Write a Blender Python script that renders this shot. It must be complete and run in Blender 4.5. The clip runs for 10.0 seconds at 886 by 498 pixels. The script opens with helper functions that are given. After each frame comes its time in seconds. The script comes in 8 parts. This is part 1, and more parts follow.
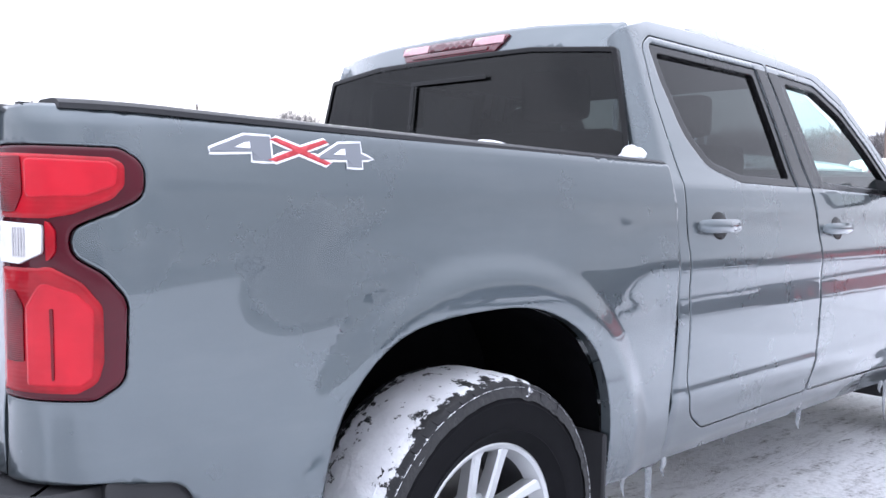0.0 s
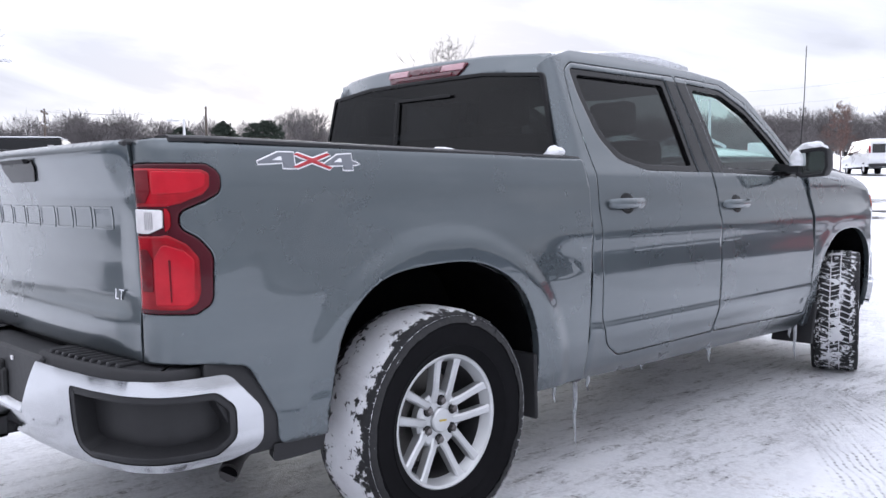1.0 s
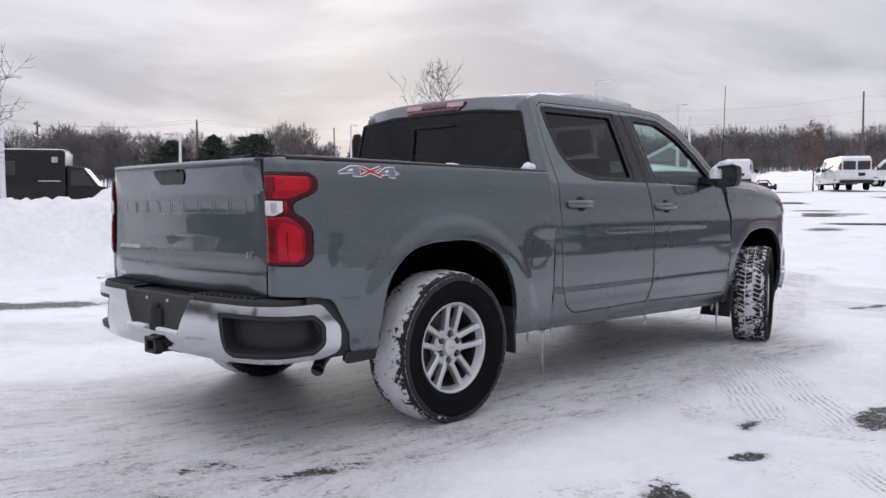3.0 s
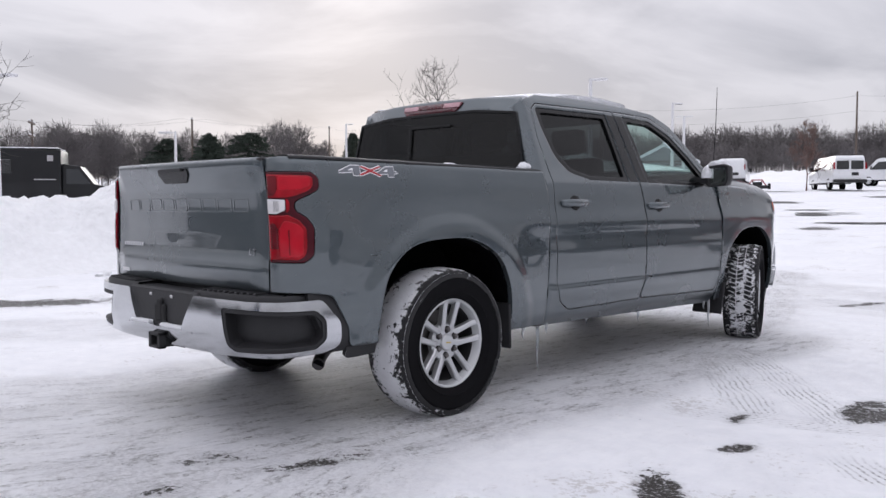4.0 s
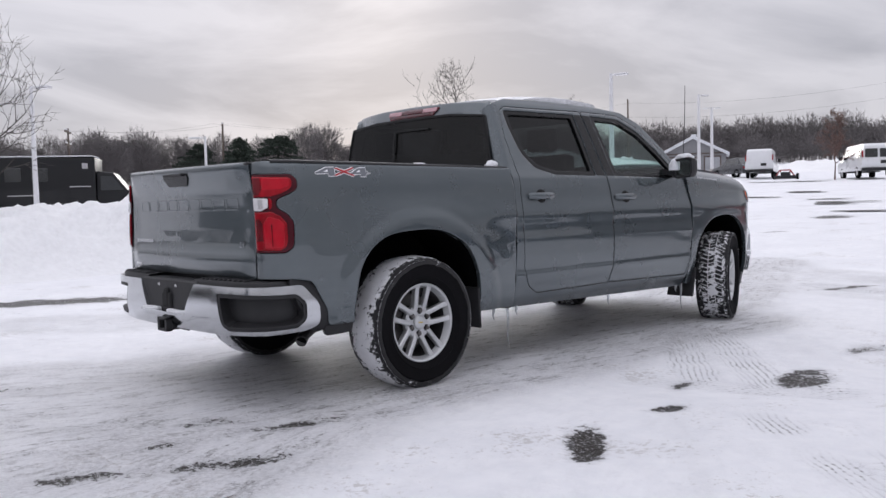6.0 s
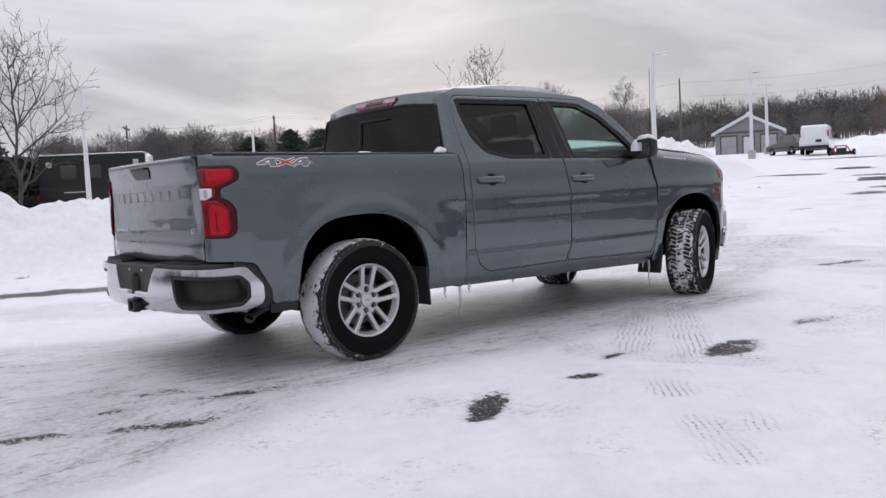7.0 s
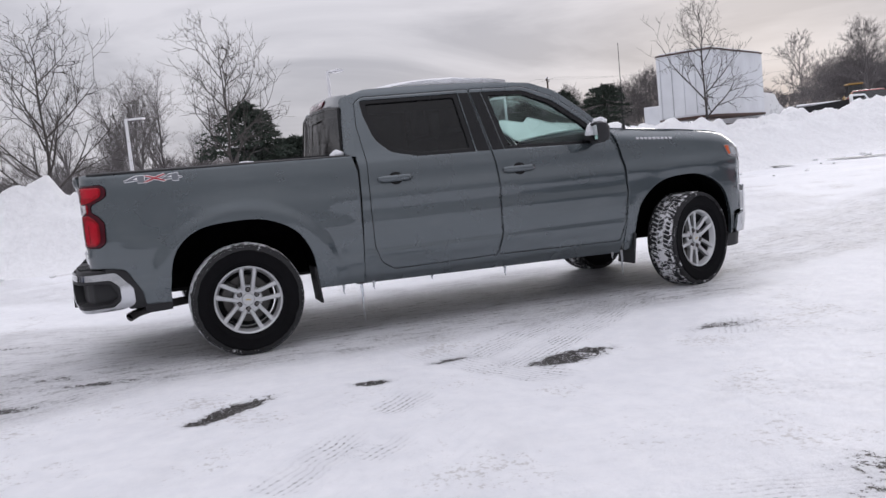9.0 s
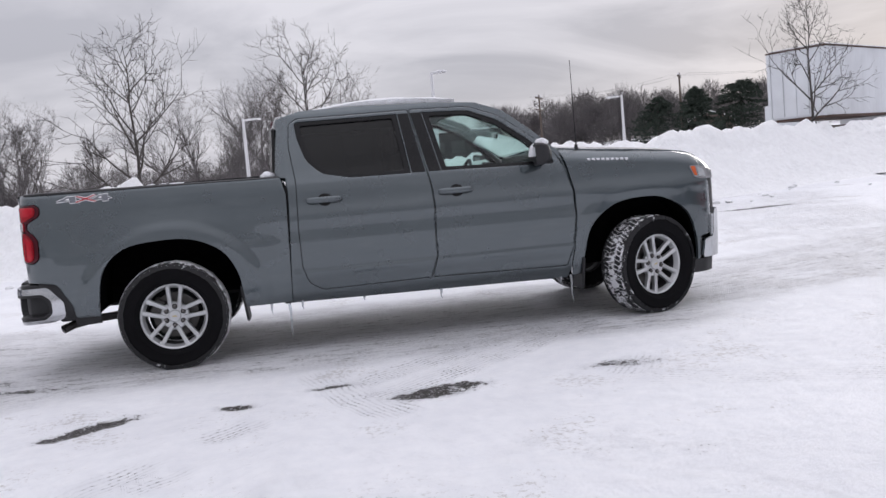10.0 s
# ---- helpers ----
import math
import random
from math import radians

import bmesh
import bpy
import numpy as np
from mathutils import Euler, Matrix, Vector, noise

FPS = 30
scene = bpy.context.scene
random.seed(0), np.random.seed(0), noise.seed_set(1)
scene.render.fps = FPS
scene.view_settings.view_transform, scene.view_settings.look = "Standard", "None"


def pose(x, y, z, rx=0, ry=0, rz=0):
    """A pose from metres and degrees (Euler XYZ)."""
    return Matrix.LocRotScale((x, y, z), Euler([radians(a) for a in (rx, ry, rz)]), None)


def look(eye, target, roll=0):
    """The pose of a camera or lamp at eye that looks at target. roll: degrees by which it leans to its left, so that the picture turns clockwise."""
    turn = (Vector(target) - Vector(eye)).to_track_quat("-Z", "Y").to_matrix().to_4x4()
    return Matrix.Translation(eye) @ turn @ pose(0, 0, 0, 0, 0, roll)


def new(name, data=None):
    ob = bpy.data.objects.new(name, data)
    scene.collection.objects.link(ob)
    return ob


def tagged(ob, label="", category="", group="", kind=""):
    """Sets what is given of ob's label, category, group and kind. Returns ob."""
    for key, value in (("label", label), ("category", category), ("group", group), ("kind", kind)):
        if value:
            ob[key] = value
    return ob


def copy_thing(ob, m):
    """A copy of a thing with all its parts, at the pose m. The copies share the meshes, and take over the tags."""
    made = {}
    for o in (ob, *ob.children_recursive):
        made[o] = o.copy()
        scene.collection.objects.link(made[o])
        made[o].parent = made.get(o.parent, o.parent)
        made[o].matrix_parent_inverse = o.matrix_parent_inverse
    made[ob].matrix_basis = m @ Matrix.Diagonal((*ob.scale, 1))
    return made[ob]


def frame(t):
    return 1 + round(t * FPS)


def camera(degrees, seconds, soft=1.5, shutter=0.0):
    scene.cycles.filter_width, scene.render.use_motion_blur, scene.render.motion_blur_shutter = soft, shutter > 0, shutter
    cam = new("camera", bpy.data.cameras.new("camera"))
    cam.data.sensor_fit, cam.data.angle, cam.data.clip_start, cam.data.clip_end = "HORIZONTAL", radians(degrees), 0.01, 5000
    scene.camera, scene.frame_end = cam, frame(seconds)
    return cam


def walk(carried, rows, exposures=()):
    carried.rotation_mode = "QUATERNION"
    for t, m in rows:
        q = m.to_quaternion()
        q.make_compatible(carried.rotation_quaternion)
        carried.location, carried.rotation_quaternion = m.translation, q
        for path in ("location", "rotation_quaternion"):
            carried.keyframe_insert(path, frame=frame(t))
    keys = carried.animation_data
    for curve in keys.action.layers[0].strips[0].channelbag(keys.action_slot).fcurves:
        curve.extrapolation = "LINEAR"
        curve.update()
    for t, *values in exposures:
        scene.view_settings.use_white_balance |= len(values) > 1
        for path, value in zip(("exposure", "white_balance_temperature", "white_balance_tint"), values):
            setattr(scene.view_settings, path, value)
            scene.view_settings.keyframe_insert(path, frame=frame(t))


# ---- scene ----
cam = camera(54.5, 10.0)
PATH = [
    (0, (2.293, -1.515, 1.217), (0.876, -0.108, 1.095), 1.3),
    (0.5, (2.696, -1.738, 1.214), (1.253, -0.36, 1.067), 0.4),
    (1, (3.086, -2.091, 1.206), (1.652, -0.703, 1.069), -0.5),
    (1.5, (3.418, -2.447, 1.206), (1.985, -1.056, 1.089), 0.7),
    (2, (3.661, -2.787, 1.173), (2.233, -1.39, 1.069), 0.6),
    (2.5, (3.929, -3.067, 1.145), (2.512, -1.66, 1.04), 0.1),
    (4, (4.134, -3.305, 1.141), (2.733, -1.883, 1.034), -0.1),
    (4.5, (4.189, -3.354, 1.137), (2.793, -1.927, 1.02), -0.0),
    (5, (4.293, -3.409, 1.127), (2.886, -1.993, 1.003), -0.4),
    (6.5, (5.169, -3.458, 1.105), (3.678, -2.129, 0.993), -2.1),
    (7, (5.571, -3.143, 1.081), (4.026, -1.881, 0.944), -2.9),
    (7.5, (6.037, -2.664, 1.122), (4.389, -1.543, 0.951), -3.4),
    (8, (6.455, -2.042, 1.14), (4.706, -1.086, 0.984), -4.0),
    (8.5, (6.825, -1.342, 1.159), (4.992, -0.553, 1.019), -4.8),
    (9, (7.094, -0.599, 1.169), (5.207, 0.037, 0.986), -5.5),
    (9.5, (7.292, 0.179, 1.178), (5.354, 0.63, 0.979), -5.6),
    (10, (7.43, 0.971, 1.224), (5.462, 1.292, 1.06), -5.0),
]
walk(cam, [(t, look(eye, target, roll)) for t, eye, target, roll in PATH], exposures=((0.0, 1.48, 6050, 9), (0.5, 1.24, 6100, 9), (1.0, 0.73, 6200, 9), (1.5, 0.34, 6350, 10), (2.0, 0.13, 6400, 10), (2.5, 0.10, 6450, 10), (4.0, 0.13, 6500, 10), (5.0, 0.11, 6500, 10), (6.5, -0.01, 6500, 10), (7.0, 0.02, 6500, 10), (8.0, -0.05, 6500, 10), (9.0, -0.02, 6550, 10), (10.0, 0.04, 6550, 10)))

# ---- world, sun ----
world = bpy.data.worlds.new("overcast_sky")
scene.world = world
world.use_nodes = True
wn, wl = world.node_tree.nodes, world.node_tree.links
wn.clear()
SUN_AZ, SUN_EL = 140.0, 13.0


def wnode(kind, **settings):
    n = wn.new(kind)
    for key, value in settings.items():
        n.inputs[key].default_value = value
    return n


w_co = wn.new("ShaderNodeTexCoord")
w_sep = wn.new("ShaderNodeSeparateXYZ")
wl.new(w_co.outputs["Generated"], w_sep.inputs[0])
w_up = wn.new("ShaderNodeMath")
w_up.operation = "MAXIMUM"
w_up.inputs[1].default_value = 0.0
wl.new(w_sep.outputs["Z"], w_up.inputs[0])
w_lift = wn.new("ShaderNodeMath")
w_lift.inputs[1].default_value = 0.16
wl.new(w_up.outputs[0], w_lift.inputs[0])
w_div = wn.new("ShaderNodeVectorMath")
w_div.operation = "DIVIDE"
w_com = wn.new("ShaderNodeCombineXYZ")
w_com.inputs[2].default_value = 1.0
wl.new(w_lift.outputs[0], w_com.inputs[0])
wl.new(w_lift.outputs[0], w_com.inputs[1])
wl.new(w_co.outputs["Generated"], w_div.inputs[0])
wl.new(w_com.outputs[0], w_div.inputs[1])
w_map = wn.new("ShaderNodeMapping")
w_map.inputs["Rotation"].default_value = (0, 0, radians(40))
w_map.inputs["Scale"].default_value = (0.62, 0.50, 0.2)
w_map.inputs["Location"].default_value = (5.3, 2.4, 0)
wl.new(w_div.outputs[0], w_map.inputs[0])
w_noise = wnode("ShaderNodeTexNoise", Scale=1.6, Detail=7.0, Roughness=0.55, Distortion=0.6)
wl.new(w_map.outputs[0], w_noise.inputs["Vector"])
w_ramp = wn.new("ShaderNodeValToRGB")
w_ramp.color_ramp.elements[0].position, w_ramp.color_ramp.elements[1].position = 0.38, 0.62
w_ramp.color_ramp.elements[0].color = (0.69, 0.692, 0.78, 1)
w_ramp.color_ramp.elements[1].color = (1.0, 0.99, 1.085, 1)
wl.new(w_noise.outputs["Fac"], w_ramp.inputs[0])
# an overcast sky is brighter towards the zenith
w_grad = wn.new("ShaderNodeMath")
w_grad.operation = "MULTIPLY_ADD"
w_grad.inputs[1].default_value, w_grad.inputs[2].default_value = 1.42, 0.83
w_sq = wn.new("ShaderNodeMath")
w_sq.operation = "POWER"
w_sq.inputs[1].default_value = 1.65
wl.new(w_up.outputs[0], w_sq.inputs[0])
wl.new(w_sq.outputs[0], w_grad.inputs[0])
w_mul = wn.new("ShaderNodeVectorMath")
w_mul.operation = "SCALE"
wl.new(w_ramp.outputs[0], w_mul.inputs[0])
# and brighter on the sun's side than behind it
w_side = wn.new("ShaderNodeVectorMath")
w_side.operation = "DOT_PRODUCT"
w_side.inputs[1].default_value = (0.10 * math.cos(radians(SUN_AZ + 30)), 0.10 * math.sin(radians(SUN_AZ + 30)), 0.0)
wl.new(w_co.outputs["Generated"], w_side.inputs[0])
w_sadd = wn.new("ShaderNodeMath")
w_sadd.inputs[1].default_value = 0.90
wl.new(w_side.outputs["Value"], w_sadd.inputs[0])
w_both = wn.new("ShaderNodeMath")
w_both.operation = "MULTIPLY"
wl.new(w_sadd.outputs[0], w_both.inputs[0])
wl.new(w_grad.outputs[0], w_both.inputs[1])
wl.new(w_both.outputs[0], w_mul.inputs["Scale"])
# thinner cloud glows round the hidden sun
w_dot = wn.new("ShaderNodeVectorMath")
w_dot.operation = "DOT_PRODUCT"
w_dot.inputs[1].default_value = (math.cos(radians(SUN_AZ)) * math.cos(radians(SUN_EL)), math.sin(radians(SUN_AZ)) * math.cos(radians(SUN_EL)), math.sin(radians(SUN_EL)))
wl.new(w_co.outputs["Generated"], w_dot.inputs[0])
w_pow = wn.new("ShaderNodeMath")
w_pow.operation = "POWER"
w_pow.inputs[1].default_value = 260.0
w_pos = wn.new("ShaderNodeMath")
w_pos.operation = "MAXIMUM"
w_pos.inputs[1].default_value = 0.0
wl.new(w_dot.outputs["Value"], w_pos.inputs[0])
wl.new(w_pos.outputs[0], w_pow.inputs[0])
w_gl = wn.new("ShaderNodeMath")
w_gl.operation = "MULTIPLY"
wl.new(w_pow.outputs[0], w_gl.inputs[0])
wl.new(w_noise.outputs["Fac"], w_gl.inputs[1])
w_glow = wn.new("ShaderNodeMix")
w_glow.data_type, w_glow.blend_type = "RGBA", "ADD"
w_glow.inputs["B"].default_value = (0.50, 0.46, 0.43, 1)
wl.new(w_gl.outputs[0], w_glow.inputs["Factor"])
wl.new(w_mul.outputs[0], w_glow.inputs["A"])
w_sky = wn.new("ShaderNodeTexSky")
w_sky.sky_type, w_sky.sun_disc = "NISHITA", False
w_sky.sun_elevation, w_sky.sun_rotation = radians(SUN_EL), radians(90 - SUN_AZ)
w_skys = wn.new("ShaderNodeVectorMath")
w_skys.operation = "SCALE"
w_skys.inputs["Scale"].default_value = 0.10
wl.new(w_sky.outputs[0], w_skys.inputs[0])
w_mix = wn.new("ShaderNodeMix")
w_mix.data_type = "RGBA"
w_mix.inputs["Factor"].default_value = 0.95
wl.new(w_skys.outputs[0], w_mix.inputs["A"])
wl.new(w_glow.outputs["Result"], w_mix.inputs["B"])
w_bg = wnode("ShaderNodeBackground", Strength=0.80)
wl.new(w_mix.outputs["Result"], w_bg.inputs["Color"])
w_out = wn.new("ShaderNodeOutputWorld")
wl.new(w_bg.outputs[0], w_out.inputs[0])

sun = new("sun", bpy.data.lights.new("sun", "SUN"))
sun.data.energy, sun.data.angle, sun.data.color = 0.7, radians(25), (1.0, 0.97, 0.95)
sun.matrix_world = look((math.cos(radians(SUN_AZ)) * 50, math.sin(radians(SUN_AZ)) * 50, 50 * math.tan(radians(SUN_EL))), (0, 0, 0))

# ---- materials ----
class Nodes:
    """A material with a Principled surface, and short ways to add nodes."""

    def __init__(self, name, base=(0.5, 0.5, 0.5), rough=0.5, metal=0.0, **more):
        self.m = bpy.data.materials.new(name)
        self.m.use_nodes = True
        self.t = self.m.node_tree
        self.p = self.t.nodes["Principled BSDF"]
        self.p.inputs["Base Color"].default_value = (*base, 1)
        self.p.inputs["Roughness"].default_value = rough
        self.p.inputs["Metallic"].default_value = metal
        for key, value in more.items():
            self.p.inputs[key.replace("_", " ")].default_value = value
        self.co = self.t.nodes.new("ShaderNodeTexCoord")

    def node(self, kind):
        return self.t.nodes.new(kind)

    def link(self, a, b):
        self.t.links.new(a, b)

    def noise(self, scale, detail=4.0, rough=0.55, space="Object", stretch=None):
        n = self.node("ShaderNodeTexNoise")
        n.inputs["Scale"].default_value, n.inputs["Detail"].default_value, n.inputs["Roughness"].default_value = scale, detail, rough
        src = self.co.outputs[space]
        if stretch:
            mp = self.node("ShaderNodeMapping")
            mp.inputs["Scale"].default_value = stretch
            self.link(src, mp.inputs[0])
            src = mp.outputs[0]
        self.link(src, n.inputs["Vector"])
        return n.outputs["Fac"]

    def streaks(self, across, along, detail=6.0, rough=0.65):
        n = self.node("ShaderNodeTexNoise")
        n.inputs["Scale"].default_value, n.inputs["Detail"].default_value, n.inputs["Roughness"].default_value = 1.0, detail, rough
        c = self.node("ShaderNodeCombineXYZ")
        self.link(across, c.inputs[0])
        self.link(along, c.inputs[1])
        self.link(c.outputs[0], n.inputs["Vector"])
        return n.outputs["Fac"]

    def ramp(self, fac, *stops):
        r = self.node("ShaderNodeValToRGB")
        els = r.color_ramp.elements
        while len(els) < len(stops):
            els.new(0.5)
        for e, (pos, col) in zip(els, stops):
            e.position = pos
            e.color = (*col, 1) if isinstance(col, tuple) else (col, col, col, 1)
        self.link(fac, r.inputs[0])
        return r.outputs[0]

    def mix(self, fac, a, b):
        n = self.node("ShaderNodeMix")
        n.data_type = "RGBA"
        for key, v in (("Factor", fac), ("A", a), ("B", b)):
            if isinstance(v, tuple):
                n.inputs[key].default_value = (*v, 1)
            elif isinstance(v, (int, float)):
                n.inputs[key].default_value = v
            else:
                self.link(v, n.inputs[key])
        return n.outputs["Result"]

    def math(self, op, a, b=0.0):
        n = self.node("ShaderNodeMath")
        n.operation = op
        for i, v in enumerate((a, b)):
            if isinstance(v, (int, float)):
                n.inputs[i].default_value = v
            else:
                self.link(v, n.inputs[i])
        return n.outputs[0]

    def attr(self, name):
        n = self.node("ShaderNodeAttribute")
        n.attribute_name = name
        return n.outputs["Fac"]

    def set(self, key, socket):
        self.link(socket, self.p.inputs[key])

    def bump(self, height, strength=0.3, dist=0.01):
        b = self.node("ShaderNodeBump")
        b.inputs["Strength"].default_value, b.inputs["Distance"].default_value = strength, dist
        self.link(height, b.inputs["Height"])
        self.link(b.outputs[0], self.p.inputs["Normal"])


def simple(name, base, rough, metal=0.0, vary=0.12, scale=12.0, bump=0.0, **more):
    """A plain surface with two scales of tone and roughness."""
    n = Nodes(name, base, rough, metal, **more)
    big, fine = n.noise(scale * 0.12, 3), n.noise(scale, 6)
    both = n.math("ADD", n.math("MULTIPLY", big, 0.6), n.math("MULTIPLY", fine, 0.4))
    lo, hi = tuple(c * (1 - vary) for c in base), tuple(min(1, c * (1 + vary)) for c in base)
    n.set("Base Color", n.ramp(both, (0.3, lo), (0.7, hi)))
    n.set("Roughness", n.ramp(both, (0.3, max(0.02, rough - 0.06)), (0.7, min(1, rough + 0.06))))
    if bump:
        n.bump(fine, bump, 0.004)
    return n.m


def make_paint():
    n = Nodes("grey_metallic_paint", (0.10, 0.12, 0.13), 0.30, 0.72, Coat_Weight=1.0, Coat_Roughness=0.012, Coat_IOR=1.6)
    flake = n.noise(900, 2)
    film = n.noise(2.2, 6, 0.62)
    base = n.mix(n.math("MULTIPLY", flake, 0.5), (0.070, 0.086, 0.096), (0.113, 0.136, 0.150))
    # a thin road-salt film, heavier in streaks
    streak = n.noise(5.0, 5, 0.6, stretch=(1, 0.5, 3.0))
    salt = n.ramp(n.math("MULTIPLY", film, streak), (0.26, 0.0), (0.52, 0.14))
    n.set("Base Color", n.mix(salt, base, (0.20, 0.215, 0.225)))
    n.set("Coat Roughness", n.ramp(film, (0.35, 0.006), (0.78, 0.040)))
    # pressed sheet is never quite true
    w = n.node("ShaderNodeBump")
    w.inputs["Strength"].default_value, w.inputs["Distance"].default_value = 0.055, 0.02
    n.link(n.noise(3.2, 1.5, stretch=(1, 0.7, 1.6)), w.inputs["Height"])
    n.link(w.outputs[0], n.p.inputs["Coat Normal"])
    n.set("Roughness", n.ramp(film, (0.3, 0.24), (0.7, 0.34)))
    return n.m


def make_glass(name, tint, gloss=1.0, haze=0.0):
    m = bpy.data.materials.new(name)
    m.use_nodes = True
    t = m.node_tree
    t.nodes.clear()
    out, mix = t.nodes.new("ShaderNodeOutputMaterial"), t.nodes.new("ShaderNodeMixShader")
    tr, gl, fr = t.nodes.new("ShaderNodeBsdfTransparent"), t.nodes.new("ShaderNodeBsdfGlossy"), t.nodes.new("ShaderNodeLayerWeight")
    tr.inputs[0].default_value = (*tint, 1)
    gl.inputs["Roughness"].default_value = 0.02
    gl.inputs["Color"].default_value = (gloss, gloss, gloss, 1)
    fr.inputs["Blend"].default_value = 0.5
    # a thin pane reflects alike from both sides
    pw, ma = t.nodes.new("ShaderNodeMath"), t.nodes.new("ShaderNodeMath")
    pw.operation, ma.operation = "POWER", "MULTIPLY_ADD"
    pw.inputs[1].default_value, ma.inputs[1].default_value, ma.inputs[2].default_value = 5.0, 0.92, 0.045
    t.links.new(fr.outputs["Facing"], pw.inputs[0])
    t.links.new(pw.outputs[0], ma.inputs[0])
    t.links.new(ma.outputs[0], mix.inputs[0])
    t.links.new(tr.outputs[0], mix.inputs[1])
    t.links.new(gl.outputs[0], mix.inputs[2])
    last = mix.outputs[0]
    if haze:
        df, mx = t.nodes.new("ShaderNodeBsdfDiffuse"), t.nodes.new("ShaderNodeMixShader")
        tc, ns, rp = t.nodes.new("ShaderNodeTexCoord"), t.nodes.new("ShaderNodeTexNoise"), t.nodes.new("ShaderNodeValToRGB")
        ns.inputs["Scale"].default_value, ns.inputs["Detail"].default_value = 6.0, 6.0
        rp.color_ramp.elements[0].position, rp.color_ramp.elements[1].position = 0.35, 0.85
        rp.color_ramp.elements[0].color, rp.color_ramp.elements[1].color = (haze * 0.4,) * 3 + (1,), (haze * 1.6,) * 3 + (1,)
        df.inputs[0].default_value = (0.55, 0.56, 0.58, 1)
        t.links.new(tc.outputs["Object"], ns.inputs["Vector"])
        t.links.new(ns.outputs["Fac"], rp.inputs[0])
        t.links.new(rp.outputs[0], mx.inputs[0])
        t.links.new(last, mx.inputs[1])
        t.links.new(df.outputs[0], mx.inputs[2])
        last = mx.outputs[0]
    t.links.new(last, out.inputs[0])
    return m


def make_snow(name, tone=(0.84, 0.85, 0.88), scale=1.0, dirt=0.0, relief=0.05):
    n = Nodes(name, tone, 0.55, Subsurface_Weight=0.0)
    fine, mid, big = n.noise(90 * scale, 5), n.noise(9 * scale, 5), n.noise(1.1 * scale, 4)
    col = n.mix(n.ramp(mid, (0.35, 0.0), (0.75, 1.0)), tuple(c * 0.95 for c in tone), tuple(min(1, c * 1.04) for c in tone))
    if dirt:
        spots = n.ramp(n.math("MULTIPLY", n.noise(14 * scale, 6, 0.7), n.noise(2.0 * scale, 3)), (0.33, 0.0), (0.52, dirt))
        col = n.mix(spots, col, (0.30, 0.27, 0.24))
    n.set("Base Color", col)
    n.set("Roughness", n.ramp(mid, (0.3, 0.45), (0.7, 0.7)))
    n.bump(n.math("ADD", n.math("MULTIPLY", fine, 0.25), n.math("ADD", mid, big)), 0.55, relief)
    return n.m


def make_tread(name, snowy):
    """Tyre rubber with snow packed on it."""
    n = Nodes(name, (0.018, 0.018, 0.02), 0.8)
    spots = n.ramp(n.noise(16, 6, 0.62), (1 - snowy - 0.03, 0.0), (1 - snowy + 0.03, 1.0))
    n.set("Base Color", n.mix(spots, (0.016, 0.016, 0.018), (0.80, 0.81, 0.84)))
    n.bump(n.math("ADD", n.noise(60, 5), spots), 0.5, 0.004)
    return n.m


def make_caked(name):
    """Snow caked on a tyre, breaking up towards the shoulders."""
    n = Nodes(name, (0.8, 0.81, 0.84), 0.65)
    sep = n.node("ShaderNodeSeparateXYZ")
    n.link(n.co.outputs["Object"], sep.inputs[0])
    side = n.ramp(n.math("ABSOLUTE", sep.outputs["X"]), (0.0, 0.05), (0.06, 0.12), (0.112, 0.245), (0.1345, 0.42))
    edge = n.math("SUBTRACT", n.noise(26, 6, 0.66), side)
    cover = n.ramp(edge, (0.27, 0.0), (0.31, 1.0))
    tone = n.mix(n.noise(14, 5), (0.66, 0.66, 0.68), (0.86, 0.87, 0.90))
    n.set("Base Color", n.mix(cover, (0.012, 0.012, 0.013), tone))
    n.bump(n.math("ADD", n.noise(70, 5), n.math("ADD", cover, n.noise(18, 4))), 0.6, 0.008)
    return n.m


def make_red_lens(name="red_lamp_lens", lo=(0.20, 0.001, 0.006), hi=(0.36, 0.003, 0.012), rib=40.0, relief=0.12):
    n = Nodes(name, hi, 0.22, Coat_Weight=0.35, Coat_Roughness=0.02, Specular_IOR_Level=0.10)
    w = n.node("ShaderNodeTexWave")
    w.wave_type, w.bands_direction = "BANDS", "Z"
    w.inputs["Scale"].default_value = rib
    n.link(n.co.outputs["Object"], w.inputs["Vector"])
    n.set("Base Color", n.mix(n.ramp(n.noise(9, 3), (0.34, 0.0), (0.64, 1.0)), lo, hi))
    b = n.node("ShaderNodeBump")
    b.inputs["Strength"].default_value, b.inputs["Distance"].default_value = relief, 0.002
    n.link(w.outputs["Fac"], b.inputs["Height"])
    n.link(b.outputs[0], n.p.inputs["Normal"])
    return n.m


def make_thin_snow():
    """Snow thin enough to let daylight through."""
    n = Nodes("snow_on_glass", (0.85, 0.87, 0.90), 0.6)
    tl, mx = n.node("ShaderNodeBsdfTranslucent"), n.node("ShaderNodeMixShader")
    tl.inputs[0].default_value = (0.90, 0.95, 0.95, 1)
    n.bump(n.noise(25, 5), 0.4, 0.01)
    n.link(n.ramp(n.noise(7, 4), (0.35, 0.75), (0.7, 0.95)), mx.inputs[0])
    n.link(n.p.outputs[0], mx.inputs[1])
    n.link(tl.outputs[0], mx.inputs[2])
    n.link(mx.outputs[0], n.t.nodes["Material Output"].inputs[0])
    return n.m


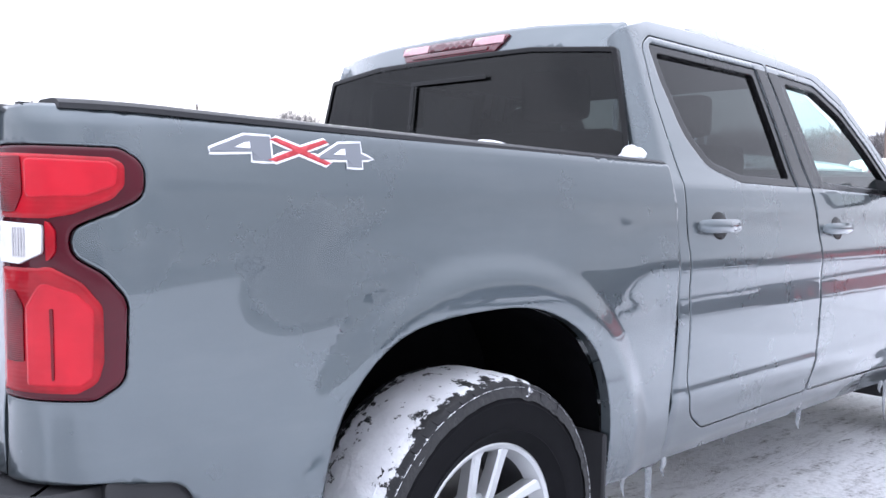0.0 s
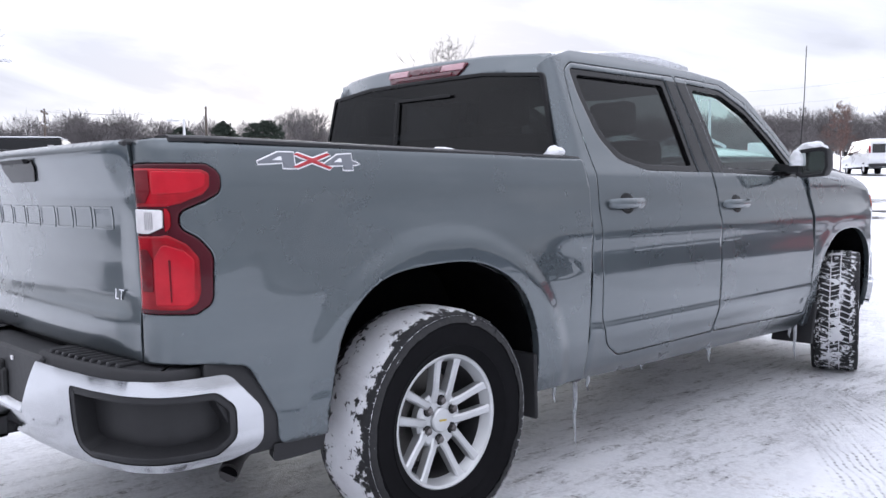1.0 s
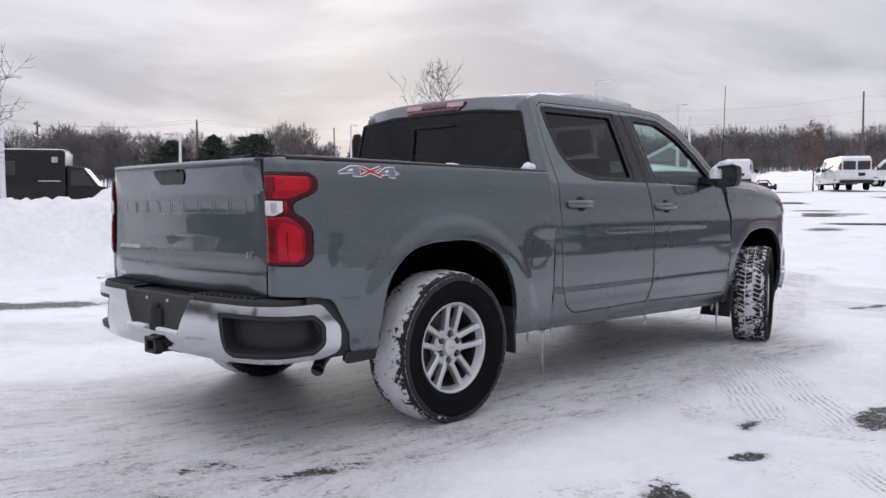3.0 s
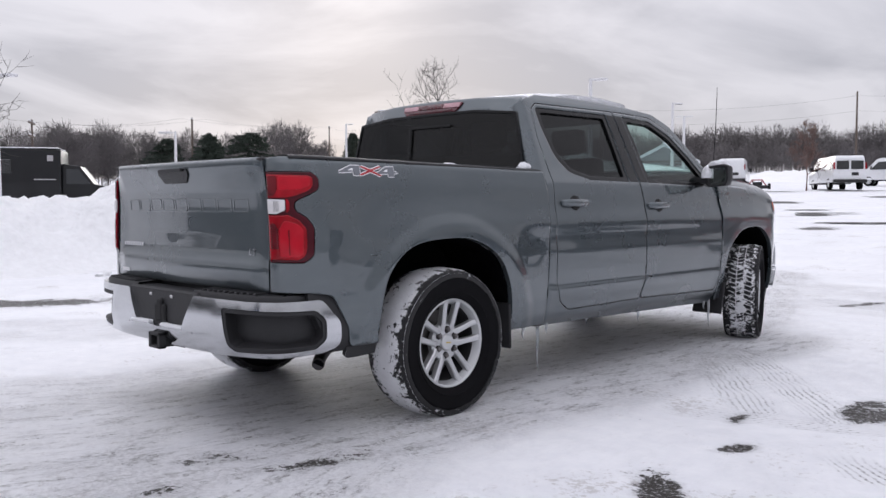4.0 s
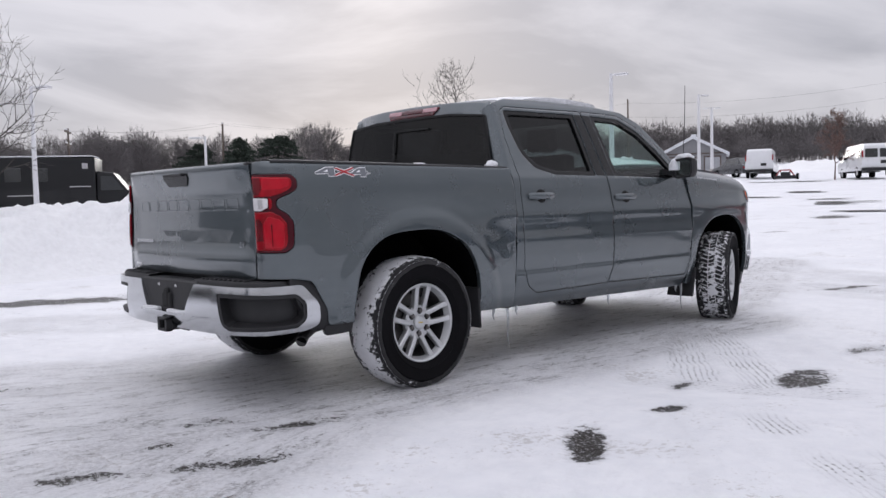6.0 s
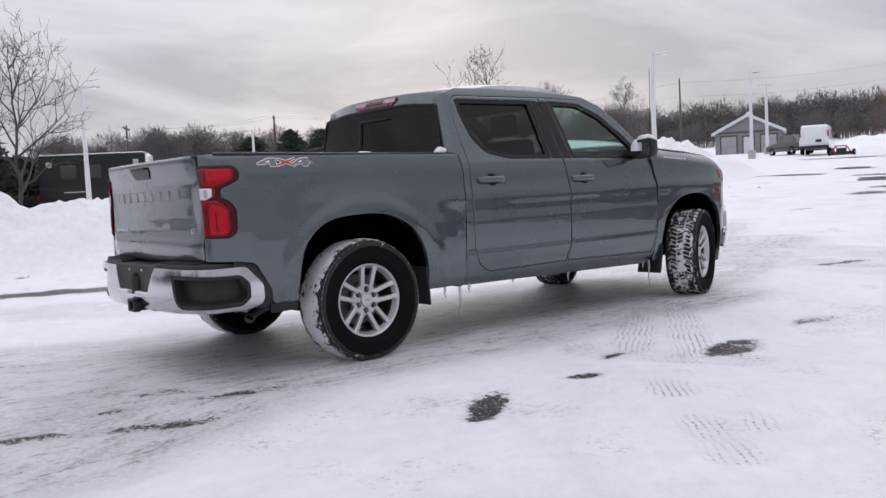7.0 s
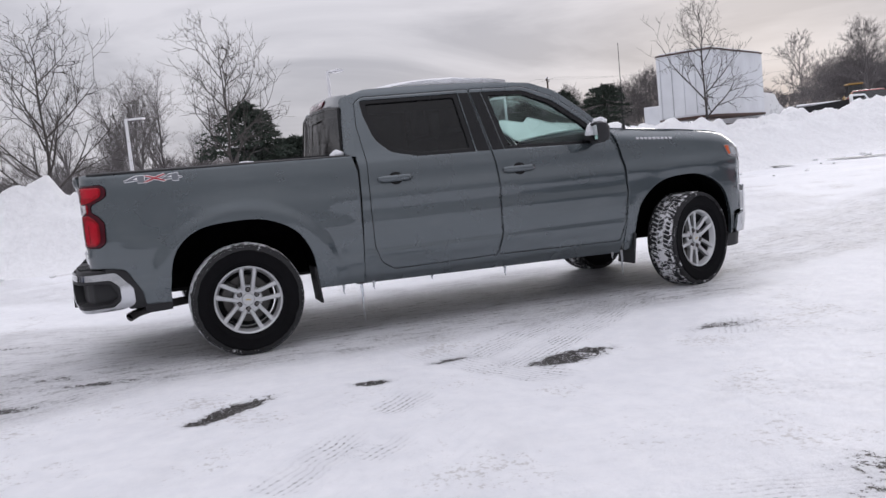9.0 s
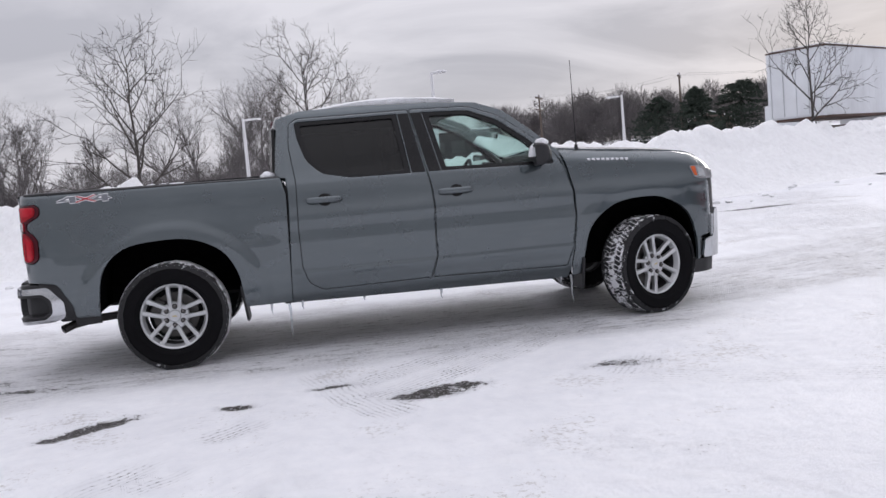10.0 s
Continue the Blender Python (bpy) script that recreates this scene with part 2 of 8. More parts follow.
SCREEN_SNOW = make_thin_snow()
PAINT = make_paint()
BLACK = simple("black_textured_plastic", (0.019, 0.019, 0.021), 0.55, vary=0.25, scale=40, bump=0.2, Specular_IOR_Level=0.4)
GLOSS_BLACK = simple("gloss_black_trim", (0.006, 0.006, 0.007), 0.25, vary=0.2, Specular_IOR_Level=0.28)
RUBBER = simple("tyre_sidewall_rubber", (0.007, 0.007, 0.008), 0.85, vary=0.3, scale=30, bump=0.15, Specular_IOR_Level=0.08)
TREAD_FRONT, TREAD_REAR = make_tread("tread_part_snowed", 0.44), make_tread("tread_mostly_snowed", 0.60)
CHROME = simple("chrome", (0.55, 0.56, 0.58), 0.13, 1.0, vary=0.08, scale=9)
ALLOY = simple("silver_painted_alloy", (0.55, 0.56, 0.57), 0.36, 0.65, vary=0.10, scale=14)
STEEL = simple("rusty_dark_steel", (0.07, 0.055, 0.045), 0.7, 0.5, vary=0.4, scale=25, bump=0.3)
EXHAUST = simple("sooty_exhaust_steel", (0.075, 0.072, 0.072), 0.5, 0.7, vary=0.35, scale=25, bump=0.2)
# shade inside the rim is put into this dark barrel colour
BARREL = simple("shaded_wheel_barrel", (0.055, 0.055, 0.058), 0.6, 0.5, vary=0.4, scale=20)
DISC = simple("brake_disc_steel", (0.12, 0.115, 0.11), 0.5, 0.6, vary=0.3, scale=30)
DARK = simple("dark_underbody", (0.012, 0.012, 0.013), 0.85, vary=0.4, scale=10, bump=0.3)
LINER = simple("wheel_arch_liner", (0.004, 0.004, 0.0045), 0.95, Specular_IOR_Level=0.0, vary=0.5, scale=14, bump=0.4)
RED = make_red_lens()
RED_DEEP = make_red_lens("deep_red_reflector", (0.075, 0.0006, 0.004), (0.15, 0.001, 0.007), 90.0, 0.5)
RED_BRIGHT = make_red_lens("bright_red_light_guide", (0.34, 0.004, 0.014), (0.46, 0.007, 0.020), 20.0, 0.05)
REVERSE = simple("clear_ribbed_lens", (0.70, 0.68, 0.69), 0.15, vary=0.16, scale=60, bump=0.2, Coat_Weight=1.0)
RED_DARK = simple("dark_red_lamp_rim", (0.060, 0.003, 0.009), 0.15, vary=0.2, Coat_Weight=0.25, Specular_IOR_Level=0.15)
STOP_RED = simple("unlit_stop_lens", (0.075, 0.003, 0.010), 0.2, vary=0.25, scale=50, Coat_Weight=0.4)
HEADLAMP = simple("grey_headlamp_lens", (0.20, 0.20, 0.21), 0.15, vary=0.3, scale=40, Coat_Weight=0.6)
LENS = simple("clear_lamp_lens", (0.40, 0.39, 0.40), 0.15, vary=0.35, scale=70, bump=0.3, Coat_Weight=1.0)
PINK_LENS = simple("pinkish_clear_lens", (0.46, 0.24, 0.27), 0.15, vary=0.2, scale=60, Coat_Weight=1.0)
AMBER = simple("amber_lamp_lens", (0.55, 0.10, 0.03), 0.2, vary=0.1)
PRIVACY = make_glass("privacy_glass", (0.06, 0.065, 0.068), 0.62, 0.006)
CLEAR = make_glass("clear_glass", (0.70, 0.83, 0.80), 0.8, 0.004)
SEAT = simple("dark_grey_seat_cloth", (0.05, 0.052, 0.055), 0.85, vary=0.2, scale=60, bump=0.2)
SNOW = make_snow("fresh_snow")
CAP_SNOW = make_snow("thin_snow", scale=3.0)
BANK_SNOW = make_snow("ploughed_snow", (0.92, 0.925, 0.94), dirt=0.12, relief=0.14)
WHITE_DECAL = simple("white_decal", (0.78, 0.78, 0.80), 0.4, vary=0.04)
RED_DECAL = simple("red_decal", (0.42, 0.03, 0.04), 0.4, vary=0.08)
GREY_DECAL = simple("grey_decal", (0.16, 0.17, 0.19), 0.4, vary=0.08)
ICE = make_glass("ice", (0.90, 0.93, 0.96), 1.0, 0.55)

# ---- mesh tools ----
from mathutils import geometry


def part(name, me, mat, parent=None, label=""):
    """Links a bmesh or a mesh as one object under a thing or a part."""
    if isinstance(me, bmesh.types.BMesh):
        bm, me = me, bpy.data.meshes.new(name)
        bm.to_mesh(me)
        bm.free()
    me.name = name
    if mat:
        me.materials.clear()
        me.materials.append(mat)
    ob = new(name, me)
    ob.parent = parent
    if label:
        ob["label"] = label
    return ob


def thing(name, label, category, m=None, group="", kind=""):
    ob = new(name)
    ob.empty_display_size = 0.2
    if m is not None:
        ob.matrix_world = m
    return tagged(ob, label, category, group, kind)


def smooth(bm, angle=35):
    bm.normal_update()
    for f in bm.faces:
        f.smooth = True
    for e in bm.edges:
        e.smooth = len(e.link_faces) == 2 and e.calc_face_angle(0) < radians(angle)
    return bm


def box(bm, x0, x1, y0, y1, z0, z1, bevel=0.0, m=None, seg=1):
    r = bmesh.ops.create_cube(bm, size=1.0)
    vs = r["verts"]
    for v in vs:
        v.co = Vector((x0 + (v.co.x + 0.5) * (x1 - x0), y0 + (v.co.y + 0.5) * (y1 - y0), z0 + (v.co.z + 0.5) * (z1 - z0)))
    if bevel:
        es = list({e for v in vs for e in v.link_edges})
        g = bmesh.ops.bevel(bm, geom=es, offset=bevel, segments=seg, affect="EDGES", profile=0.6)
        vs = list(set(vs) & set(bm.verts)) + g["verts"]
        vs = [v for v in set(vs) if v.is_valid]
    if m is not None:
        bmesh.ops.transform(bm, matrix=m, verts=vs)
    return vs


def hull(bm, lower, upper):
    """A solid between two loops of the same number of points."""
    a = [bm.verts.new(p) for p in lower]
    b = [bm.verts.new(p) for p in upper]
    n = len(a)
    bm.faces.new(list(reversed(a)))
    bm.faces.new(b)
    for i in range(n):
        bm.faces.new((a[i], a[(i + 1) % n], b[(i + 1) % n], b[i]))


def tube(bm, pts, radii, sides=8, caps=True):
    """A round bar through the points."""
    pts = [Vector(p) for p in pts]
    if isinstance(radii, (int, float)):
        radii = [radii] * len(pts)
    rings, ref = [], None
    for i, p in enumerate(pts):
        d = (pts[min(i + 1, len(pts) - 1)] - pts[max(i - 1, 0)]).normalized()
        if ref is None or abs(ref.dot(d)) > 0.95:
            ref = Vector((0, 0, 1)) if abs(d.z) < 0.9 else Vector((1, 0, 0))
        a = d.cross(ref).normalized()
        b = d.cross(a)
        ref = -b if abs(d.dot(b)) < 0.9 else ref
        ref = a.cross(d)
        rings.append([bm.verts.new(p + (a * math.cos(t) + b * math.sin(t)) * radii[i]) for t in (2 * math.pi * k / sides for k in range(sides))])
    for r0, r1 in zip(rings, rings[1:]):
        for k in range(sides):
            bm.faces.new((r0[k], r0[(k + 1) % sides], r1[(k + 1) % sides], r1[k]))
    if caps:
        bm.faces.new(list(reversed(rings[0])))
        bm.faces.new(rings[-1])


def lathe(bm, profile, sides=64, axis="X"):
    """Turns (radius, along) points about an axis."""
    rings = []
    for r, a in profile:
        ring = []
        for k in range(sides):
            t = 2 * math.pi * k / sides
            p = (a, r * math.cos(t), r * math.sin(t)) if axis == "X" else (r * math.cos(t), r * math.sin(t), a)
            ring.append(bm.verts.new(p))
        rings.append(ring)
    for r0, r1 in zip(rings, rings[1:]):
        for k in range(sides):
            bm.faces.new((r0[k], r1[k], r1[(k + 1) % sides], r0[(k + 1) % sides]))
    return rings


def rounded(pts, step=0.03):
    """A closed outline in 2D with rounded corners: points (u, v) or (u, v, radius), cut into steps."""
    n, out = len(pts), []
    for i in range(n):
        p = np.array(pts[i][:2], float)
        r = pts[i][2] if len(pts[i]) > 2 else 0.0
        a, b = np.array(pts[i - 1][:2], float) - p, np.array(pts[(i + 1) % n][:2], float) - p
        la, lb = np.linalg.norm(a), np.linalg.norm(b)
        a, b = a / la, b / lb
        if r <= 0:
            out.append(p)
            continue
        ang = math.acos(max(-1, min(1, float(a @ b))))
        d = min(r / math.tan(ang / 2), la * 0.48, lb * 0.48)
        for k in range(7):
            t = k / 6
            out.append((1 - t) ** 2 * (p + a * d) + 2 * t * (1 - t) * p + t * t * (p + b * d))
    fine = []
    for p, q in zip(out, out[1:] + out[:1]):
        k = max(1, int(math.ceil(np.linalg.norm(q - p) / step)))
        fine += [p + (q - p) * i / k for i in range(k)]
    keep = [fine[0]]
    for p in fine[1:]:
        if np.linalg.norm(p - keep[-1]) > 1e-4:
            keep.append(p)
    return np.array(keep)


def area2(poly):
    x, y = poly[:, 0], poly[:, 1]
    return 0.5 * float(np.sum(x * np.roll(y, -1) - np.roll(x, -1) * y))


def offset2(poly, d):
    """Moves an outline inwards by d (outwards for d < 0)."""
    s = 1 if area2(poly) > 0 else -1
    e = np.roll(poly, -1, 0) - np.roll(poly, 1, 0)
    e /= np.linalg.norm(e, axis=1)[:, None] + 1e-9
    return poly + s * d * np.stack((-e[:, 1], e[:, 0]), 1)


def inside2(pts, poly):
    x, y = pts[:, 0], pts[:, 1]
    res = np.zeros(len(pts), bool)
    for (x0, y0), (x1, y1) in zip(poly, np.roll(poly, -1, 0)):
        cross = ((y0 > y) != (y1 > y)) & (x < (x1 - x0) * (y - y0) / (y1 - y0 + 1e-12) + x0)
        res ^= cross
    return res


def dist2(pts, poly):
    best = np.full(len(pts), 9e9)
    for p, q in zip(poly, np.roll(poly, -1, 0)):
        d = q - p
        t = np.clip(((pts - p) @ d) / (d @ d + 1e-12), 0, 1)
        best = np.minimum(best, np.linalg.norm(pts - p - t[:, None] * d, axis=1))
    return best


def panel(name, outline, fn, mat, parent, holes=(), side=1, thick=0.016, grid=0.04, lip=0.006, offset=0.0, label="", roll=0.66):
    """A curved sheet: the surface fn(u, v) inside an outline, with rounded, folded-in edges. side -1 mirrors it in x."""
    loops = [np.asarray(o, float) for o in (outline, *holes)]
    pts, edges = [], []
    for lp in loops:
        k = len(pts)
        pts += list(lp)
        edges += [(k + i, k + (i + 1) % len(lp)) for i in range(len(lp))]
    n_edge = len(pts)
    for i, lp in enumerate(loops):
        ring = offset2(lp, lip if i == 0 else -lip)
        ok = inside2(ring, loops[0])
        for h in loops[1:]:
            ok &= ~inside2(ring, h)
        pts += list(ring[ok])
    lo, hi = loops[0].min(0), loops[0].max(0)
    gu, gv = np.meshgrid(np.arange(lo[0] + grid / 2, hi[0], grid), np.arange(lo[1] + grid / 2, hi[1], grid))
    g = np.stack((gu.ravel(), gv.ravel()), 1)
    ok = inside2(g, loops[0]) if len(g) else np.zeros(0, bool)
    for h in loops[1:]:
        ok &= ~inside2(g, h)
    g = g[ok]
    for lp in loops:
        if len(g):
            g = g[dist2(g, lp) > max(grid * 0.45, lip * 1.6)]
    pts += list(g)
    vs, _, tris, ov, _, _ = geometry.delaunay_2d_cdt([Vector(p) for p in pts], edges, [], 0, 1e-6)
    uv = np.array([tuple(v) for v in vs])
    tri = np.array([t for t in tris if len(t) == 3], int)
    mid = uv[tri].mean(1)
    ok = inside2(mid, loops[0])
    for h in loops[1:]:
        ok &= ~inside2(mid, h)
    tri = tri[ok]
    back = {}
    for i, src in enumerate(ov):
        for s in src:
            back[s] = i

    def surface(q):
        e = 0.004
        p = fn(q[:, 0], q[:, 1])
        du = fn(q[:, 0] + e, q[:, 1]) - fn(q[:, 0] - e, q[:, 1])
        dv = fn(q[:, 0], q[:, 1] + e) - fn(q[:, 0], q[:, 1] - e)
        nr = np.cross(du, dv)
        nr /= np.linalg.norm(nr, axis=1)[:, None] + 1e-12
        return p + nr * offset, nr

    P, N = surface(uv)
    N = np.nan_to_num(N)
    verts, norms, faces = list(P), list(N), [tuple(t) for t in tri]
    k = 0
    for li, lp in enumerate(loops):
        m = len(lp)
        sgn = 1 if (area2(lp) > 0) == (li == 0) else -1
        e2 = np.roll(lp, -1, 0) - np.roll(lp, 1, 0)
        out2 = sgn * np.stack((e2[:, 1], -e2[:, 0]), 1)
        out2 /= np.linalg.norm(out2, axis=1)[:, None] + 1e-12
        Pe, Ne = surface(lp)
        Po, _ = surface(lp + out2 * 0.004)
        O = Po - Pe
        O /= np.linalg.norm(O, axis=1)[:, None] + 1e-12
        ids = [back.get(k + i) for i in range(m)]
        for i in range(m):
            if ids[i] is not None:
                t = Ne[i] * 0.75 + O[i] * roll
                norms[ids[i]] = t / (np.linalg.norm(t) + 1e-9)
        a0 = len(verts)
        verts += list(Pe - Ne * 0.0006)
        norms += list(O)
        b0 = len(verts)
        verts += list(Pe - Ne * thick)
        norms += list(O)
        for i in range(m):
            j = (i + 1) % m
            q = (a0 + i, b0 + i, b0 + j, a0 + j)
            faces.append(q if sgn > 0 and area2(lp) > 0 or sgn < 0 and area2(lp) > 0 else tuple(reversed(q)))
        k += m
    V, NN = np.array(verts), np.array(norms)
    # face winding follows the surface normal
    fixed = []
    for f in faces:
        a, b, c = V[f[0]], V[f[1]], V[f[2]]
        fixed.append(f if np.dot(np.cross(b - a, c - a), NN[f[0]] + NN[f[1]] + NN[f[2]]) >= 0 else tuple(reversed(f)))
    if side < 0:
        V[:, 0] *= -1
        NN[:, 0] *= -1
        fixed = [tuple(reversed(f)) for f in fixed]
    me = bpy.data.meshes.new(name)
    me.from_pydata([tuple(v) for v in V], [], [tuple(int(i) for i in f) for f in fixed])
    me.polygons.foreach_set("use_smooth", [True] * len(me.polygons))
    me.normals_split_custom_set_from_vertices([tuple(n) for n in NN])
    return part(name, me, mat, parent, label)


def table(xs, ys, blur):
    """A smooth curve through a few support points."""
    x = np.linspace(xs[0], xs[-1], 600)
    y = np.interp(x, xs, ys)
    w = max(1, int(blur / (x[1] - x[0])))
    k = np.hanning(2 * w + 3)[1:-1]
    k /= k.sum()
    pad = len(k) // 2
    lo, hi = y[1] - y[0], y[-1] - y[-2]
    yp = np.concatenate((y[0] - lo * np.arange(pad, 0, -1), y, y[-1] + hi * np.arange(1, pad + 1)))
    y = np.convolve(yp, k, "valid")
    return lambda q: np.interp(q, x, y)


def step01(x):
    x = np.clip(x, 0, 1)
    return x * x * (3 - 2 * x)

# ---- the pickup truck: x to its right, y forward from the rear axle, z up from the ground ----
WHEELBASE = 3.745
DOOR_X = table([0.30, 0.38, 0.42, 0.47, 0.55, 0.72, 0.84, 0.90, 1.02, 1.10, 1.20, 1.27, 1.31, 1.36, 1.50, 1.66, 1.80, 1.88],
               [0.86, 0.895, 0.925, 0.940, 0.952, 0.962, 0.964, 0.958, 0.948, 0.940, 0.930, 0.918, 0.900, 0.880, 0.832, 0.774, 0.722, 0.670], 0.022)
BED_X = table([0.30, 0.40, 0.46, 0.55, 0.72, 0.84, 0.90, 0.96, 1.02, 1.10, 1.225, 1.275, 1.33, 1.36, 1.40],
              [0.90, 0.922, 0.938, 0.950, 0.9595, 0.962, 0.9612, 0.9589, 0.9557, 0.951, 0.9428, 0.9355, 0.925, 0.906, 0.86], 0.018)
FRONT_IN = table([3.2, 3.7, 4.0, 4.15, 4.3, 4.5, 4.75, 5.25], [-0.01, 0.0, 0.012, 0.030, 0.072, 0.180, 0.41, 0.91], 0.08)
FRONT_Y = table([3.2, 4.0, 4.15, 4.3, 4.5, 4.75, 5.25], [3.2, 4.0, 4.142, 4.262, 4.372, 4.445, 4.50], 0.08)
RAIL_Z = lambda y: 1.362 - 0.013 * (y + 1.0)


def plan(u):
    """How far the body's outline runs in from the side, and where along, at u metres along the skin."""
    a = np.clip((-0.80 - u) / 0.305, 0, 1.08) * (math.pi / 2)
    inset = np.where(u < -0.80, 0.178 * (1 - np.cos(a)), FRONT_IN(np.clip(u, 3.2, 5.25)))
    y = np.where(u < -0.80, -0.80 - 0.218 * np.sin(a), np.where(u > 3.2, FRONT_Y(np.clip(u, 3.2, 5.25)), u))
    return np.where((u >= -0.80) & (u <= 3.2), 0.0 + 0 * u, inset + np.where(u > 3.2, 0.01, 0)), y


def flares(y, z):
    out = 0 * y
    for yc, k in ((0.02, 1.0), (3.70, 0.25)):
        r = np.hypot((y - yc) * 0.96, (z - 0.40))
        out = out + k * 0.014 * step01((0.700 - r) / 0.095) + k * 0.016 * step01((0.93 - r) / 0.30) * step01((1.22 - z) / 0.2)
    # a shoulder that swells over the wheels
    out = out + 0.010 * np.exp(-(((z - 1.02) / 0.07) ** 2)) * step01((y - 0.45) / 0.3)
    return out


def bed_skin(u, z):
    inset, y = plan(u)
    x = BED_X(z) + flares(y, z) - inset
    return np.stack((x, y, z + 0 * u), 1)


def cab_skin(u, z):
    inset, y = plan(u)
    x = DOOR_X(z) + flares(y, z) * step01((1.25 - z) / 0.15) - inset + 0.007 * step01((0.625 - z) / 0.022) * step01((z - 0.5) / 0.1)
    # round the rear corner above the bed
    a = np.clip((0.905 - u) / 0.085, 0, 1) * (math.pi / 2)
    x = x - 0.050 * (1 - np.cos(a)) - 0.4 * np.clip(0.82 - u, 0, 1)
    y = np.where(u < 0.905, 0.905 - (0.088 - 0.08 * np.clip(z - 1.34, 0, 1)) * np.sin(a), y)
    return np.stack((x, y, z + 0 * u), 1)


FENDER_TOP = table([2.95, 3.06, 3.31, 3.69, 4.02, 4.15, 4.30, 4.6, 5.3], [1.385, 1.375, 1.348, 1.318, 1.282, 1.258, 1.215, 1.15, 1.08], 0.06)


def fender_skin(u, z):
    inset, y = plan(u)
    t = FENDER_TOP(np.clip(u, 2.95, 5.3)) - z
    x = np.where(z > 1.2, BED_X(np.minimum(z, 1.2)) - 0.02 * step01((z - 1.2) / 0.2), BED_X(z)) + flares(y, z) - inset - 0.085 * np.clip(1 - t / 0.10, 0, 1.3) ** 2
    return np.stack((x, y, z + 0 * u), 1)


TG_Y = table([0.66, 0.72, 0.79, 0.83, 0.86, 0.90, 1.00, 1.12, 1.20, 1.26, 1.31, 1.345, 1.37], [-1.012, -1.020, -1.034, -1.038, -1.022, -1.012, -1.006, -1.008, -1.016, -1.038, -1.056, -1.058, -1.03], 0.012)


def gate_skin(x, z):
    k = 0.25 + 0.75 * step01((0.775 - np.abs(x)) / 0.13)
    return np.stack((x, -1.016 + (TG_Y(z) + 1.016) * k - 0.028 * (1 - (x / 0.77) ** 2), z + 0 * x), 1)


ROOF_Z = table([0.78, 0.86, 0.95, 1.10, 1.40, 1.80, 2.10, 2.30, 2.45], [1.788, 1.812, 1.830, 1.846, 1.868, 1.872, 1.855, 1.826, 1.786], 0.05)


def roof_skin(x, y):
    z = ROOF_Z(y) - 0.052 * np.abs(x / 0.70) ** 3.0
    return np.stack((x, y + 0 * x, z), 1)


def rear_glass_skin(x, z):
    y = 0.800 + 0.10 * (z - 1.34) - 0.045 * (1 - (x / 0.80) ** 2)
    return np.stack((x, y, z + 0 * x), 1)


def screen_skin(x, v):
    """The windscreen, from its top (v = 0) down to the cowl (v = 1)."""
    y = 2.36 + 0.80 * v - 0.16 * (x / 0.75) ** 2
    z = 1.812 - 0.435 * v - 0.035 * (x / 0.75) ** 2 - 0.05 * (v * (1 - v))*-1
    return np.stack((x * (1 + 0.10 * v), y, z), 1)


def hood_skin(x, y):
    top = FENDER_TOP(np.clip(y, 2.95, 5.3)) + 0.004
    z = top + 0.034 * np.clip(1 - (x / 0.86) ** 2, 0, 1) + 0.010 * step01((0.62 - np.abs(x)) / 0.12) - 0.30 * np.clip((y - 4.25) / 0.4, 0, 2) ** 2
    return np.stack((x, y + 0 * x, z), 1)


ARCH_REAR = [(-0.508, 0.448), (-0.503, 0.56, 0.1), (-0.452, 0.775, 0.2), (-0.295, 0.915, 0.25), (-0.04, 0.952, 0.3), (0.19, 0.935, 0.3), (0.385, 0.835, 0.25), (0.485, 0.67, 0.2), (0.512, 0.50, 0.2), (0.52, 0.40)]
ARCH_FRONT = [(3.150, 0.38), (3.163, 0.50, 0.2), (3.232, 0.735, 0.2), (3.41, 0.89, 0.25), (3.63, 0.937, 0.3), (3.865, 0.917, 0.3), (4.06, 0.79, 0.25), (4.14, 0.60, 0.2), (4.165, 0.42, 0.1), (4.17, 0.38)]


def curve2(pts, k=5):
    """A smooth line through the points."""
    p = np.array([q[:2] for q in pts], float)
    p = np.vstack((2 * p[0] - p[1], p, 2 * p[-1] - p[-2]))
    out = []
    for i in range(1, len(p) - 2):
        for j in range(k):
            s = j / k
            out.append(tuple(0.5 * (2 * p[i] + (p[i + 1] - p[i - 1]) * s + (2 * p[i - 1] - 5 * p[i] + 4 * p[i + 1] - p[i + 2]) * s * s + (3 * p[i] - p[i - 1] - 3 * p[i + 1] + p[i + 2]) * s ** 3)))
    return out + [tuple(p[-2])]


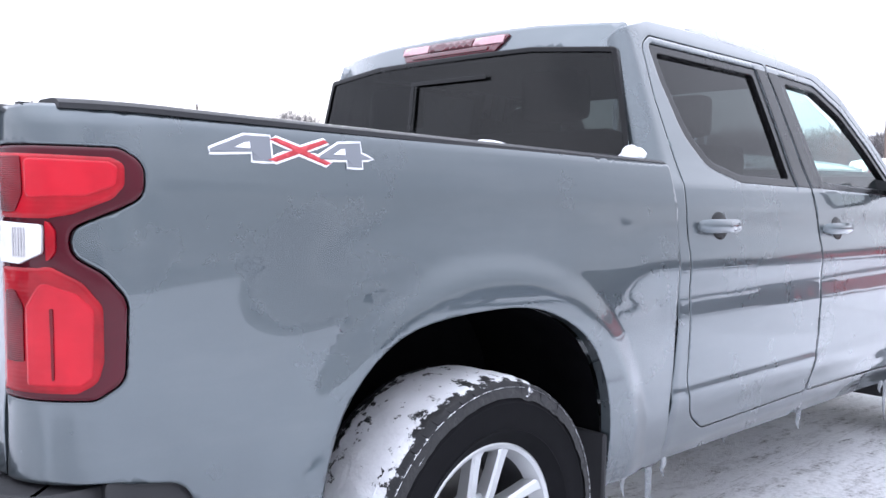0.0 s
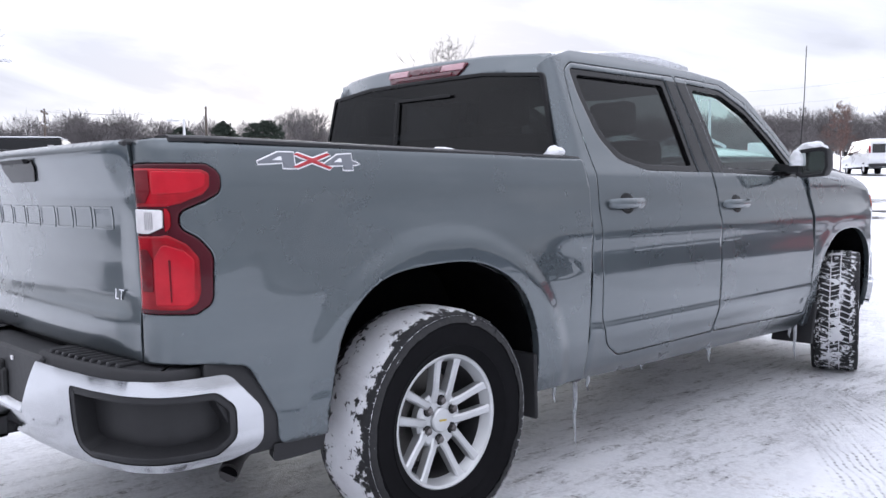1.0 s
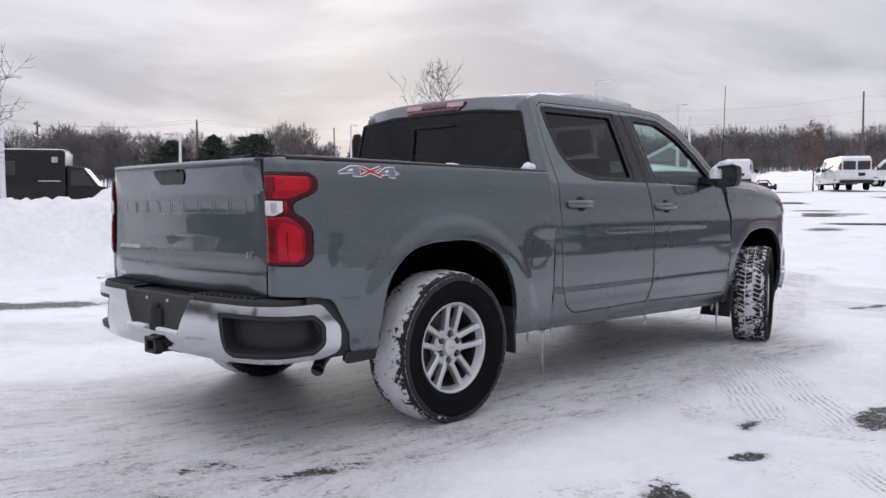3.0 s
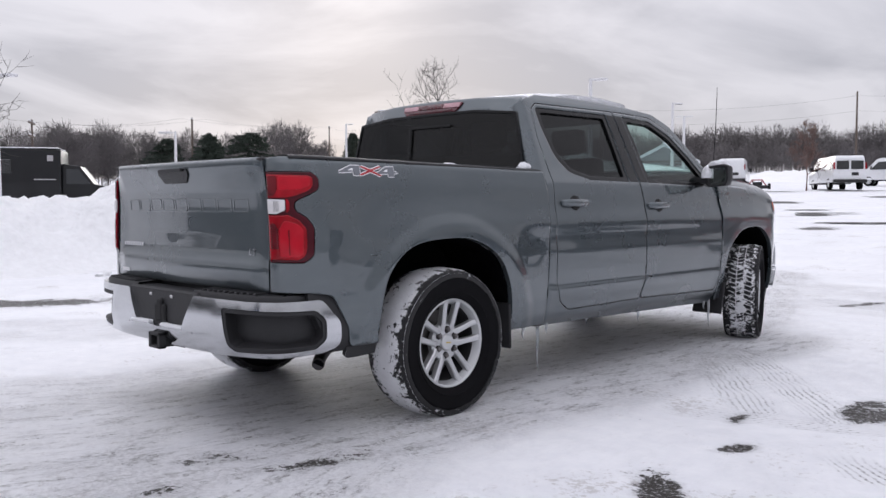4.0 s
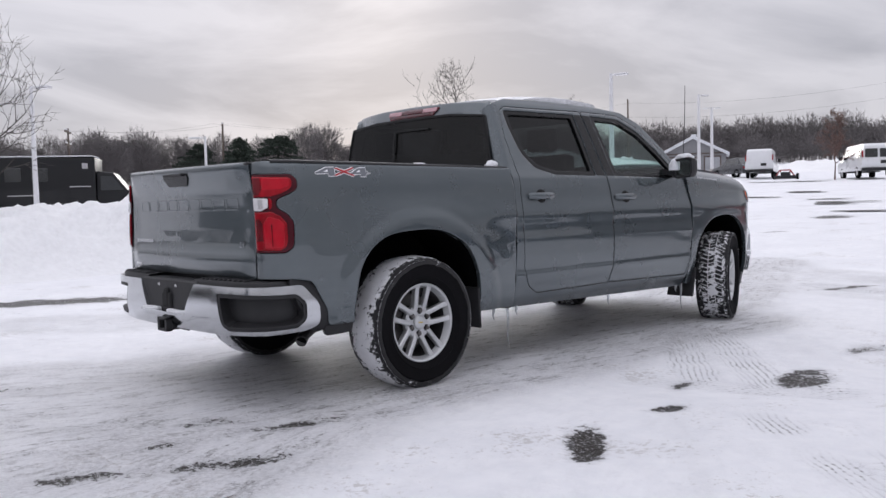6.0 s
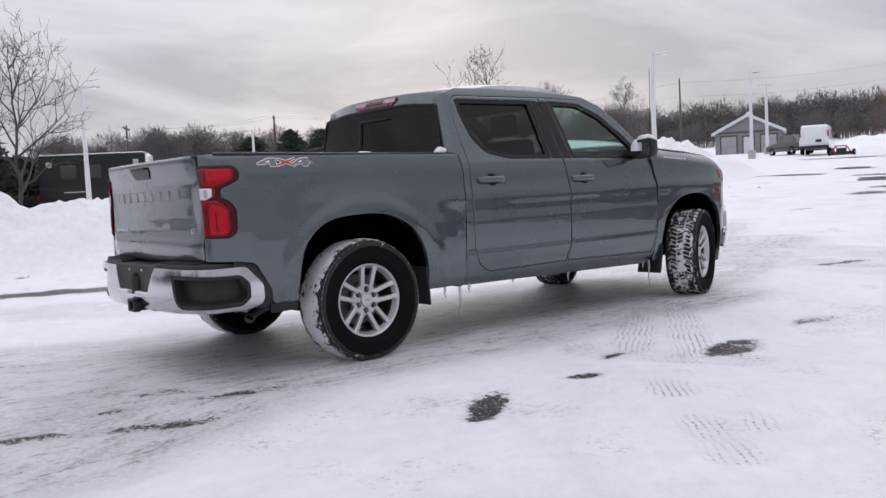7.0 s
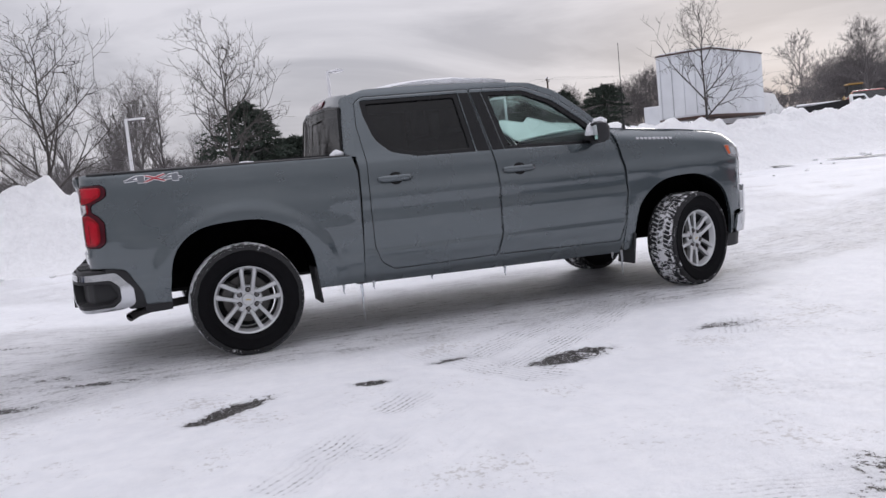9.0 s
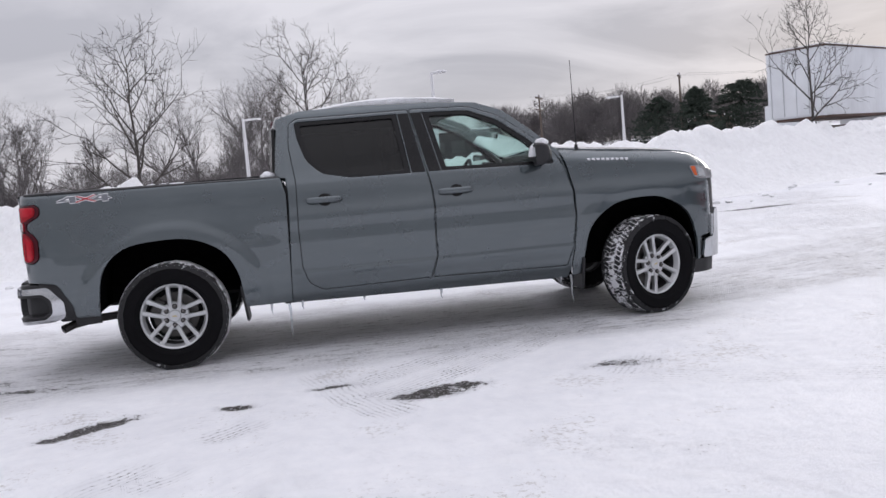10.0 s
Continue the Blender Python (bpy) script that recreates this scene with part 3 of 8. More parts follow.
ARCH_REAR, ARCH_FRONT = curve2(ARCH_REAR), curve2(ARCH_FRONT)
REAR_DOOR = [(1.10, 0.468, 0.10), (1.93, 0.474, 0.02), (1.985, 0.64, 0.15), (1.983, 0.80, 0.2), (1.995, 1.0, 0.3), (1.99, 1.14, 0.3), (1.965, 1.28, 0.2), (1.882, 1.776, 0.02), (1.02, 1.768, 0.05), (0.958, 1.73, 0.06), (0.943, 1.55, 0.2), (0.972, 1.28, 0.3), (0.960, 0.95, 0.3), (0.962, 0.66, 0.15), (1.00, 0.53, 0.1)]
FRONT_DOOR = [(1.945, 0.474, 0.02), (3.02, 0.452, 0.03), (3.075, 0.60, 0.2), (3.112, 0.85, 0.3), (3.105, 1.05, 0.3), (3.06, 1.23, 0.2), (3.00, 1.335, 0.1), (2.82, 1.50, 0.2), (2.60, 1.675, 0.25), (2.36, 1.768, 0.2), (1.894, 1.778, 0.02), (1.977, 1.28, 0.2), (2.002, 1.14, 0.3), (2.007, 1.0, 0.3), (1.995, 0.80, 0.2), (1.997, 0.64, 0.15)]
REAR_TRIM = [(1.845, 1.283), (1.38, 1.289, 0.2), (1.17, 1.335, 0.15), (1.06, 1.44, 0.2), (1.008, 1.62, 0.1), (0.996, 1.745, 0.03), (1.792, 1.752)]
REAR_PANE = [(1.80, 1.315, 0.02), (1.39, 1.319, 0.2), (1.21, 1.358, 0.15), (1.105, 1.455, 0.2), (1.050, 1.62, 0.1), (1.040, 1.715, 0.02), (1.752, 1.722, 0.02)]
FRONT_TRIM = [(2.085, 1.283), (2.985, 1.262, 0.03), (2.965, 1.318, 0.05), (2.80, 1.475, 0.2), (2.585, 1.645, 0.25), (2.35, 1.742, 0.2), (1.992, 1.752)]
FRONT_PANE = [(2.125, 1.312, 0.02), (2.915, 1.292, 0.02), (2.90, 1.325, 0.05), (2.765, 1.455, 0.2), (2.565, 1.615, 0.25), (2.34, 1.712, 0.2), (2.042, 1.720, 0.02)]
CAB_SIDE = [(0.875, 0.385), (3.03, 0.350, 0.02), (3.055, 0.44), (3.085, 0.60, 0.2), (3.118, 0.85, 0.3), (3.111, 1.05, 0.3), (3.07, 1.23, 0.2), (3.03, 1.36, 0.05), (2.84, 1.545, 0.2), (2.63, 1.722, 0.25), (2.42, 1.800, 0.2), (2.1, 1.826), (1.4, 1.840), (1.05, 1.830, 0.1), (0.86, 1.775, 0.05), (0.79, 1.730), (0.79, 1.34), (0.898, 1.325), (0.905, 1.22, 0.1), (0.893, 0.80, 0.3)]
BED_SIDE = [(-1.10, 0.722), (-0.90, 0.722, 0.03), (-0.785, 0.705, 0.06), (-0.690, 0.54, 0.06), (-0.680, 0.448, 0.03)] + ARCH_REAR[:1] + ARCH_REAR[1:] + [(0.862, 0.398), (0.876, 0.80, 0.3), (0.888, 1.20, 0.1), (0.858, 1.33, 0.05), (0.83, RAIL_Z(0.83) - 0.006, 0.02), (-1.00, 1.358, 0.02), (-1.10, 1.350, 0.02)]
FENDER = ARCH_FRONT[::-1] + [(3.062, 0.36, 0.02), (3.062, 0.44), (3.092, 0.60, 0.2), (3.125, 0.85, 0.3), (3.118, 1.05, 0.3), (3.078, 1.23, 0.2), (3.03, 1.372, 0.02), (3.31, 1.344, 0.3), (3.69, 1.314, 0.3), (4.02, 1.278, 0.3), (4.195, 1.243, 0.01), (4.25, 1.12, 0.03), (4.325, 1.055, 0.03), (4.36, 0.98, 0.03), (4.38, 0.60, 0.03), (4.20, 0.575, 0.02), (4.20, 0.40)]
TAIL = [(-1.097, 0.866), (-0.92, 0.866, 0.03), (-0.878, 0.895, 0.04), (-0.872, 1.03, 0.05), (-0.905, 1.075, 0.06), (-0.955, 1.105, 0.05), (-0.955, 1.15, 0.05), (-0.88, 1.185, 0.05), (-0.845, 1.205, 0.04), (-0.842, 1.26, 0.04), (-0.875, 1.284, 0.03), (-1.097, 1.286)]


def build_wheel(parent_name, tread_mat):
    """One wheel with its outer face towards +x, centred on the axle's end."""
    wheel = new(parent_name)
    R, W = 0.396, 0.133
    bm = bmesh.new()
    lathe(bm, [(0.236, -0.100), (0.246, -0.112), (0.262, -0.122), (0.300, -0.137), (0.340, -0.137), (0.368, -0.130), (0.384, -0.116), (0.384, 0.116), (0.368, 0.130), (0.347, 0.1365), (0.343, 0.1395), (0.338, 0.1370), (0.300, 0.138), (0.280, 0.1335), (0.277, 0.1365), (0.272, 0.1320), (0.262, 0.124), (0.246, 0.114), (0.236, 0.104), (0.225, 0.098), (0.225, -0.095)], 72)
    part("tyre", smooth(bm, 40), RUBBER, wheel, "black all-season tyre")
    # tread blocks: five rows, shifted row by row
    bm = bmesh.new()
    rng = random.Random(4)
    rows = [(-0.112, 0.030, 58), (-0.060, 0.036, 64), (0.0, 0.032, 70), (0.060, 0.036, 64), (0.112, 0.030, 58)]
    for ri, (xc, half, count) in enumerate(rows):
        half *= 0.78
        for k in range(count):
            a0 = 2 * math.pi * (k + 0.31 * ri) / count
            da = 2 * math.pi / count * (0.72 + 0.1 * rng.random())
            skew = (0.35 if ri % 2 else -0.3) * da
            outer = R if abs(xc) < 0.1 else R - 0.006
            lo, hi = [], []
            for s, t in ((-1, 0), (1, 0), (1, 1), (-1, 1)):
                a = a0 + da * t + skew * s
                x = xc + half * s
                drop = 0.010 if abs(x) > 0.125 else 0
                lo.append((x, 0.380 * math.cos(a), 0.380 * math.sin(a)))
                hi.append((x * 0.995, (outer - drop) * math.cos(a), (outer - drop) * math.sin(a)))
            hull(bm, lo, hi)
    bmesh.ops.recalc_face_normals(bm, faces=bm.faces)
    part("tread", bm, tread_mat, wheel, "tyre tread packed with snow")
    for sx in (-1, 1):
        bm = bmesh.new()
        for k in range(58):
            a0, da = 2 * math.pi * (k + 0.5) / 58, 2 * math.pi / 58 * (0.86 + 0.06 * (k % 2))
            lo = [(sx * 0.118, 0.366 * math.cos(a), 0.366 * math.sin(a)) for a in (a0, a0 + da)] + [(sx * 0.116, 0.391 * math.cos(a), 0.391 * math.sin(a)) for a in (a0 + da, a0)]
            hi = [(sx * 0.1375, 0.360 * math.cos(a), 0.360 * math.sin(a)) for a in (a0, a0 + da)] + [(sx * 0.133, 0.385 * math.cos(a), 0.385 * math.sin(a)) for a in (a0 + da, a0)]
            hull(bm, lo, hi)
        bmesh.ops.recalc_face_normals(bm, faces=bm.faces)
        part("tread_shoulder", bm, LUGS, wheel, "black tyre shoulder with traces of snow")
    bm = bmesh.new()
    lathe(bm, [(0.352, -0.1375), (0.368, -0.135), (0.382, -0.126), (0.392, -0.108), (0.398, -0.075), (0.4005, -0.03), (0.401, 0.0), (0.4005, 0.03), (0.398, 0.075), (0.3945, 0.100), (0.389, 0.119), (0.380, 0.131), (0.366, 0.1370), (0.352, 0.1385)], 200)
    for v in bm.verts:
        v.co += v.co.normalized() * (0.0050 * noise.noise(v.co * 11) + 0.0055 * noise.noise(v.co * 31) + 0.003 * noise.noise(v.co * 70))
    part("packed_snow", smooth(bm, 60), TREAD_SNOW, wheel, "snow caked over the tread")
    # rim
    bm = bmesh.new()
    lathe(bm, [(0.2085, 0.066), (0.219, 0.090), (0.226, 0.104), (0.236, 0.110), (0.242, 0.107), (0.242, 0.098), (0.230, 0.096)], 72)
    rim = part("rim", smooth(bm, 30), ALLOY, wheel, "silver alloy wheel with five double spokes")
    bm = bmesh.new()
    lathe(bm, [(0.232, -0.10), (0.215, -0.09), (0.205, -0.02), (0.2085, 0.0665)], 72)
    part("barrel", smooth(bm, 30), BARREL, rim, "dirty wheel barrel, darkened as if in shade")
    for k in range(5):
        for s in (-1, 1):
            bm = bmesh.new()
            prof = []
            for r, off, w, x, d in ((0.060, 0.030, 0.0190, 0.066, 0.044), (0.105, 0.035, 0.0150, 0.080, 0.040), (0.165, 0.042, 0.0150, 0.089, 0.036), (0.208, 0.0465, 0.0165, 0.097, 0.036), (0.229, 0.0490, 0.0260, 0.103, 0.036)):
                prof.append((r, s * off, w, x, d))
            rings = []
            for r, o, w, x, d in prof:
                rings.append([bm.verts.new(p) for p in ((x - d, o - w, r), (x - 0.006, o - w, r), (x, o - w * 0.62, r), (x, o + w * 0.62, r), (x - 0.006, o + w, r), (x - d, o + w, r))])
            for r0, r1 in zip(rings, rings[1:]):
                for i in range(6):
                    bm.faces.new((r0[i], r0[(i + 1) % 6], r1[(i + 1) % 6], r1[i]))
            bmesh.ops.recalc_face_normals(bm, faces=bm.faces)
            bmesh.ops.rotate(bm, verts=bm.verts, cent=(0, 0, 0), matrix=Matrix.Rotation(2 * math.pi * k / 5, 3, "X"))
            part("spoke", smooth(bm, 28), ALLOY, rim)
    bm = bmesh.new()
    lathe(bm, [(0.104, 0.028), (0.104, 0.056), (0.096, 0.065), (0.046, 0.066), (0.045, 0.076), (0.040, 0.081), (0.020, 0.083), (0.0005, 0.083)], 40)
    part("hub", smooth(bm, 35), ALLOY, rim)
    bm = bmesh.new()
    hull(bm, [(0.083, y, z) for y, z in ((-0.017, -0.004), (0.017, -0.004), (0.017, 0.004), (-0.017, 0.004))], [(0.0846, y, z) for y, z in ((-0.016, -0.003), (0.016, -0.003), (0.016, 0.003), (-0.016, 0.003))])
    bmesh.ops.recalc_face_normals(bm, faces=bm.faces)
    part("emblem", bm, GOLD, rim, "small gold bar emblem")
    for k in range(6):
        a = 2 * math.pi * (k + 0.5) / 6
        bm = bmesh.new()
        lathe(bm, [(0.0155, 0.045), (0.0155, 0.066), (0.0135, 0.072), (0.0130, 0.082), (0.007, 0.086), (0.0003, 0.087)], 6)
        bmesh.ops.translate(bm, verts=bm.verts, vec=(0, 0.0698 * math.cos(a), 0.0698 * math.sin(a)))
        nut = part("lug_nut", bm, STEEL_NUT, rim, "steel lug nut")
        # flat dark disc paints the shade of a recess round the nut
        bm = bmesh.new()
        lathe(bm, [(0.0005, 0.0685), (0.0195, 0.0685), (0.0205, 0.060)], 16)
        bmesh.ops.translate(bm, verts=bm.verts, vec=(0, 0.0698 * math.cos(a), 0.0698 * math.sin(a)))
        part("nut_shade_disc", bm, DARK, rim)
    bm = bmesh.new()
    lathe(bm, [(0.06, -0.02), (0.166, -0.02), (0.168, -0.024), (0.168, -0.046), (0.166, -0.05), (0.06, -0.05)], 48)
    part("brake_disc", smooth(bm), DISC, wheel, "worn steel brake disc")
    bm = bmesh.new()
    box(bm, -0.075, 0.012, -0.06, 0.06, 0.095, 0.185, 0.012, Matrix.Rotation(radians(65), 4, "X"))
    part("brake_caliper", smooth(bm), DISC, wheel, "grey brake caliper")
    bm = bmesh.new()
    lathe(bm, [(0.20, -0.055), (0.03, -0.06), (0.03, -0.4), (0.001, -0.4)], 32)
    part("backing_plate", smooth(bm), DARK, wheel)
    return wheel


TREAD_SNOW = make_caked("snow_caked_on_tread")
LUGS = make_tread("shoulder_rubber", 0.36)
GOLD = simple("gold_emblem", (0.55, 0.42, 0.12), 0.3, 0.8)
STEEL_NUT = simple("steel_nut", (0.16, 0.15, 0.15), 0.4, 0.9, vary=0.3)

truck = thing("pickup_truck", "grey metallic four-door pickup truck with snow on its roof and tyres", "pickup truck", pose(-0.04, 0, 0))
rear_door_o, front_door_o = rounded(REAR_DOOR), rounded(FRONT_DOOR)
rear_trim_o, front_trim_o = rounded(REAR_TRIM), rounded(FRONT_TRIM)
rear_pane_o, front_pane_o = rounded(REAR_PANE), rounded(FRONT_PANE)
tail_o = rounded(TAIL, 0.02)


def strip(name, pts, radius, mat, parent, side=1, sides=8, label=""):
    bm = bmesh.new()
    tube(bm, [(x * side, y, z) for x, y, z in pts], radius, sides)
    bmesh.ops.recalc_face_normals(bm, faces=bm.faces)
    return part(name, smooth(bm, 50), mat, parent, label)


def door_handle(parent, y, z, side):
    """A pull handle over a shallow dark cup."""
    x = float(cab_skin(np.array([y]), np.array([z]))[0, 0])
    bm = bmesh.new()
    lathe(bm, [(0.0002, 0.0045), (0.020, 0.0045), (0.036, 0.0045), (0.046, 0.003), (0.050, -0.006)], 28)
    for v in bm.verts:
        v.co.y *= 1.15
        x1 = float(cab_skin(np.array([y]), np.array([z + v.co.z]))[0, 0])
        v.co = Vector((side * (x1 + v.co.x), y + 0.005 + v.co.y, z + v.co.z))
    bmesh.ops.recalc_face_normals(bm, faces=bm.faces)
    cup = part("handle_cup", smooth(bm), GLOSS_BLACK, parent)
    bm = bmesh.new()
    ring = []
    for t, w, out in ((-0.138, 0.010, 0.004), (-0.130, 0.019, 0.016), (-0.095, 0.023, 0.030), (0.0, 0.023, 0.036), (0.095, 0.022, 0.031), (0.128, 0.018, 0.018), (0.136, 0.010, 0.004)):
        ring.append([bm.verts.new((side * (x + out + dx), y + t, z + dz)) for dx, dz in ((-0.014, -w * 0.7), (-0.004, -w), (0.004, -w * 0.6), (0.006, 0.0), (0.004, w * 0.6), (-0.004, w), (-0.014, w * 0.7))])
    for a, b in zip(ring, ring[1:]):
        for i in range(7):
            bm.faces.new((a[i], a[(i + 1) % 7], b[(i + 1) % 7], b[i]))
    bm.faces.new(ring[0])
    bm.faces.new(ring[-1])
    bmesh.ops.recalc_face_normals(bm, faces=bm.faces)
    part("handle", smooth(bm, 45), PAINT, parent, "body-coloured pull handle")
    return cup


def build_side(side):
    bed = panel("bed_side", rounded(BED_SIDE), bed_skin, PAINT, truck, [offset2(tail_o, -0.003)], side, 0.03, 0.019, 0.006)
    cab = panel("cab_side", rounded(CAB_SIDE), cab_skin, PAINT, truck, [offset2(rear_door_o, -0.0045), offset2(front_door_o, -0.0045)], side, 0.03, 0.036, 0.005)
    for name, o, trim, pane_o, glass, hy, hz in (("rear_door", rear_door_o, rear_trim_o, rear_pane_o, PRIVACY, 1.168, 1.140), ("front_door", front_door_o, front_trim_o, front_pane_o, CLEAR, 2.177, 1.122)):
        door = panel(name, o, cab_skin, PAINT, truck, [trim], side, 0.03, 0.020, 0.006)
        panel("window_trim", offset2(trim, 0.001), cab_skin, GLOSS_BLACK, door, [pane_o], side, 0.03, 0.05, 0.005, -0.004, "gloss black window surround")
        panel("window_pane", offset2(pane_o, -0.004), cab_skin, glass, door, (), side, 0.002, 0.06, 0.004, -0.018, "dark tinted side window" if name == "rear_door" else "clear side window")
        if side < 0 and name == "front_door":
            panel("window_snow", rounded([(2.13, 1.33), (2.90, 1.31), (2.84, 1.37, 0.03), (2.70, 1.36, 0.05), (2.60, 1.42, 0.04), (2.44, 1.39, 0.05), (2.34, 1.46, 0.05), (2.20, 1.44, 0.04), (2.12, 1.48)], 0.03), cab_skin, SCREEN_SNOW, door, (), side, 0.004, 0.05, 0.002, 0.002, "snow stuck to the side window")
        door_handle(door, hy, hz, side)
    # gloss black pillar cover between the doors
    panel("pillar_cover", rounded([(1.852, 1.286), (1.958, 1.284), (1.882, 1.750), (1.799, 1.752)]), cab_skin, GLOSS_BLACK, cab, (), side, 0.01, 0.05, 0.004, 0.002)
    panel("pillar_cover", rounded([(1.984, 1.284), (2.078, 1.284), (1.986, 1.751), (1.900, 1.751)]), cab_skin, GLOSS_BLACK, cab, (), side, 0.01, 0.05, 0.004, 0.002)
    fender = panel("front_fender", rounded(FENDER), fender_skin, PAINT, truck, (), side, 0.03, 0.019, 0.006)
    # raised letters of the fender badge as plain bars
    for k in range(9):
        u0 = 3.245 + k * 0.0395
        panel("badge_bar", rounded([(u0, 1.262 - k * 0.0025), (u0 + 0.028, 1.260 - k * 0.0025), (u0 + 0.028, 1.278 - k * 0.0025), (u0, 1.280 - k * 0.0025)]), fender_skin, CHROME, fender, (), side, 0.004, 0.05, 0.003, 0.004)
    # lamp at the rear corner
    rim = panel("tail_light", tail_o, bed_skin, RED_DARK, truck, (), side, 0.05, 0.03, 0.006, 0.004, "red tail light with a clear reversing lens")
    panel("upper_lens", rounded([(-1.088, 1.166), (-0.985, 1.166, 0.02), (-0.945, 1.174, 0.03), (-0.888, 1.200, 0.03), (-0.872, 1.222, 0.02), (-0.870, 1.258, 0.02), (-0.888, 1.268, 0.02), (-1.088, 1.274)], 0.02), bed_skin, RED, rim, (), side, 0.01, 0.03, 0.008, 0.008)
    panel("reflector", rounded([(-1.086, 1.176, 0.006), (-1.046, 1.176, 0.01), (-1.030, 1.205, 0.01), (-1.030, 1.268, 0.006), (-1.086, 1.268, 0.006)], 0.02), bed_skin, RED_DEEP, rim, (), side, 0.006, 0.03, 0.002, 0.0095)
    panel("light_guide", rounded([(-1.024, 1.200, 0.012), (-0.925, 1.204, 0.02), (-0.884, 1.222, 0.015), (-0.880, 1.254, 0.012), (-0.892, 1.261, 0.01), (-1.024, 1.265, 0.012)], 0.02), bed_skin, RED_BRIGHT, rim, (), side, 0.006, 0.03, 0.004, 0.0095)
    panel("reversing_lens", rounded([(-1.090, 1.092, 0.006), (-1.040, 1.090, 0.008), (-0.996, 1.108, 0.008), (-0.994, 1.156, 0.008), (-1.090, 1.160, 0.006)], 0.02), bed_skin, REVERSE, rim, (), side, 0.01, 0.03, 0.004, 0.010, "clear ribbed reversing lens")
    for k in range(5):
        panel("lens_rib", rounded([(-1.052 + 0.006 * k, 1.102), (-1.0495 + 0.006 * k, 1.102), (-1.0495 + 0.006 * k, 1.150), (-1.052 + 0.006 * k, 1.150)], 0.03), bed_skin, LENS, rim, (), side, 0.002, 0.03, 0.0006, 0.0112)
    panel("lower_lens", rounded([(-1.088, 0.878), (-0.945, 0.878, 0.02), (-0.915, 0.895, 0.03), (-0.906, 0.93, 0.03), (-0.906, 1.022, 0.03), (-0.935, 1.062, 0.04), (-0.985, 1.088, 0.03), (-1.004, 1.084, 0.01), (-1.088, 1.084)], 0.02), bed_skin, RED, rim, (), side, 0.01, 0.03, 0.008, 0.008)
    panel("reflector", rounded([(-1.078, 0.928, 0.006), (-1.034, 0.928, 0.006), (-1.034, 1.020, 0.012), (-1.050, 1.046, 0.012), (-1.078, 1.046, 0.01)], 0.02), bed_skin, RED_DEEP, rim, (), side, 0.006, 0.03, 0.002, 0.0095)
    panel("light_guide", rounded([(-1.028, 0.890, 0.008), (-0.940, 0.890, 0.012), (-0.922, 0.904, 0.012), (-0.918, 1.018, 0.02), (-0.944, 1.044, 0.02), (-1.000, 1.062, 0.02), (-1.028, 1.020, 0.012)], 0.02), bed_skin, RED_BRIGHT, rim, (), side, 0.006, 0.03, 0.004, 0.0095)
    panel("reflector", rounded([(-0.983, 0.900, 0.002), (-0.979, 0.900, 0.002), (-0.979, 1.018, 0.002), (-0.985, 1.018, 0.002)], 0.03), bed_skin, RED_DEEP, rim, (), side, 0.003, 0.03, 0.001, 0.0112)
    panel("waist_lens", rounded([(-0.990, 1.096, 0.003), (-0.984, 1.098, 0.008), (-0.974, 1.112, 0.008), (-0.974, 1.146, 0.008), (-0.984, 1.160, 0.004), (-0.990, 1.162, 0.003)], 0.02), bed_skin, RED, rim, (), side, 0.01, 0.03, 0.003, 0.008)
    # added dark sheet that stands for the shade in the bed-to-cab gap
    panel("gap_shade_panel", rounded([(0.84, 0.42), (0.925, 0.42), (0.94, 1.28), (0.85, 1.28)]), bed_skin, DARK, cab, (), side, 0.004, 0.05, 0.002, -0.034)
    # rail cap along the bed's top
    bm = bmesh.new()
    prof = [(0.775, -0.020), (0.775, 0.003), (0.785, 0.006), (0.895, 0.006), (0.912, 0.003), (0.922, -0.003), (0.920, -0.012)]
    rings = []
    for y in np.linspace(-0.960, 0.845, 40):
        bend = 0.178 * (1 - math.sqrt(max(0.0, 1 - min(1.0, max(0.0, (-0.80 - y) / 0.218)) ** 2)))
        rings.append([bm.verts.new((side * (x - (bend if x > 0.8 else 0)), y, RAIL_Z(y) + dz)) for x, dz in prof])
    for a, b in zip(rings, rings[1:]):
        for i in range(len(prof)):
            bm.faces.new((a[i], a[(i + 1) % 7], b[(i + 1) % 7], b[i]))
    bm.faces.new(rings[0])
    bm.faces.new(rings[-1])
    bmesh.ops.recalc_face_normals(bm, faces=bm.faces)
    part("bed_rail_cap", smooth(bm, 40), BLACK, truck, "black plastic bed rail cap")
    # inner bed wall
    bm = bmesh.new()
    box(bm, *sorted((side * 0.78, side * 0.80)), -1.0, 0.84, 0.98, 1.36)
    part("bed_inner_wall", bm, BLACK, truck)
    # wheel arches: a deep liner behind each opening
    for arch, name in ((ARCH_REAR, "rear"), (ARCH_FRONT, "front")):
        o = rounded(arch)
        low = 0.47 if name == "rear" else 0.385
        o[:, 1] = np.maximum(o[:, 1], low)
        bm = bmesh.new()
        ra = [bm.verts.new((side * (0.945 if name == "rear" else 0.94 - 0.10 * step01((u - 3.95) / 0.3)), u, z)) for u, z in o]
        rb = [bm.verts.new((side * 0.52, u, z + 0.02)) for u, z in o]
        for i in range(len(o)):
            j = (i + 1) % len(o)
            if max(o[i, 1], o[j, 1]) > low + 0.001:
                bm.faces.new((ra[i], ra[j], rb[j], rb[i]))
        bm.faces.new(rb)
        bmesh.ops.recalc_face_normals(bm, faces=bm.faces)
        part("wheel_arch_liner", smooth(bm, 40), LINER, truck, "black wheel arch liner")
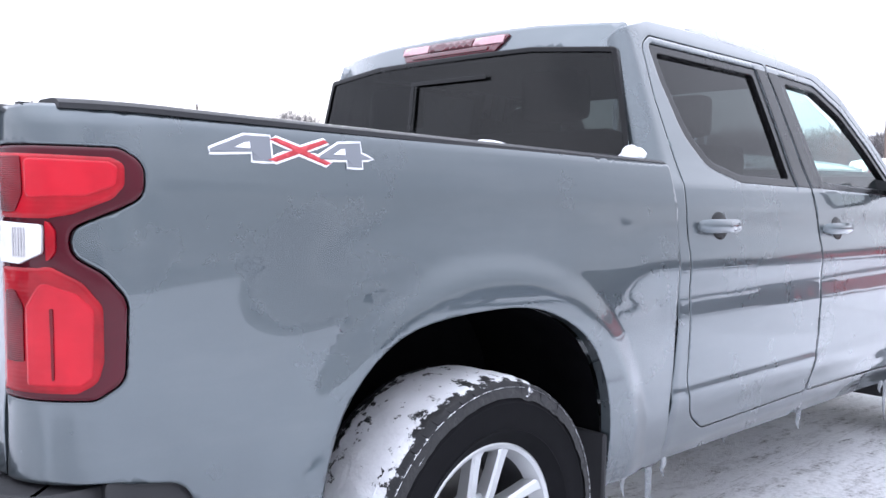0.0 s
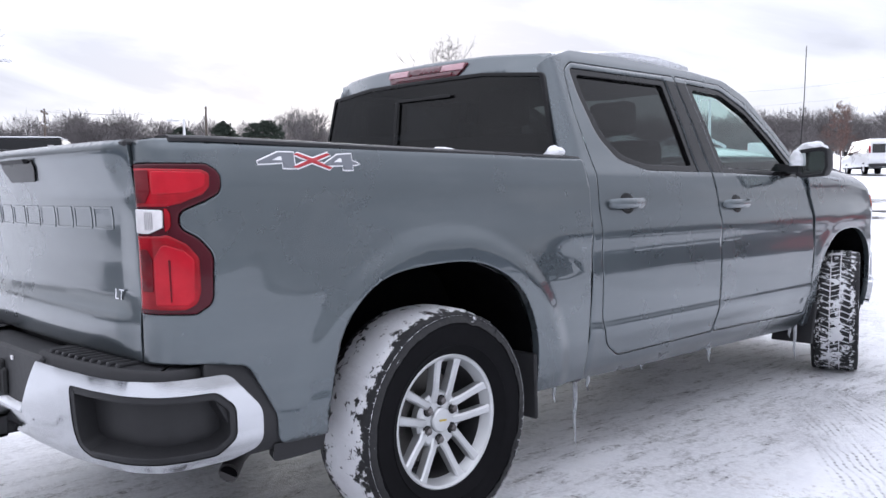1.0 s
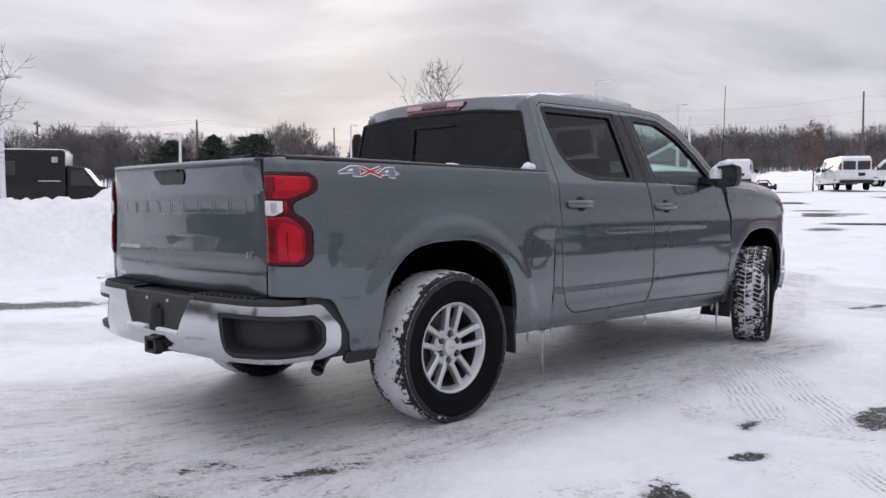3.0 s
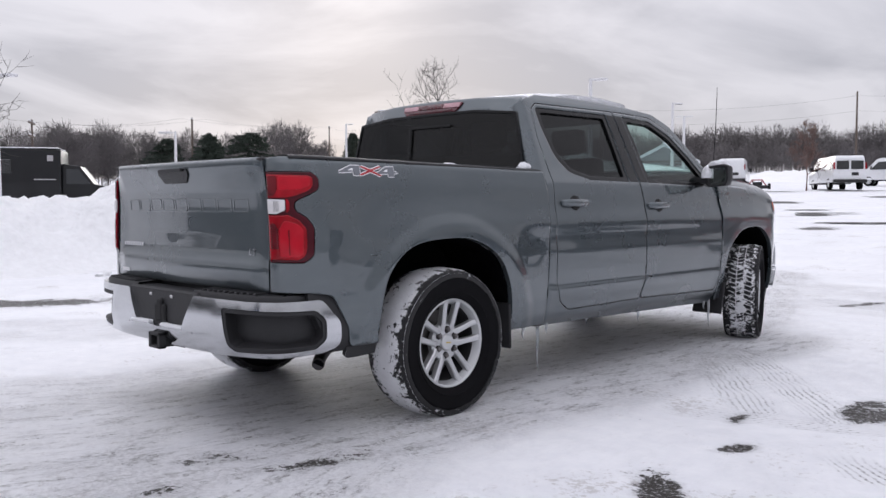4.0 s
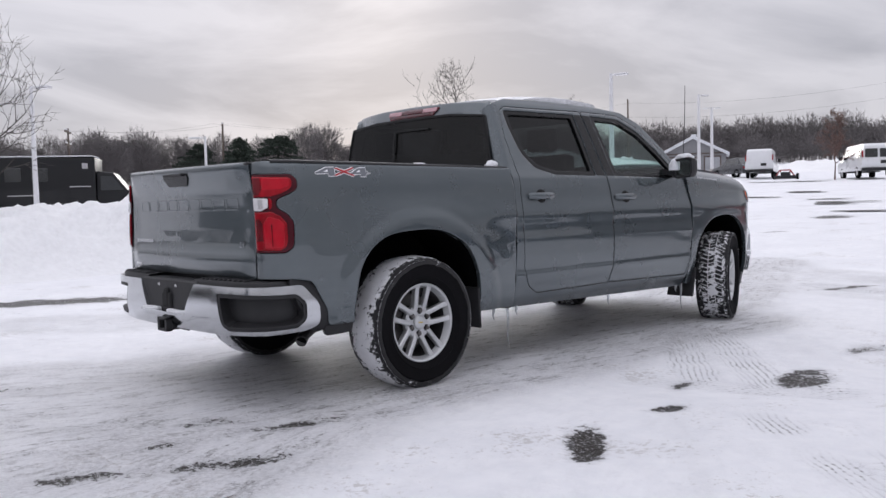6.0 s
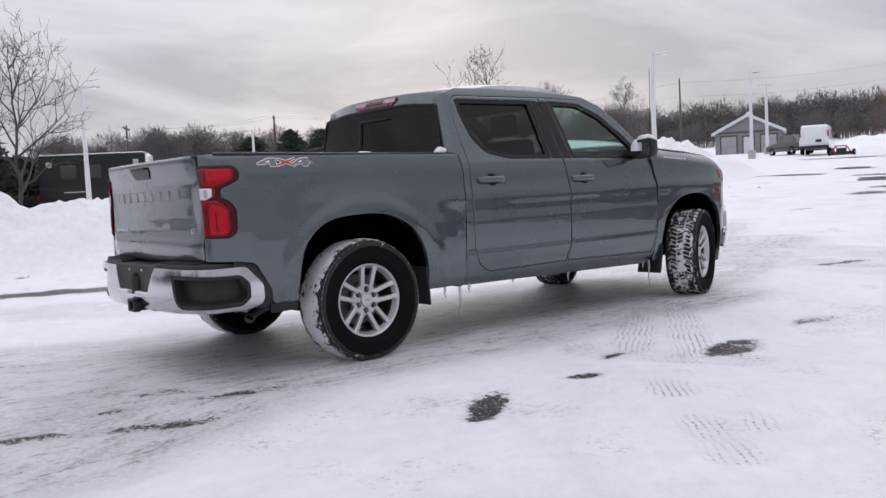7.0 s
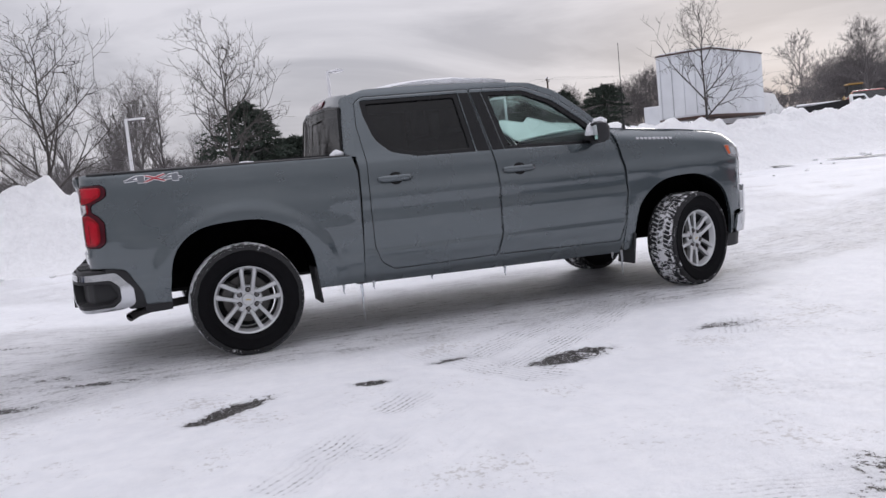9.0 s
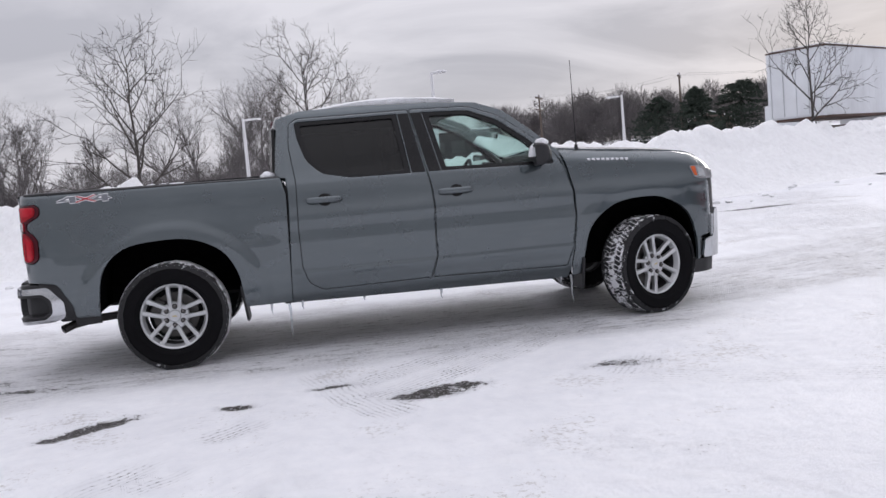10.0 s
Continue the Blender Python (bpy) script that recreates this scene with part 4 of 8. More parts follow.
    # splash guards
    for y0, y1, lean, z0, z1 in ((0.497, 0.517, 0.02, 0.290, 0.56), (3.155, 3.175, -0.03, 0.250, 0.50)):
        bm = bmesh.new()
        hull(bm, [(side * x, y, z0) for x, y in ((0.70, y0 + lean), (0.955, y0 + lean), (0.955, y1 + lean), (0.70, y1 + lean))], [(side * x, y, z1) for x, y in ((0.74, y0 - 0.01), (0.975, y0 - 0.01), (0.975, y1 - 0.01), (0.74, y1 - 0.01))])
        bmesh.ops.bevel(bm, geom=bm.edges, offset=0.006, segments=1, affect="EDGES")
        bmesh.ops.recalc_face_normals(bm, faces=bm.faces)
        part("splash_guard", smooth(bm), BLACK, truck, "black plastic splash guard")
    # black skirt behind the rear wheel
    panel("lower_skirt", rounded([(-0.69, 0.385, 0.02), (-0.51, 0.392), (-0.508, 0.446), (-0.69, 0.444)]), bed_skin, BLACK, truck, (), side, 0.03, 0.05, 0.004, -0.01)
    # wing mirror: foot, shell, glass
    bm = bmesh.new()
    hull(bm, [(side * x, y, z) for x, y, z in ((0.86, 2.80, 1.30), (0.86, 2.93, 1.285), (0.86, 2.93, 1.335), (0.86, 2.80, 1.345))], [(side * x, y, z) for x, y, z in ((1.00, 2.79, 1.285), (1.00, 2.88, 1.275), (1.00, 2.88, 1.325), (1.00, 2.79, 1.325))])
    bmesh.ops.recalc_face_normals(bm, faces=bm.faces)
    foot = part("wing_mirror", smooth(bm), BLACK, truck, "black folding wing mirror with snow on its foot")
    bm = bmesh.new()
    rings = []
    loop = ((-0.080, -0.060), (-0.092, 0.040), (-0.075, 0.078), (0.070, 0.092), (0.108, 0.078), (0.112, -0.020), (0.092, -0.068), (-0.050, -0.078))
    for y, sc, dx in ((2.800, 0.76, 0.004), (2.792, 0.80, 0.004), (2.785, 0.92, 0.0), (2.787, 1.0, 0.0), (2.80, 1.03, 0.0), (2.84, 0.98, 0.005), (2.88, 0.85, 0.01), (2.905, 0.62, 0.015), (2.915, 0.35, 0.015)):
        rings.append([bm.verts.new((side * (1.062 + dx + cx * sc), y - 0.16 * cx, 1.335 + cz * sc)) for cx, cz in loop])
    for a, b in zip(rings, rings[1:]):
        for i in range(8):
            bm.faces.new((a[i], a[(i + 1) % 8], b[(i + 1) % 8], b[i]))
    bm.faces.new(rings[-1])
    bmesh.ops.recalc_face_normals(bm, faces=bm.faces)
    part("mirror_shell", smooth(bm, 50), BLACK, foot)
    bm = bmesh.new()
    bm.faces.new([bm.verts.new((side * (1.066 + cx * 0.79), 2.797 - 0.16 * cx, 1.335 + cz * 0.79)) for cx, cz in loop])
    part("mirror_glass", bm, MIRROR, foot, "mirror glass")
    return bed, cab, fender


MIRROR = simple("mirror_silver", (0.62, 0.66, 0.65), 0.03, 1.0, vary=0.02)
for s in (1, -1):
    build_side(s)

# wheels; the front pair is steered to the left
wheel = build_wheel("wheel", TREAD_REAR)
wheel.parent = truck
wheel.matrix_basis = pose(0.875, 0, 0.388, -5)
for tread, x, y, turn, spin in ((TREAD_REAR, -0.875, 0, 180, 40), (TREAD_FRONT, 0.862, WHEELBASE - 0.014, 20, 18), (TREAD_FRONT, -0.862, WHEELBASE - 0.014, 200, 25)):
    w = copy_thing(wheel, pose(x, y, 0.388, 0, 0, turn) @ pose(0, 0, 0, spin))
    w.parent = truck
    for o in w.children:
        if tread is TREAD_FRONT and o.name.split(".")[0] in ("tread", "packed_snow"):
            o.data = o.data.copy()
            if o.name.split(".")[0] == "tread":
                o.data.materials[0] = tread
            else:
                for v in o.data.vertices:
                    v.co.yz *= 0.984
                    v.co.x *= 0.97

# tailgate
gate = panel("tailgate", rounded([(-0.777, 0.722), (0.777, 0.722), (0.779, 0.84, 0.1), (0.765, 1.10, 0.3), (0.757, 1.28, 0.1), (0.750, 1.345, 0.02), (0.742, 1.356, 0.01), (-0.742, 1.356, 0.01), (-0.750, 1.345, 0.02), (-0.757, 1.28, 0.1), (-0.765, 1.10, 0.3), (-0.779, 0.84, 0.1)], 0.04), gate_skin, PAINT, truck, (), 1, 0.05, 0.03, 0.006)
bm = bmesh.new()
box(bm, -0.75, 0.75, -1.04, -0.98, 1.335, 1.358, 0.008)
part("gate_top_cap", smooth(bm), BLACK, gate)
panel("handle_bezel", rounded([(-0.150, 1.318, 0.012), (-0.155, 1.290, 0.012), (-0.115, 1.246, 0.015), (0.115, 1.246, 0.015), (0.155, 1.290, 0.012), (0.150, 1.318, 0.012)], 0.02), gate_skin, GLOSS_BLACK, gate, (), 1, 0.01, 0.03, 0.004, 0.006, "black tailgate handle")
bm = bmesh.new()
hull(bm, [(-0.11, -1.075, 1.306), (0.11, -1.075, 1.306), (0.11, -1.098, 1.304), (-0.11, -1.098, 1.304)], [(-0.115, -1.075, 1.320), (0.115, -1.075, 1.320), (0.115, -1.106, 1.318), (-0.115, -1.106, 1.318)])
bmesh.ops.recalc_face_normals(bm, faces=bm.faces)
part("handle_grip", smooth(bm), BLACK, gate)
# pressed letters across the gate as plain raised outlines, and two small badges
for k in range(9):
    x0 = -0.615 + k * 0.1385
    o = rounded([(x0, 1.096, 0.010), (x0 + 0.124, 1.096, 0.010), (x0 + 0.124, 1.166, 0.010), (x0, 1.166, 0.010)], 0.03)
    plate = panel("pressed_plate", o, gate_skin, PAINT, gate, [offset2(o, 0.0075)], 1, 0.004, 0.03, 0.003, 0.0016)
for k in range(9):
    x0 = -0.70 + k * 0.030
    panel("badge_bar", rounded([(x0, 0.902), (x0 + 0.022, 0.902), (x0 + 0.022, 0.924), (x0, 0.924)], 0.02), gate_skin, CHROME, gate, (), 1, 0.004, 0.03, 0.002, 0.004)


def lettering(text, size, m, mat, parent, name, depth=0.002, shear=0.0, squash=1.0):
    cu = bpy.data.curves.new(name, "FONT")
    cu.body, cu.size, cu.extrude, cu.shear = text, size, depth, shear
    cu.resolution_u = 3
    tmp = bpy.data.objects.new(name, cu)
    me = bpy.data.meshes.new_from_object(tmp)
    bpy.data.objects.remove(tmp)
    for v in me.vertices:
        v.co.x *= squash
    me.transform(m)
    return part(name, me, mat, parent)


lettering("LT", 0.046, pose(0.618, -1.0232, 0.892, 90), CHROME, gate, "trim_badge", 0.0015, 0.1, 1.25)
panel("dealer_bar", rounded([(-0.71, 0.752), (-0.60, 0.752), (-0.60, 0.772), (-0.71, 0.772)], 0.03), gate_skin, WHITE_DECAL, gate, (), 1, 0.002, 0.05, 0.002, 0.002)

# cab: roof, glass all round
roof = panel("roof", rounded([(-0.695, 0.935, 0.05), (-0.55, 0.885, 0.2), (0.0, 0.862, 0.5), (0.55, 0.885, 0.2), (0.695, 0.935, 0.05), (0.70, 1.6), (0.690, 2.20), (0.60, 2.33, 0.1), (0, 2.40, 0.4), (-0.60, 2.33, 0.1), (-0.690, 2.20), (-0.70, 1.6)], 0.05), roof_skin, PAINT, truck, (), 1, 0.05, 0.05, 0.008)


def lip_skin(x, z):
    y = 0.800 + 0.075 * (np.abs(x) / 0.72) ** 3 + (z - 1.72) * 0.45
    return np.stack((x, y, z + 0 * x), 1)


lip = panel("rear_roof_lip", rounded([(-0.742, 1.702, 0.02), (-0.4, 1.735, 0.2), (0.4, 1.735, 0.2), (0.742, 1.702, 0.02), (0.722, 1.800, 0.02), (0.4, 1.820, 0.1), (0, 1.826, 0.2), (-0.4, 1.820, 0.1), (-0.722, 1.800, 0.02)], 0.04), lip_skin, PAINT, truck, (), 1, 0.05, 0.03, 0.01)
stop = panel("high_stop_light", rounded([(-0.235, 1.738, 0.012), (0.235, 1.738, 0.012), (0.292, 1.802, 0.012), (-0.292, 1.802, 0.012)], 0.03), lip_skin, STOP_RED, truck, (), 1, 0.02, 0.03, 0.006, 0.008, "dark red high stop light with clear ends")
for x0, x1, z0, z1, mat in ((-0.265, -0.12, 1.766, 1.796, PINK_LENS), (0.12, 0.265, 1.766, 1.796, PINK_LENS), (-0.115, 0.115, 1.766, 1.796, STOP_RED), (-0.20, 0.20, 1.745, 1.761, STOP_RED)):
    panel("lamp_lens", rounded([(x0, z0, 0.005), (x1, z0, 0.005), (x1, z1, 0.005), (x0, z1, 0.005)], 0.04), lip_skin, mat, stop, (), 1, 0.006, 0.03, 0.003, 0.012)
back_o = rounded([(-0.828, 1.325, 0.02), (0.828, 1.325, 0.02), (0.738, 1.708, 0.02), (0.4, 1.738, 0.2), (-0.4, 1.738, 0.2), (-0.738, 1.708, 0.02)], 0.05)
back = panel("rear_window", back_o, rear_glass_skin, GLOSS_BLACK, truck, [offset2(back_o, 0.018)], 1, 0.02, 0.05, 0.004, 0.002, "dark tinted rear window with a sliding pane")
panel("window_pane", offset2(back_o, 0.012), rear_glass_skin, PRIVACY, back, (), 1, 0.002, 0.06, 0.004, -0.004, "dark tinted rear pane")
for u0, u1, v0, v1 in ((-0.17, 0.22, 1.640, 1.655), (-0.17, -0.152, 1.345, 1.639)):
    panel("sliding_pane_frame", rounded([(u0, v0), (u1, v0), (u1, v1), (u0, v1)], 0.03), rear_glass_skin, GLOSS_BLACK, back, (), 1, 0.003, 0.03, 0.001, 0.012)
# wall below the rear window
bm = bmesh.new()
box(bm, -0.80, 0.80, 0.82, 0.85, 0.55, 1.33)
part("cab_back_wall", bm, PAINT, truck)
screen = panel("windscreen", rounded([(-0.66, 0.02, 0.02), (0.66, 0.02, 0.02), (0.76, 0.98, 0.02), (-0.76, 0.98, 0.02)], 0.05), screen_skin, CLEAR, truck, (), 1, 0.003, 0.06, 0.004, 0.0, "windscreen partly covered with snow")
panel("screen_snow", rounded([(-0.72, 0.60, 0.03), (-0.52, 0.52, 0.06), (-0.36, 0.66, 0.05), (-0.20, 0.58, 0.06), (-0.05, 0.76, 0.05), (0.15, 0.80, 0.05), (0.60, 0.88, 0.03), (0.72, 0.93, 0.02), (0.20, 0.945, 0.03), (-0.74, 0.94, 0.03)], 0.05), screen_skin, SCREEN_SNOW, screen, (), 1, 0.01, 0.05, 0.01, 0.014, "snow left on the windscreen")
hood = panel("bonnet", rounded([(-0.84, 3.05, 0.02), (0, 3.17, 0.5), (0.84, 3.05, 0.02), (0.855, 3.6, 0.5), (0.80, 4.12, 0.2), (0.62, 4.32, 0.2), (0, 4.45, 0.5), (-0.62, 4.32, 0.2), (-0.80, 4.12, 0.2), (-0.855, 3.6, 0.5)], 0.05), hood_skin, PAINT, truck, (), 1, 0.03, 0.05, 0.006, roll=0.15)
bm = bmesh.new()
box(bm, -0.82, 0.82, 2.98, 3.16, 1.30, 1.372, 0.01)
part("cowl", smooth(bm), BLACK, truck)
# front end: lamps, grille, bumper
for s in (1, -1):
    panel("fender_tip", rounded([(4.335, 1.062, 0.02), (4.66, 1.05, 0.02), (4.66, 1.12, 0.02), (4.32, 1.19, 0.03), (4.205, 1.237, 0.01), (4.262, 1.125, 0.02)], 0.03), fender_skin, PAINT, truck, (), s, 0.04, 0.04, 0.006, -0.003)
    lamp = panel("headlight", rounded([(4.150, 1.060, 0.01), (4.225, 1.040, 0.02), (4.64, 1.030, 0.02), (4.64, 1.105, 0.02), (4.30, 1.130, 0.05), (4.200, 1.150, 0.02), (4.110, 1.152, 0.01)], 0.03), fender_skin, HEADLAMP, truck, (), s, 0.012, 0.03, 0.005, 0.006, "clear headlight with an amber side marker")
    panel("side_marker", rounded([(4.156, 1.072, 0.006), (4.186, 1.066, 0.006), (4.170, 1.142, 0.006), (4.122, 1.144, 0.006)], 0.02), fender_skin, AMBER, lamp, (), s, 0.006, 0.03, 0.003, 0.010)
    panel("lamp_reflector", rounded([(4.205, 1.062, 0.01), (4.30, 1.054, 0.01), (4.27, 1.118, 0.01), (4.192, 1.132, 0.01)], 0.02), fender_skin, CHROME, lamp, (), s, 0.004, 0.03, 0.003, 0.009)
panel("front_panel", rounded([(4.388, 0.61), (5.25, 0.61), (5.25, 1.04), (4.67, 1.04), (4.34, 1.05), (4.368, 0.98)], 0.05), fender_skin, BLACK, truck, (), 1, 0.03, 0.05, 0.006, -0.003)
panel("front_panel", rounded([(4.388, 0.61), (5.25, 0.61), (5.25, 1.04), (4.67, 1.04), (4.34, 1.05), (4.368, 0.98)], 0.05), fender_skin, BLACK, truck, (), -1, 0.03, 0.05, 0.006, -0.003)
bm = bmesh.new()
box(bm, -0.44, 0.44, 4.34, 4.487, 0.72, 1.12, 0.02)
part("grille", smooth(bm), BLACK, truck)
for s in (1, -1):
    b = panel("front_bumper", rounded([(4.20, 0.40, 0.03), (5.28, 0.40), (5.28, 0.62), (4.60, 0.74, 0.03), (4.42, 0.80, 0.04), (4.36, 0.74, 0.02), (4.33, 0.57, 0.03), (4.22, 0.55, 0.02)], 0.04), fender_skin, CHROME, truck, (), s, 0.04, 0.05, 0.01, 0.030, "chrome front bumper")
    panel("air_dam", rounded([(4.135, 0.27, 0.03), (5.28, 0.27), (5.28, 0.382), (4.14, 0.382, 0.02)], 0.04), fender_skin, BLACK, b, (), s, 0.04, 0.05, 0.01, -0.012)

# whip antenna on the right fender
strip("antenna_base", [(0.83, 3.20, 1.352), (0.83, 3.20, 1.40)], [0.020, 0.012], BLACK, truck)
strip("antenna", [(0.83, 3.20, 1.39), (0.855, 3.19, 1.75), (0.865, 3.185, 2.06)], [0.0036, 0.0031, 0.0025], BLACK, truck, label="thin black whip antenna")

# rear bumper
BUMP_IN = table([-0.70, -0.60, 0.0, 0.30, 0.52, 0.70, 0.84, 0.95, 1.04, 1.12, 1.30, 1.46], [0, 0, 0, 0.005, 0.02, 0.045, 0.08, 0.135, 0.205, 0.29, 0.47, 0.63], 0.06)
BUMP_X = table([-0.70, 0.0, 0.30, 0.52, 0.70, 0.84, 0.95, 1.04, 1.12, 1.30, 1.46], [-0.70, 0.0, 0.30, 0.519, 0.694, 0.825, 0.915, 0.955, 0.972, 0.974, 0.972], 0.05)


def bumper_skin(u, z):
    """u runs from the middle outwards and round the corner."""
    k = (z - 0.55) / 0.13
    tuck = 0.035 * np.clip((0.52 - z) / 0.12, 0, 1.2) ** 2 + 0.010 * k * k
    a = np.clip((u - 0.75) / 0.35, 0, 1)
    x = BUMP_X(u) - tuck * a
    y = -1.185 + BUMP_IN(u) + tuck * (1 - a)
    return np.stack((x, y, z + 0 * u), 1)


bumper = new("rear_bumper")
bumper.parent = truck
bumper["label"] = "chrome rear bumper with black step pads"
for s in (1, -1):
    pocket = rounded([(0.615, 0.462, 0.04), (0.66, 0.440, 0.04), (1.13, 0.458, 0.05), (1.185, 0.500, 0.05), (1.183, 0.595, 0.05), (1.125, 0.644, 0.05), (0.575, 0.646, 0.015)], 0.03)
    face = panel("bumper_face", rounded([(0.0, 0.415), (0.55, 0.412), (0.70, 0.418), (1.18, 0.435, 0.04), (1.272, 0.46, 0.05), (1.268, 0.575, 0.07), (1.165, 0.690, 0.06), (0.75, 0.684), (0.345, 0.688, 0.02), (0.235, 0.512, 0.03), (0.0, 0.506)], 0.03), bumper_skin, CHROME, bumper, [pocket], s, 0.03, 0.03, 0.010, roll=0.0)
    panel("corner_step", offset2(pocket, 0.001), bumper_skin, BLACK, bumper, [offset2(pocket, 0.022)], s, 0.07, 0.03, 0.006, -0.004, "black plastic corner step")
    panel("step_back", offset2(pocket, -0.004), bumper_skin, BLACK, bumper, (), s, 0.004, 0.03, 0.004, -0.065)
    # black pad over the top, out to the body
    bm = bmesh.new()
    us = np.concatenate((np.linspace(0.30, 0.9, 12), np.linspace(0.95, 1.155, 10)))
    sk = bumper_skin(us, 0 * us + 0.69)
    prof = [(-0.024, 0.670), (-0.024, 0.700), (-0.032, 0.711), (-0.16, 0.718), (-0.16, 0.66)]
    tng = np.gradient(sk, axis=0)
    nrm = np.stack((tng[:, 1], -tng[:, 0]), 1)
    nrm /= np.linalg.norm(nrm, axis=1)[:, None]
    rings = []
    for i in range(len(us)):
        deep = 0.02 * step01((us[i] - 0.95) / 0.2)
        rings.append([bm.verts.new((s * (sk[i, 0] + nrm[i, 0] * (d - deep)), sk[i, 1] + nrm[i, 1] * (d - deep), z)) for d, z in prof])
    for a, b in zip(rings, rings[1:]):
        for i in range(4):
            bm.faces.new((a[i], a[i + 1], b[i + 1], b[i]))
    bmesh.ops.recalc_face_normals(bm, faces=bm.faces)
    part("step_pad", smooth(bm, 40), BLACK, bumper, "ribbed black step pad")
    for k in range(10):
        bm = bmesh.new()
        front = bumper_skin(np.array([0.37 + 0.042 * k]), np.array([0.69]))[0, 1] + 0.034
        box(bm, *sorted((s * (0.36 + 0.042 * k), s * (0.380 + 0.042 * k))), front, front + 0.10, 0.708, 0.7225, 0.004)
        part("pad_rib", bm, BLACK, bumper)
    # black filler that follows the body behind the corner
    panel("corner_filler", rounded([(1.23, 0.42, 0.02), (1.40, 0.42, 0.02), (1.395, 0.56, 0.05), (1.305, 0.705, 0.07), (1.10, 0.732, 0.02), (1.10, 0.66)], 0.03), bumper_skin, BLACK, bumper, (), s, 0.06, 0.03, 0.008, -0.016)
# recess for the number plate, with its lamps and the hitch
bm = bmesh.new()
box(bm, -0.36, 0.36, -1.155, -1.02, 0.44, 0.70, 0.01)
box(bm, -0.74, 0.74, -1.0, -0.95, 0.62, 0.735)
part("plate_recess", smooth(bm), BLACK, bumper, "empty black number plate recess")
for x in (-0.13, 0.09):
    bm = bmesh.new()
    box(bm, x, x + 0.022, -1.160, -1.150, 0.655, 0.672, 0.003)
    part("plate_clip", bm, LENS, bumper)
bm = bmesh.new()
box(bm, -0.06, 0.05, -1.170, -1.15, 0.53, 0.62, 0.008)
box(bm, -0.03, 0.02, -1.174, -1.15, 0.535, 0.645, 0.008)
part("plate_bracket", smooth(bm), DARK, bumper)
bm = bmesh.new()
box(bm, -0.34, 0.34, -1.175, -1.10, 0.500, 0.508)
part("plate_shelf", bm, BLACK, bumper)
for x0, x1 in ((-0.30, -0.10), (0.02, 0.24)):
    bm = bmesh.new()
    box(bm, x0, x1, -1.185, -1.12, 0.505, 0.524, 0.008, None, 2)
    for v in bm.verts:
        v.co += Vector((0, 0, 0.008 * noise.noise(v.co * 30)))
    part("snow_scrap", smooth(bm, 80), CAP_SNOW, bumper, "scrap of snow")
bm = bmesh.new()
for b4 in ((-0.060, -0.034, -1.205, -1.165, 0.392, 0.474), (0.034, 0.060, -1.205, -1.165, 0.392, 0.474), (-0.060, 0.060, -1.205, -1.165, 0.458, 0.474), (-0.060, 0.060, -1.205, -1.165, 0.392, 0.408), (-0.050, -0.036, -1.18, -0.75, 0.400, 0.466), (0.036, 0.050, -1.18, -0.75, 0.400, 0.466), (-0.050, 0.050, -1.18, -0.75, 0.452, 0.466), (-0.050, 0.050, -1.18, -0.75, 0.398, 0.412), (-0.05, 0.05, -1.06, -1.05, 0.38, 0.45), (0.06, 0.10, -1.10, -0.95, 0.40, 0.42)):
    box(bm, *b4, 0.004)
box(bm, -0.04, 0.04, -0.9, -0.88, 0.36, 0.44)
box(bm, -0.55, 0.55, -0.95, -0.88, 0.40, 0.47, 0.01)
part("tow_hitch", smooth(bm), BLACK, truck, "black tow hitch receiver")
# exhaust pipe
strip("exhaust_pipe", [(0.40, 0.10, 0.42), (0.55, -0.35, 0.40), (0.68, -0.60, 0.40), (0.80, -0.74, 0.385), (0.86, -0.80, 0.365)], [0.030, 0.030, 0.030, 0.030, 0.031], EXHAUST, truck, 1, 14, "dark exhaust tail pipe")
# black disc on the capped end paints the pipe's dark inside
strip("exhaust_shade_disc", [(0.8598, -0.7998, 0.3653), (0.8606, -0.8008, 0.3647)], [0.027, 0.027], LINER, truck, 1, 14)
# load bed floor with its wheel housings, frame and axles
bm = bmesh.new()
box(bm, -0.50, 0.50, -1.0, 0.84, 0.80, 0.86)
for s in (-1, 1):
    for y0, y1 in ((-1.0, -0.53), (0.545, 0.84)):
        box(bm, *sorted((s * 0.50, s * 0.78)), y0, y1, 0.80, 0.86)
        box(bm, *sorted((s * 0.78, s * 0.80)), y0, y1, 0.84, 0.98)
    box(bm, *sorted((s * 0.49, s * 0.80)), -0.55, 0.56, 0.976, 0.99)
    box(bm, *sorted((s * 0.49, s * 0.50)), -0.55, 0.56, 0.86, 0.976)
part("bed_floor", bm, BLACK, truck, "black ribbed load bed floor")
bm = bmesh.new()
box(bm, -0.80, 0.80, 0.86, 3.15, 0.42, 0.50)
box(bm, -0.50, 0.50, 3.1, 4.35, 0.42, 1.05)
for s in (-1, 1):
    box(bm, s * 0.42 - 0.05, s * 0.42 + 0.05, -1.0, 4.2, 0.46, 0.60)
box(bm, -0.30, 0.20, 1.0, 2.4, 0.36, 0.44)
part("chassis", bm, DARK, truck)
bm = bmesh.new()
tube(bm, [(-0.8, 0, 0.388), (-0.12, 0, 0.388)], 0.045, 12)
tube(bm, [(0.8, 0, 0.388), (0.12, 0, 0.388)], 0.045, 12)
tube(bm, [(-0.14, 0, 0.388), (-0.08, 0, 0.388), (0.08, 0, 0.388), (0.14, 0, 0.388)], [0.06, 0.14, 0.14, 0.06], 16)
part("rear_axle", smooth(bm), STEEL, truck)
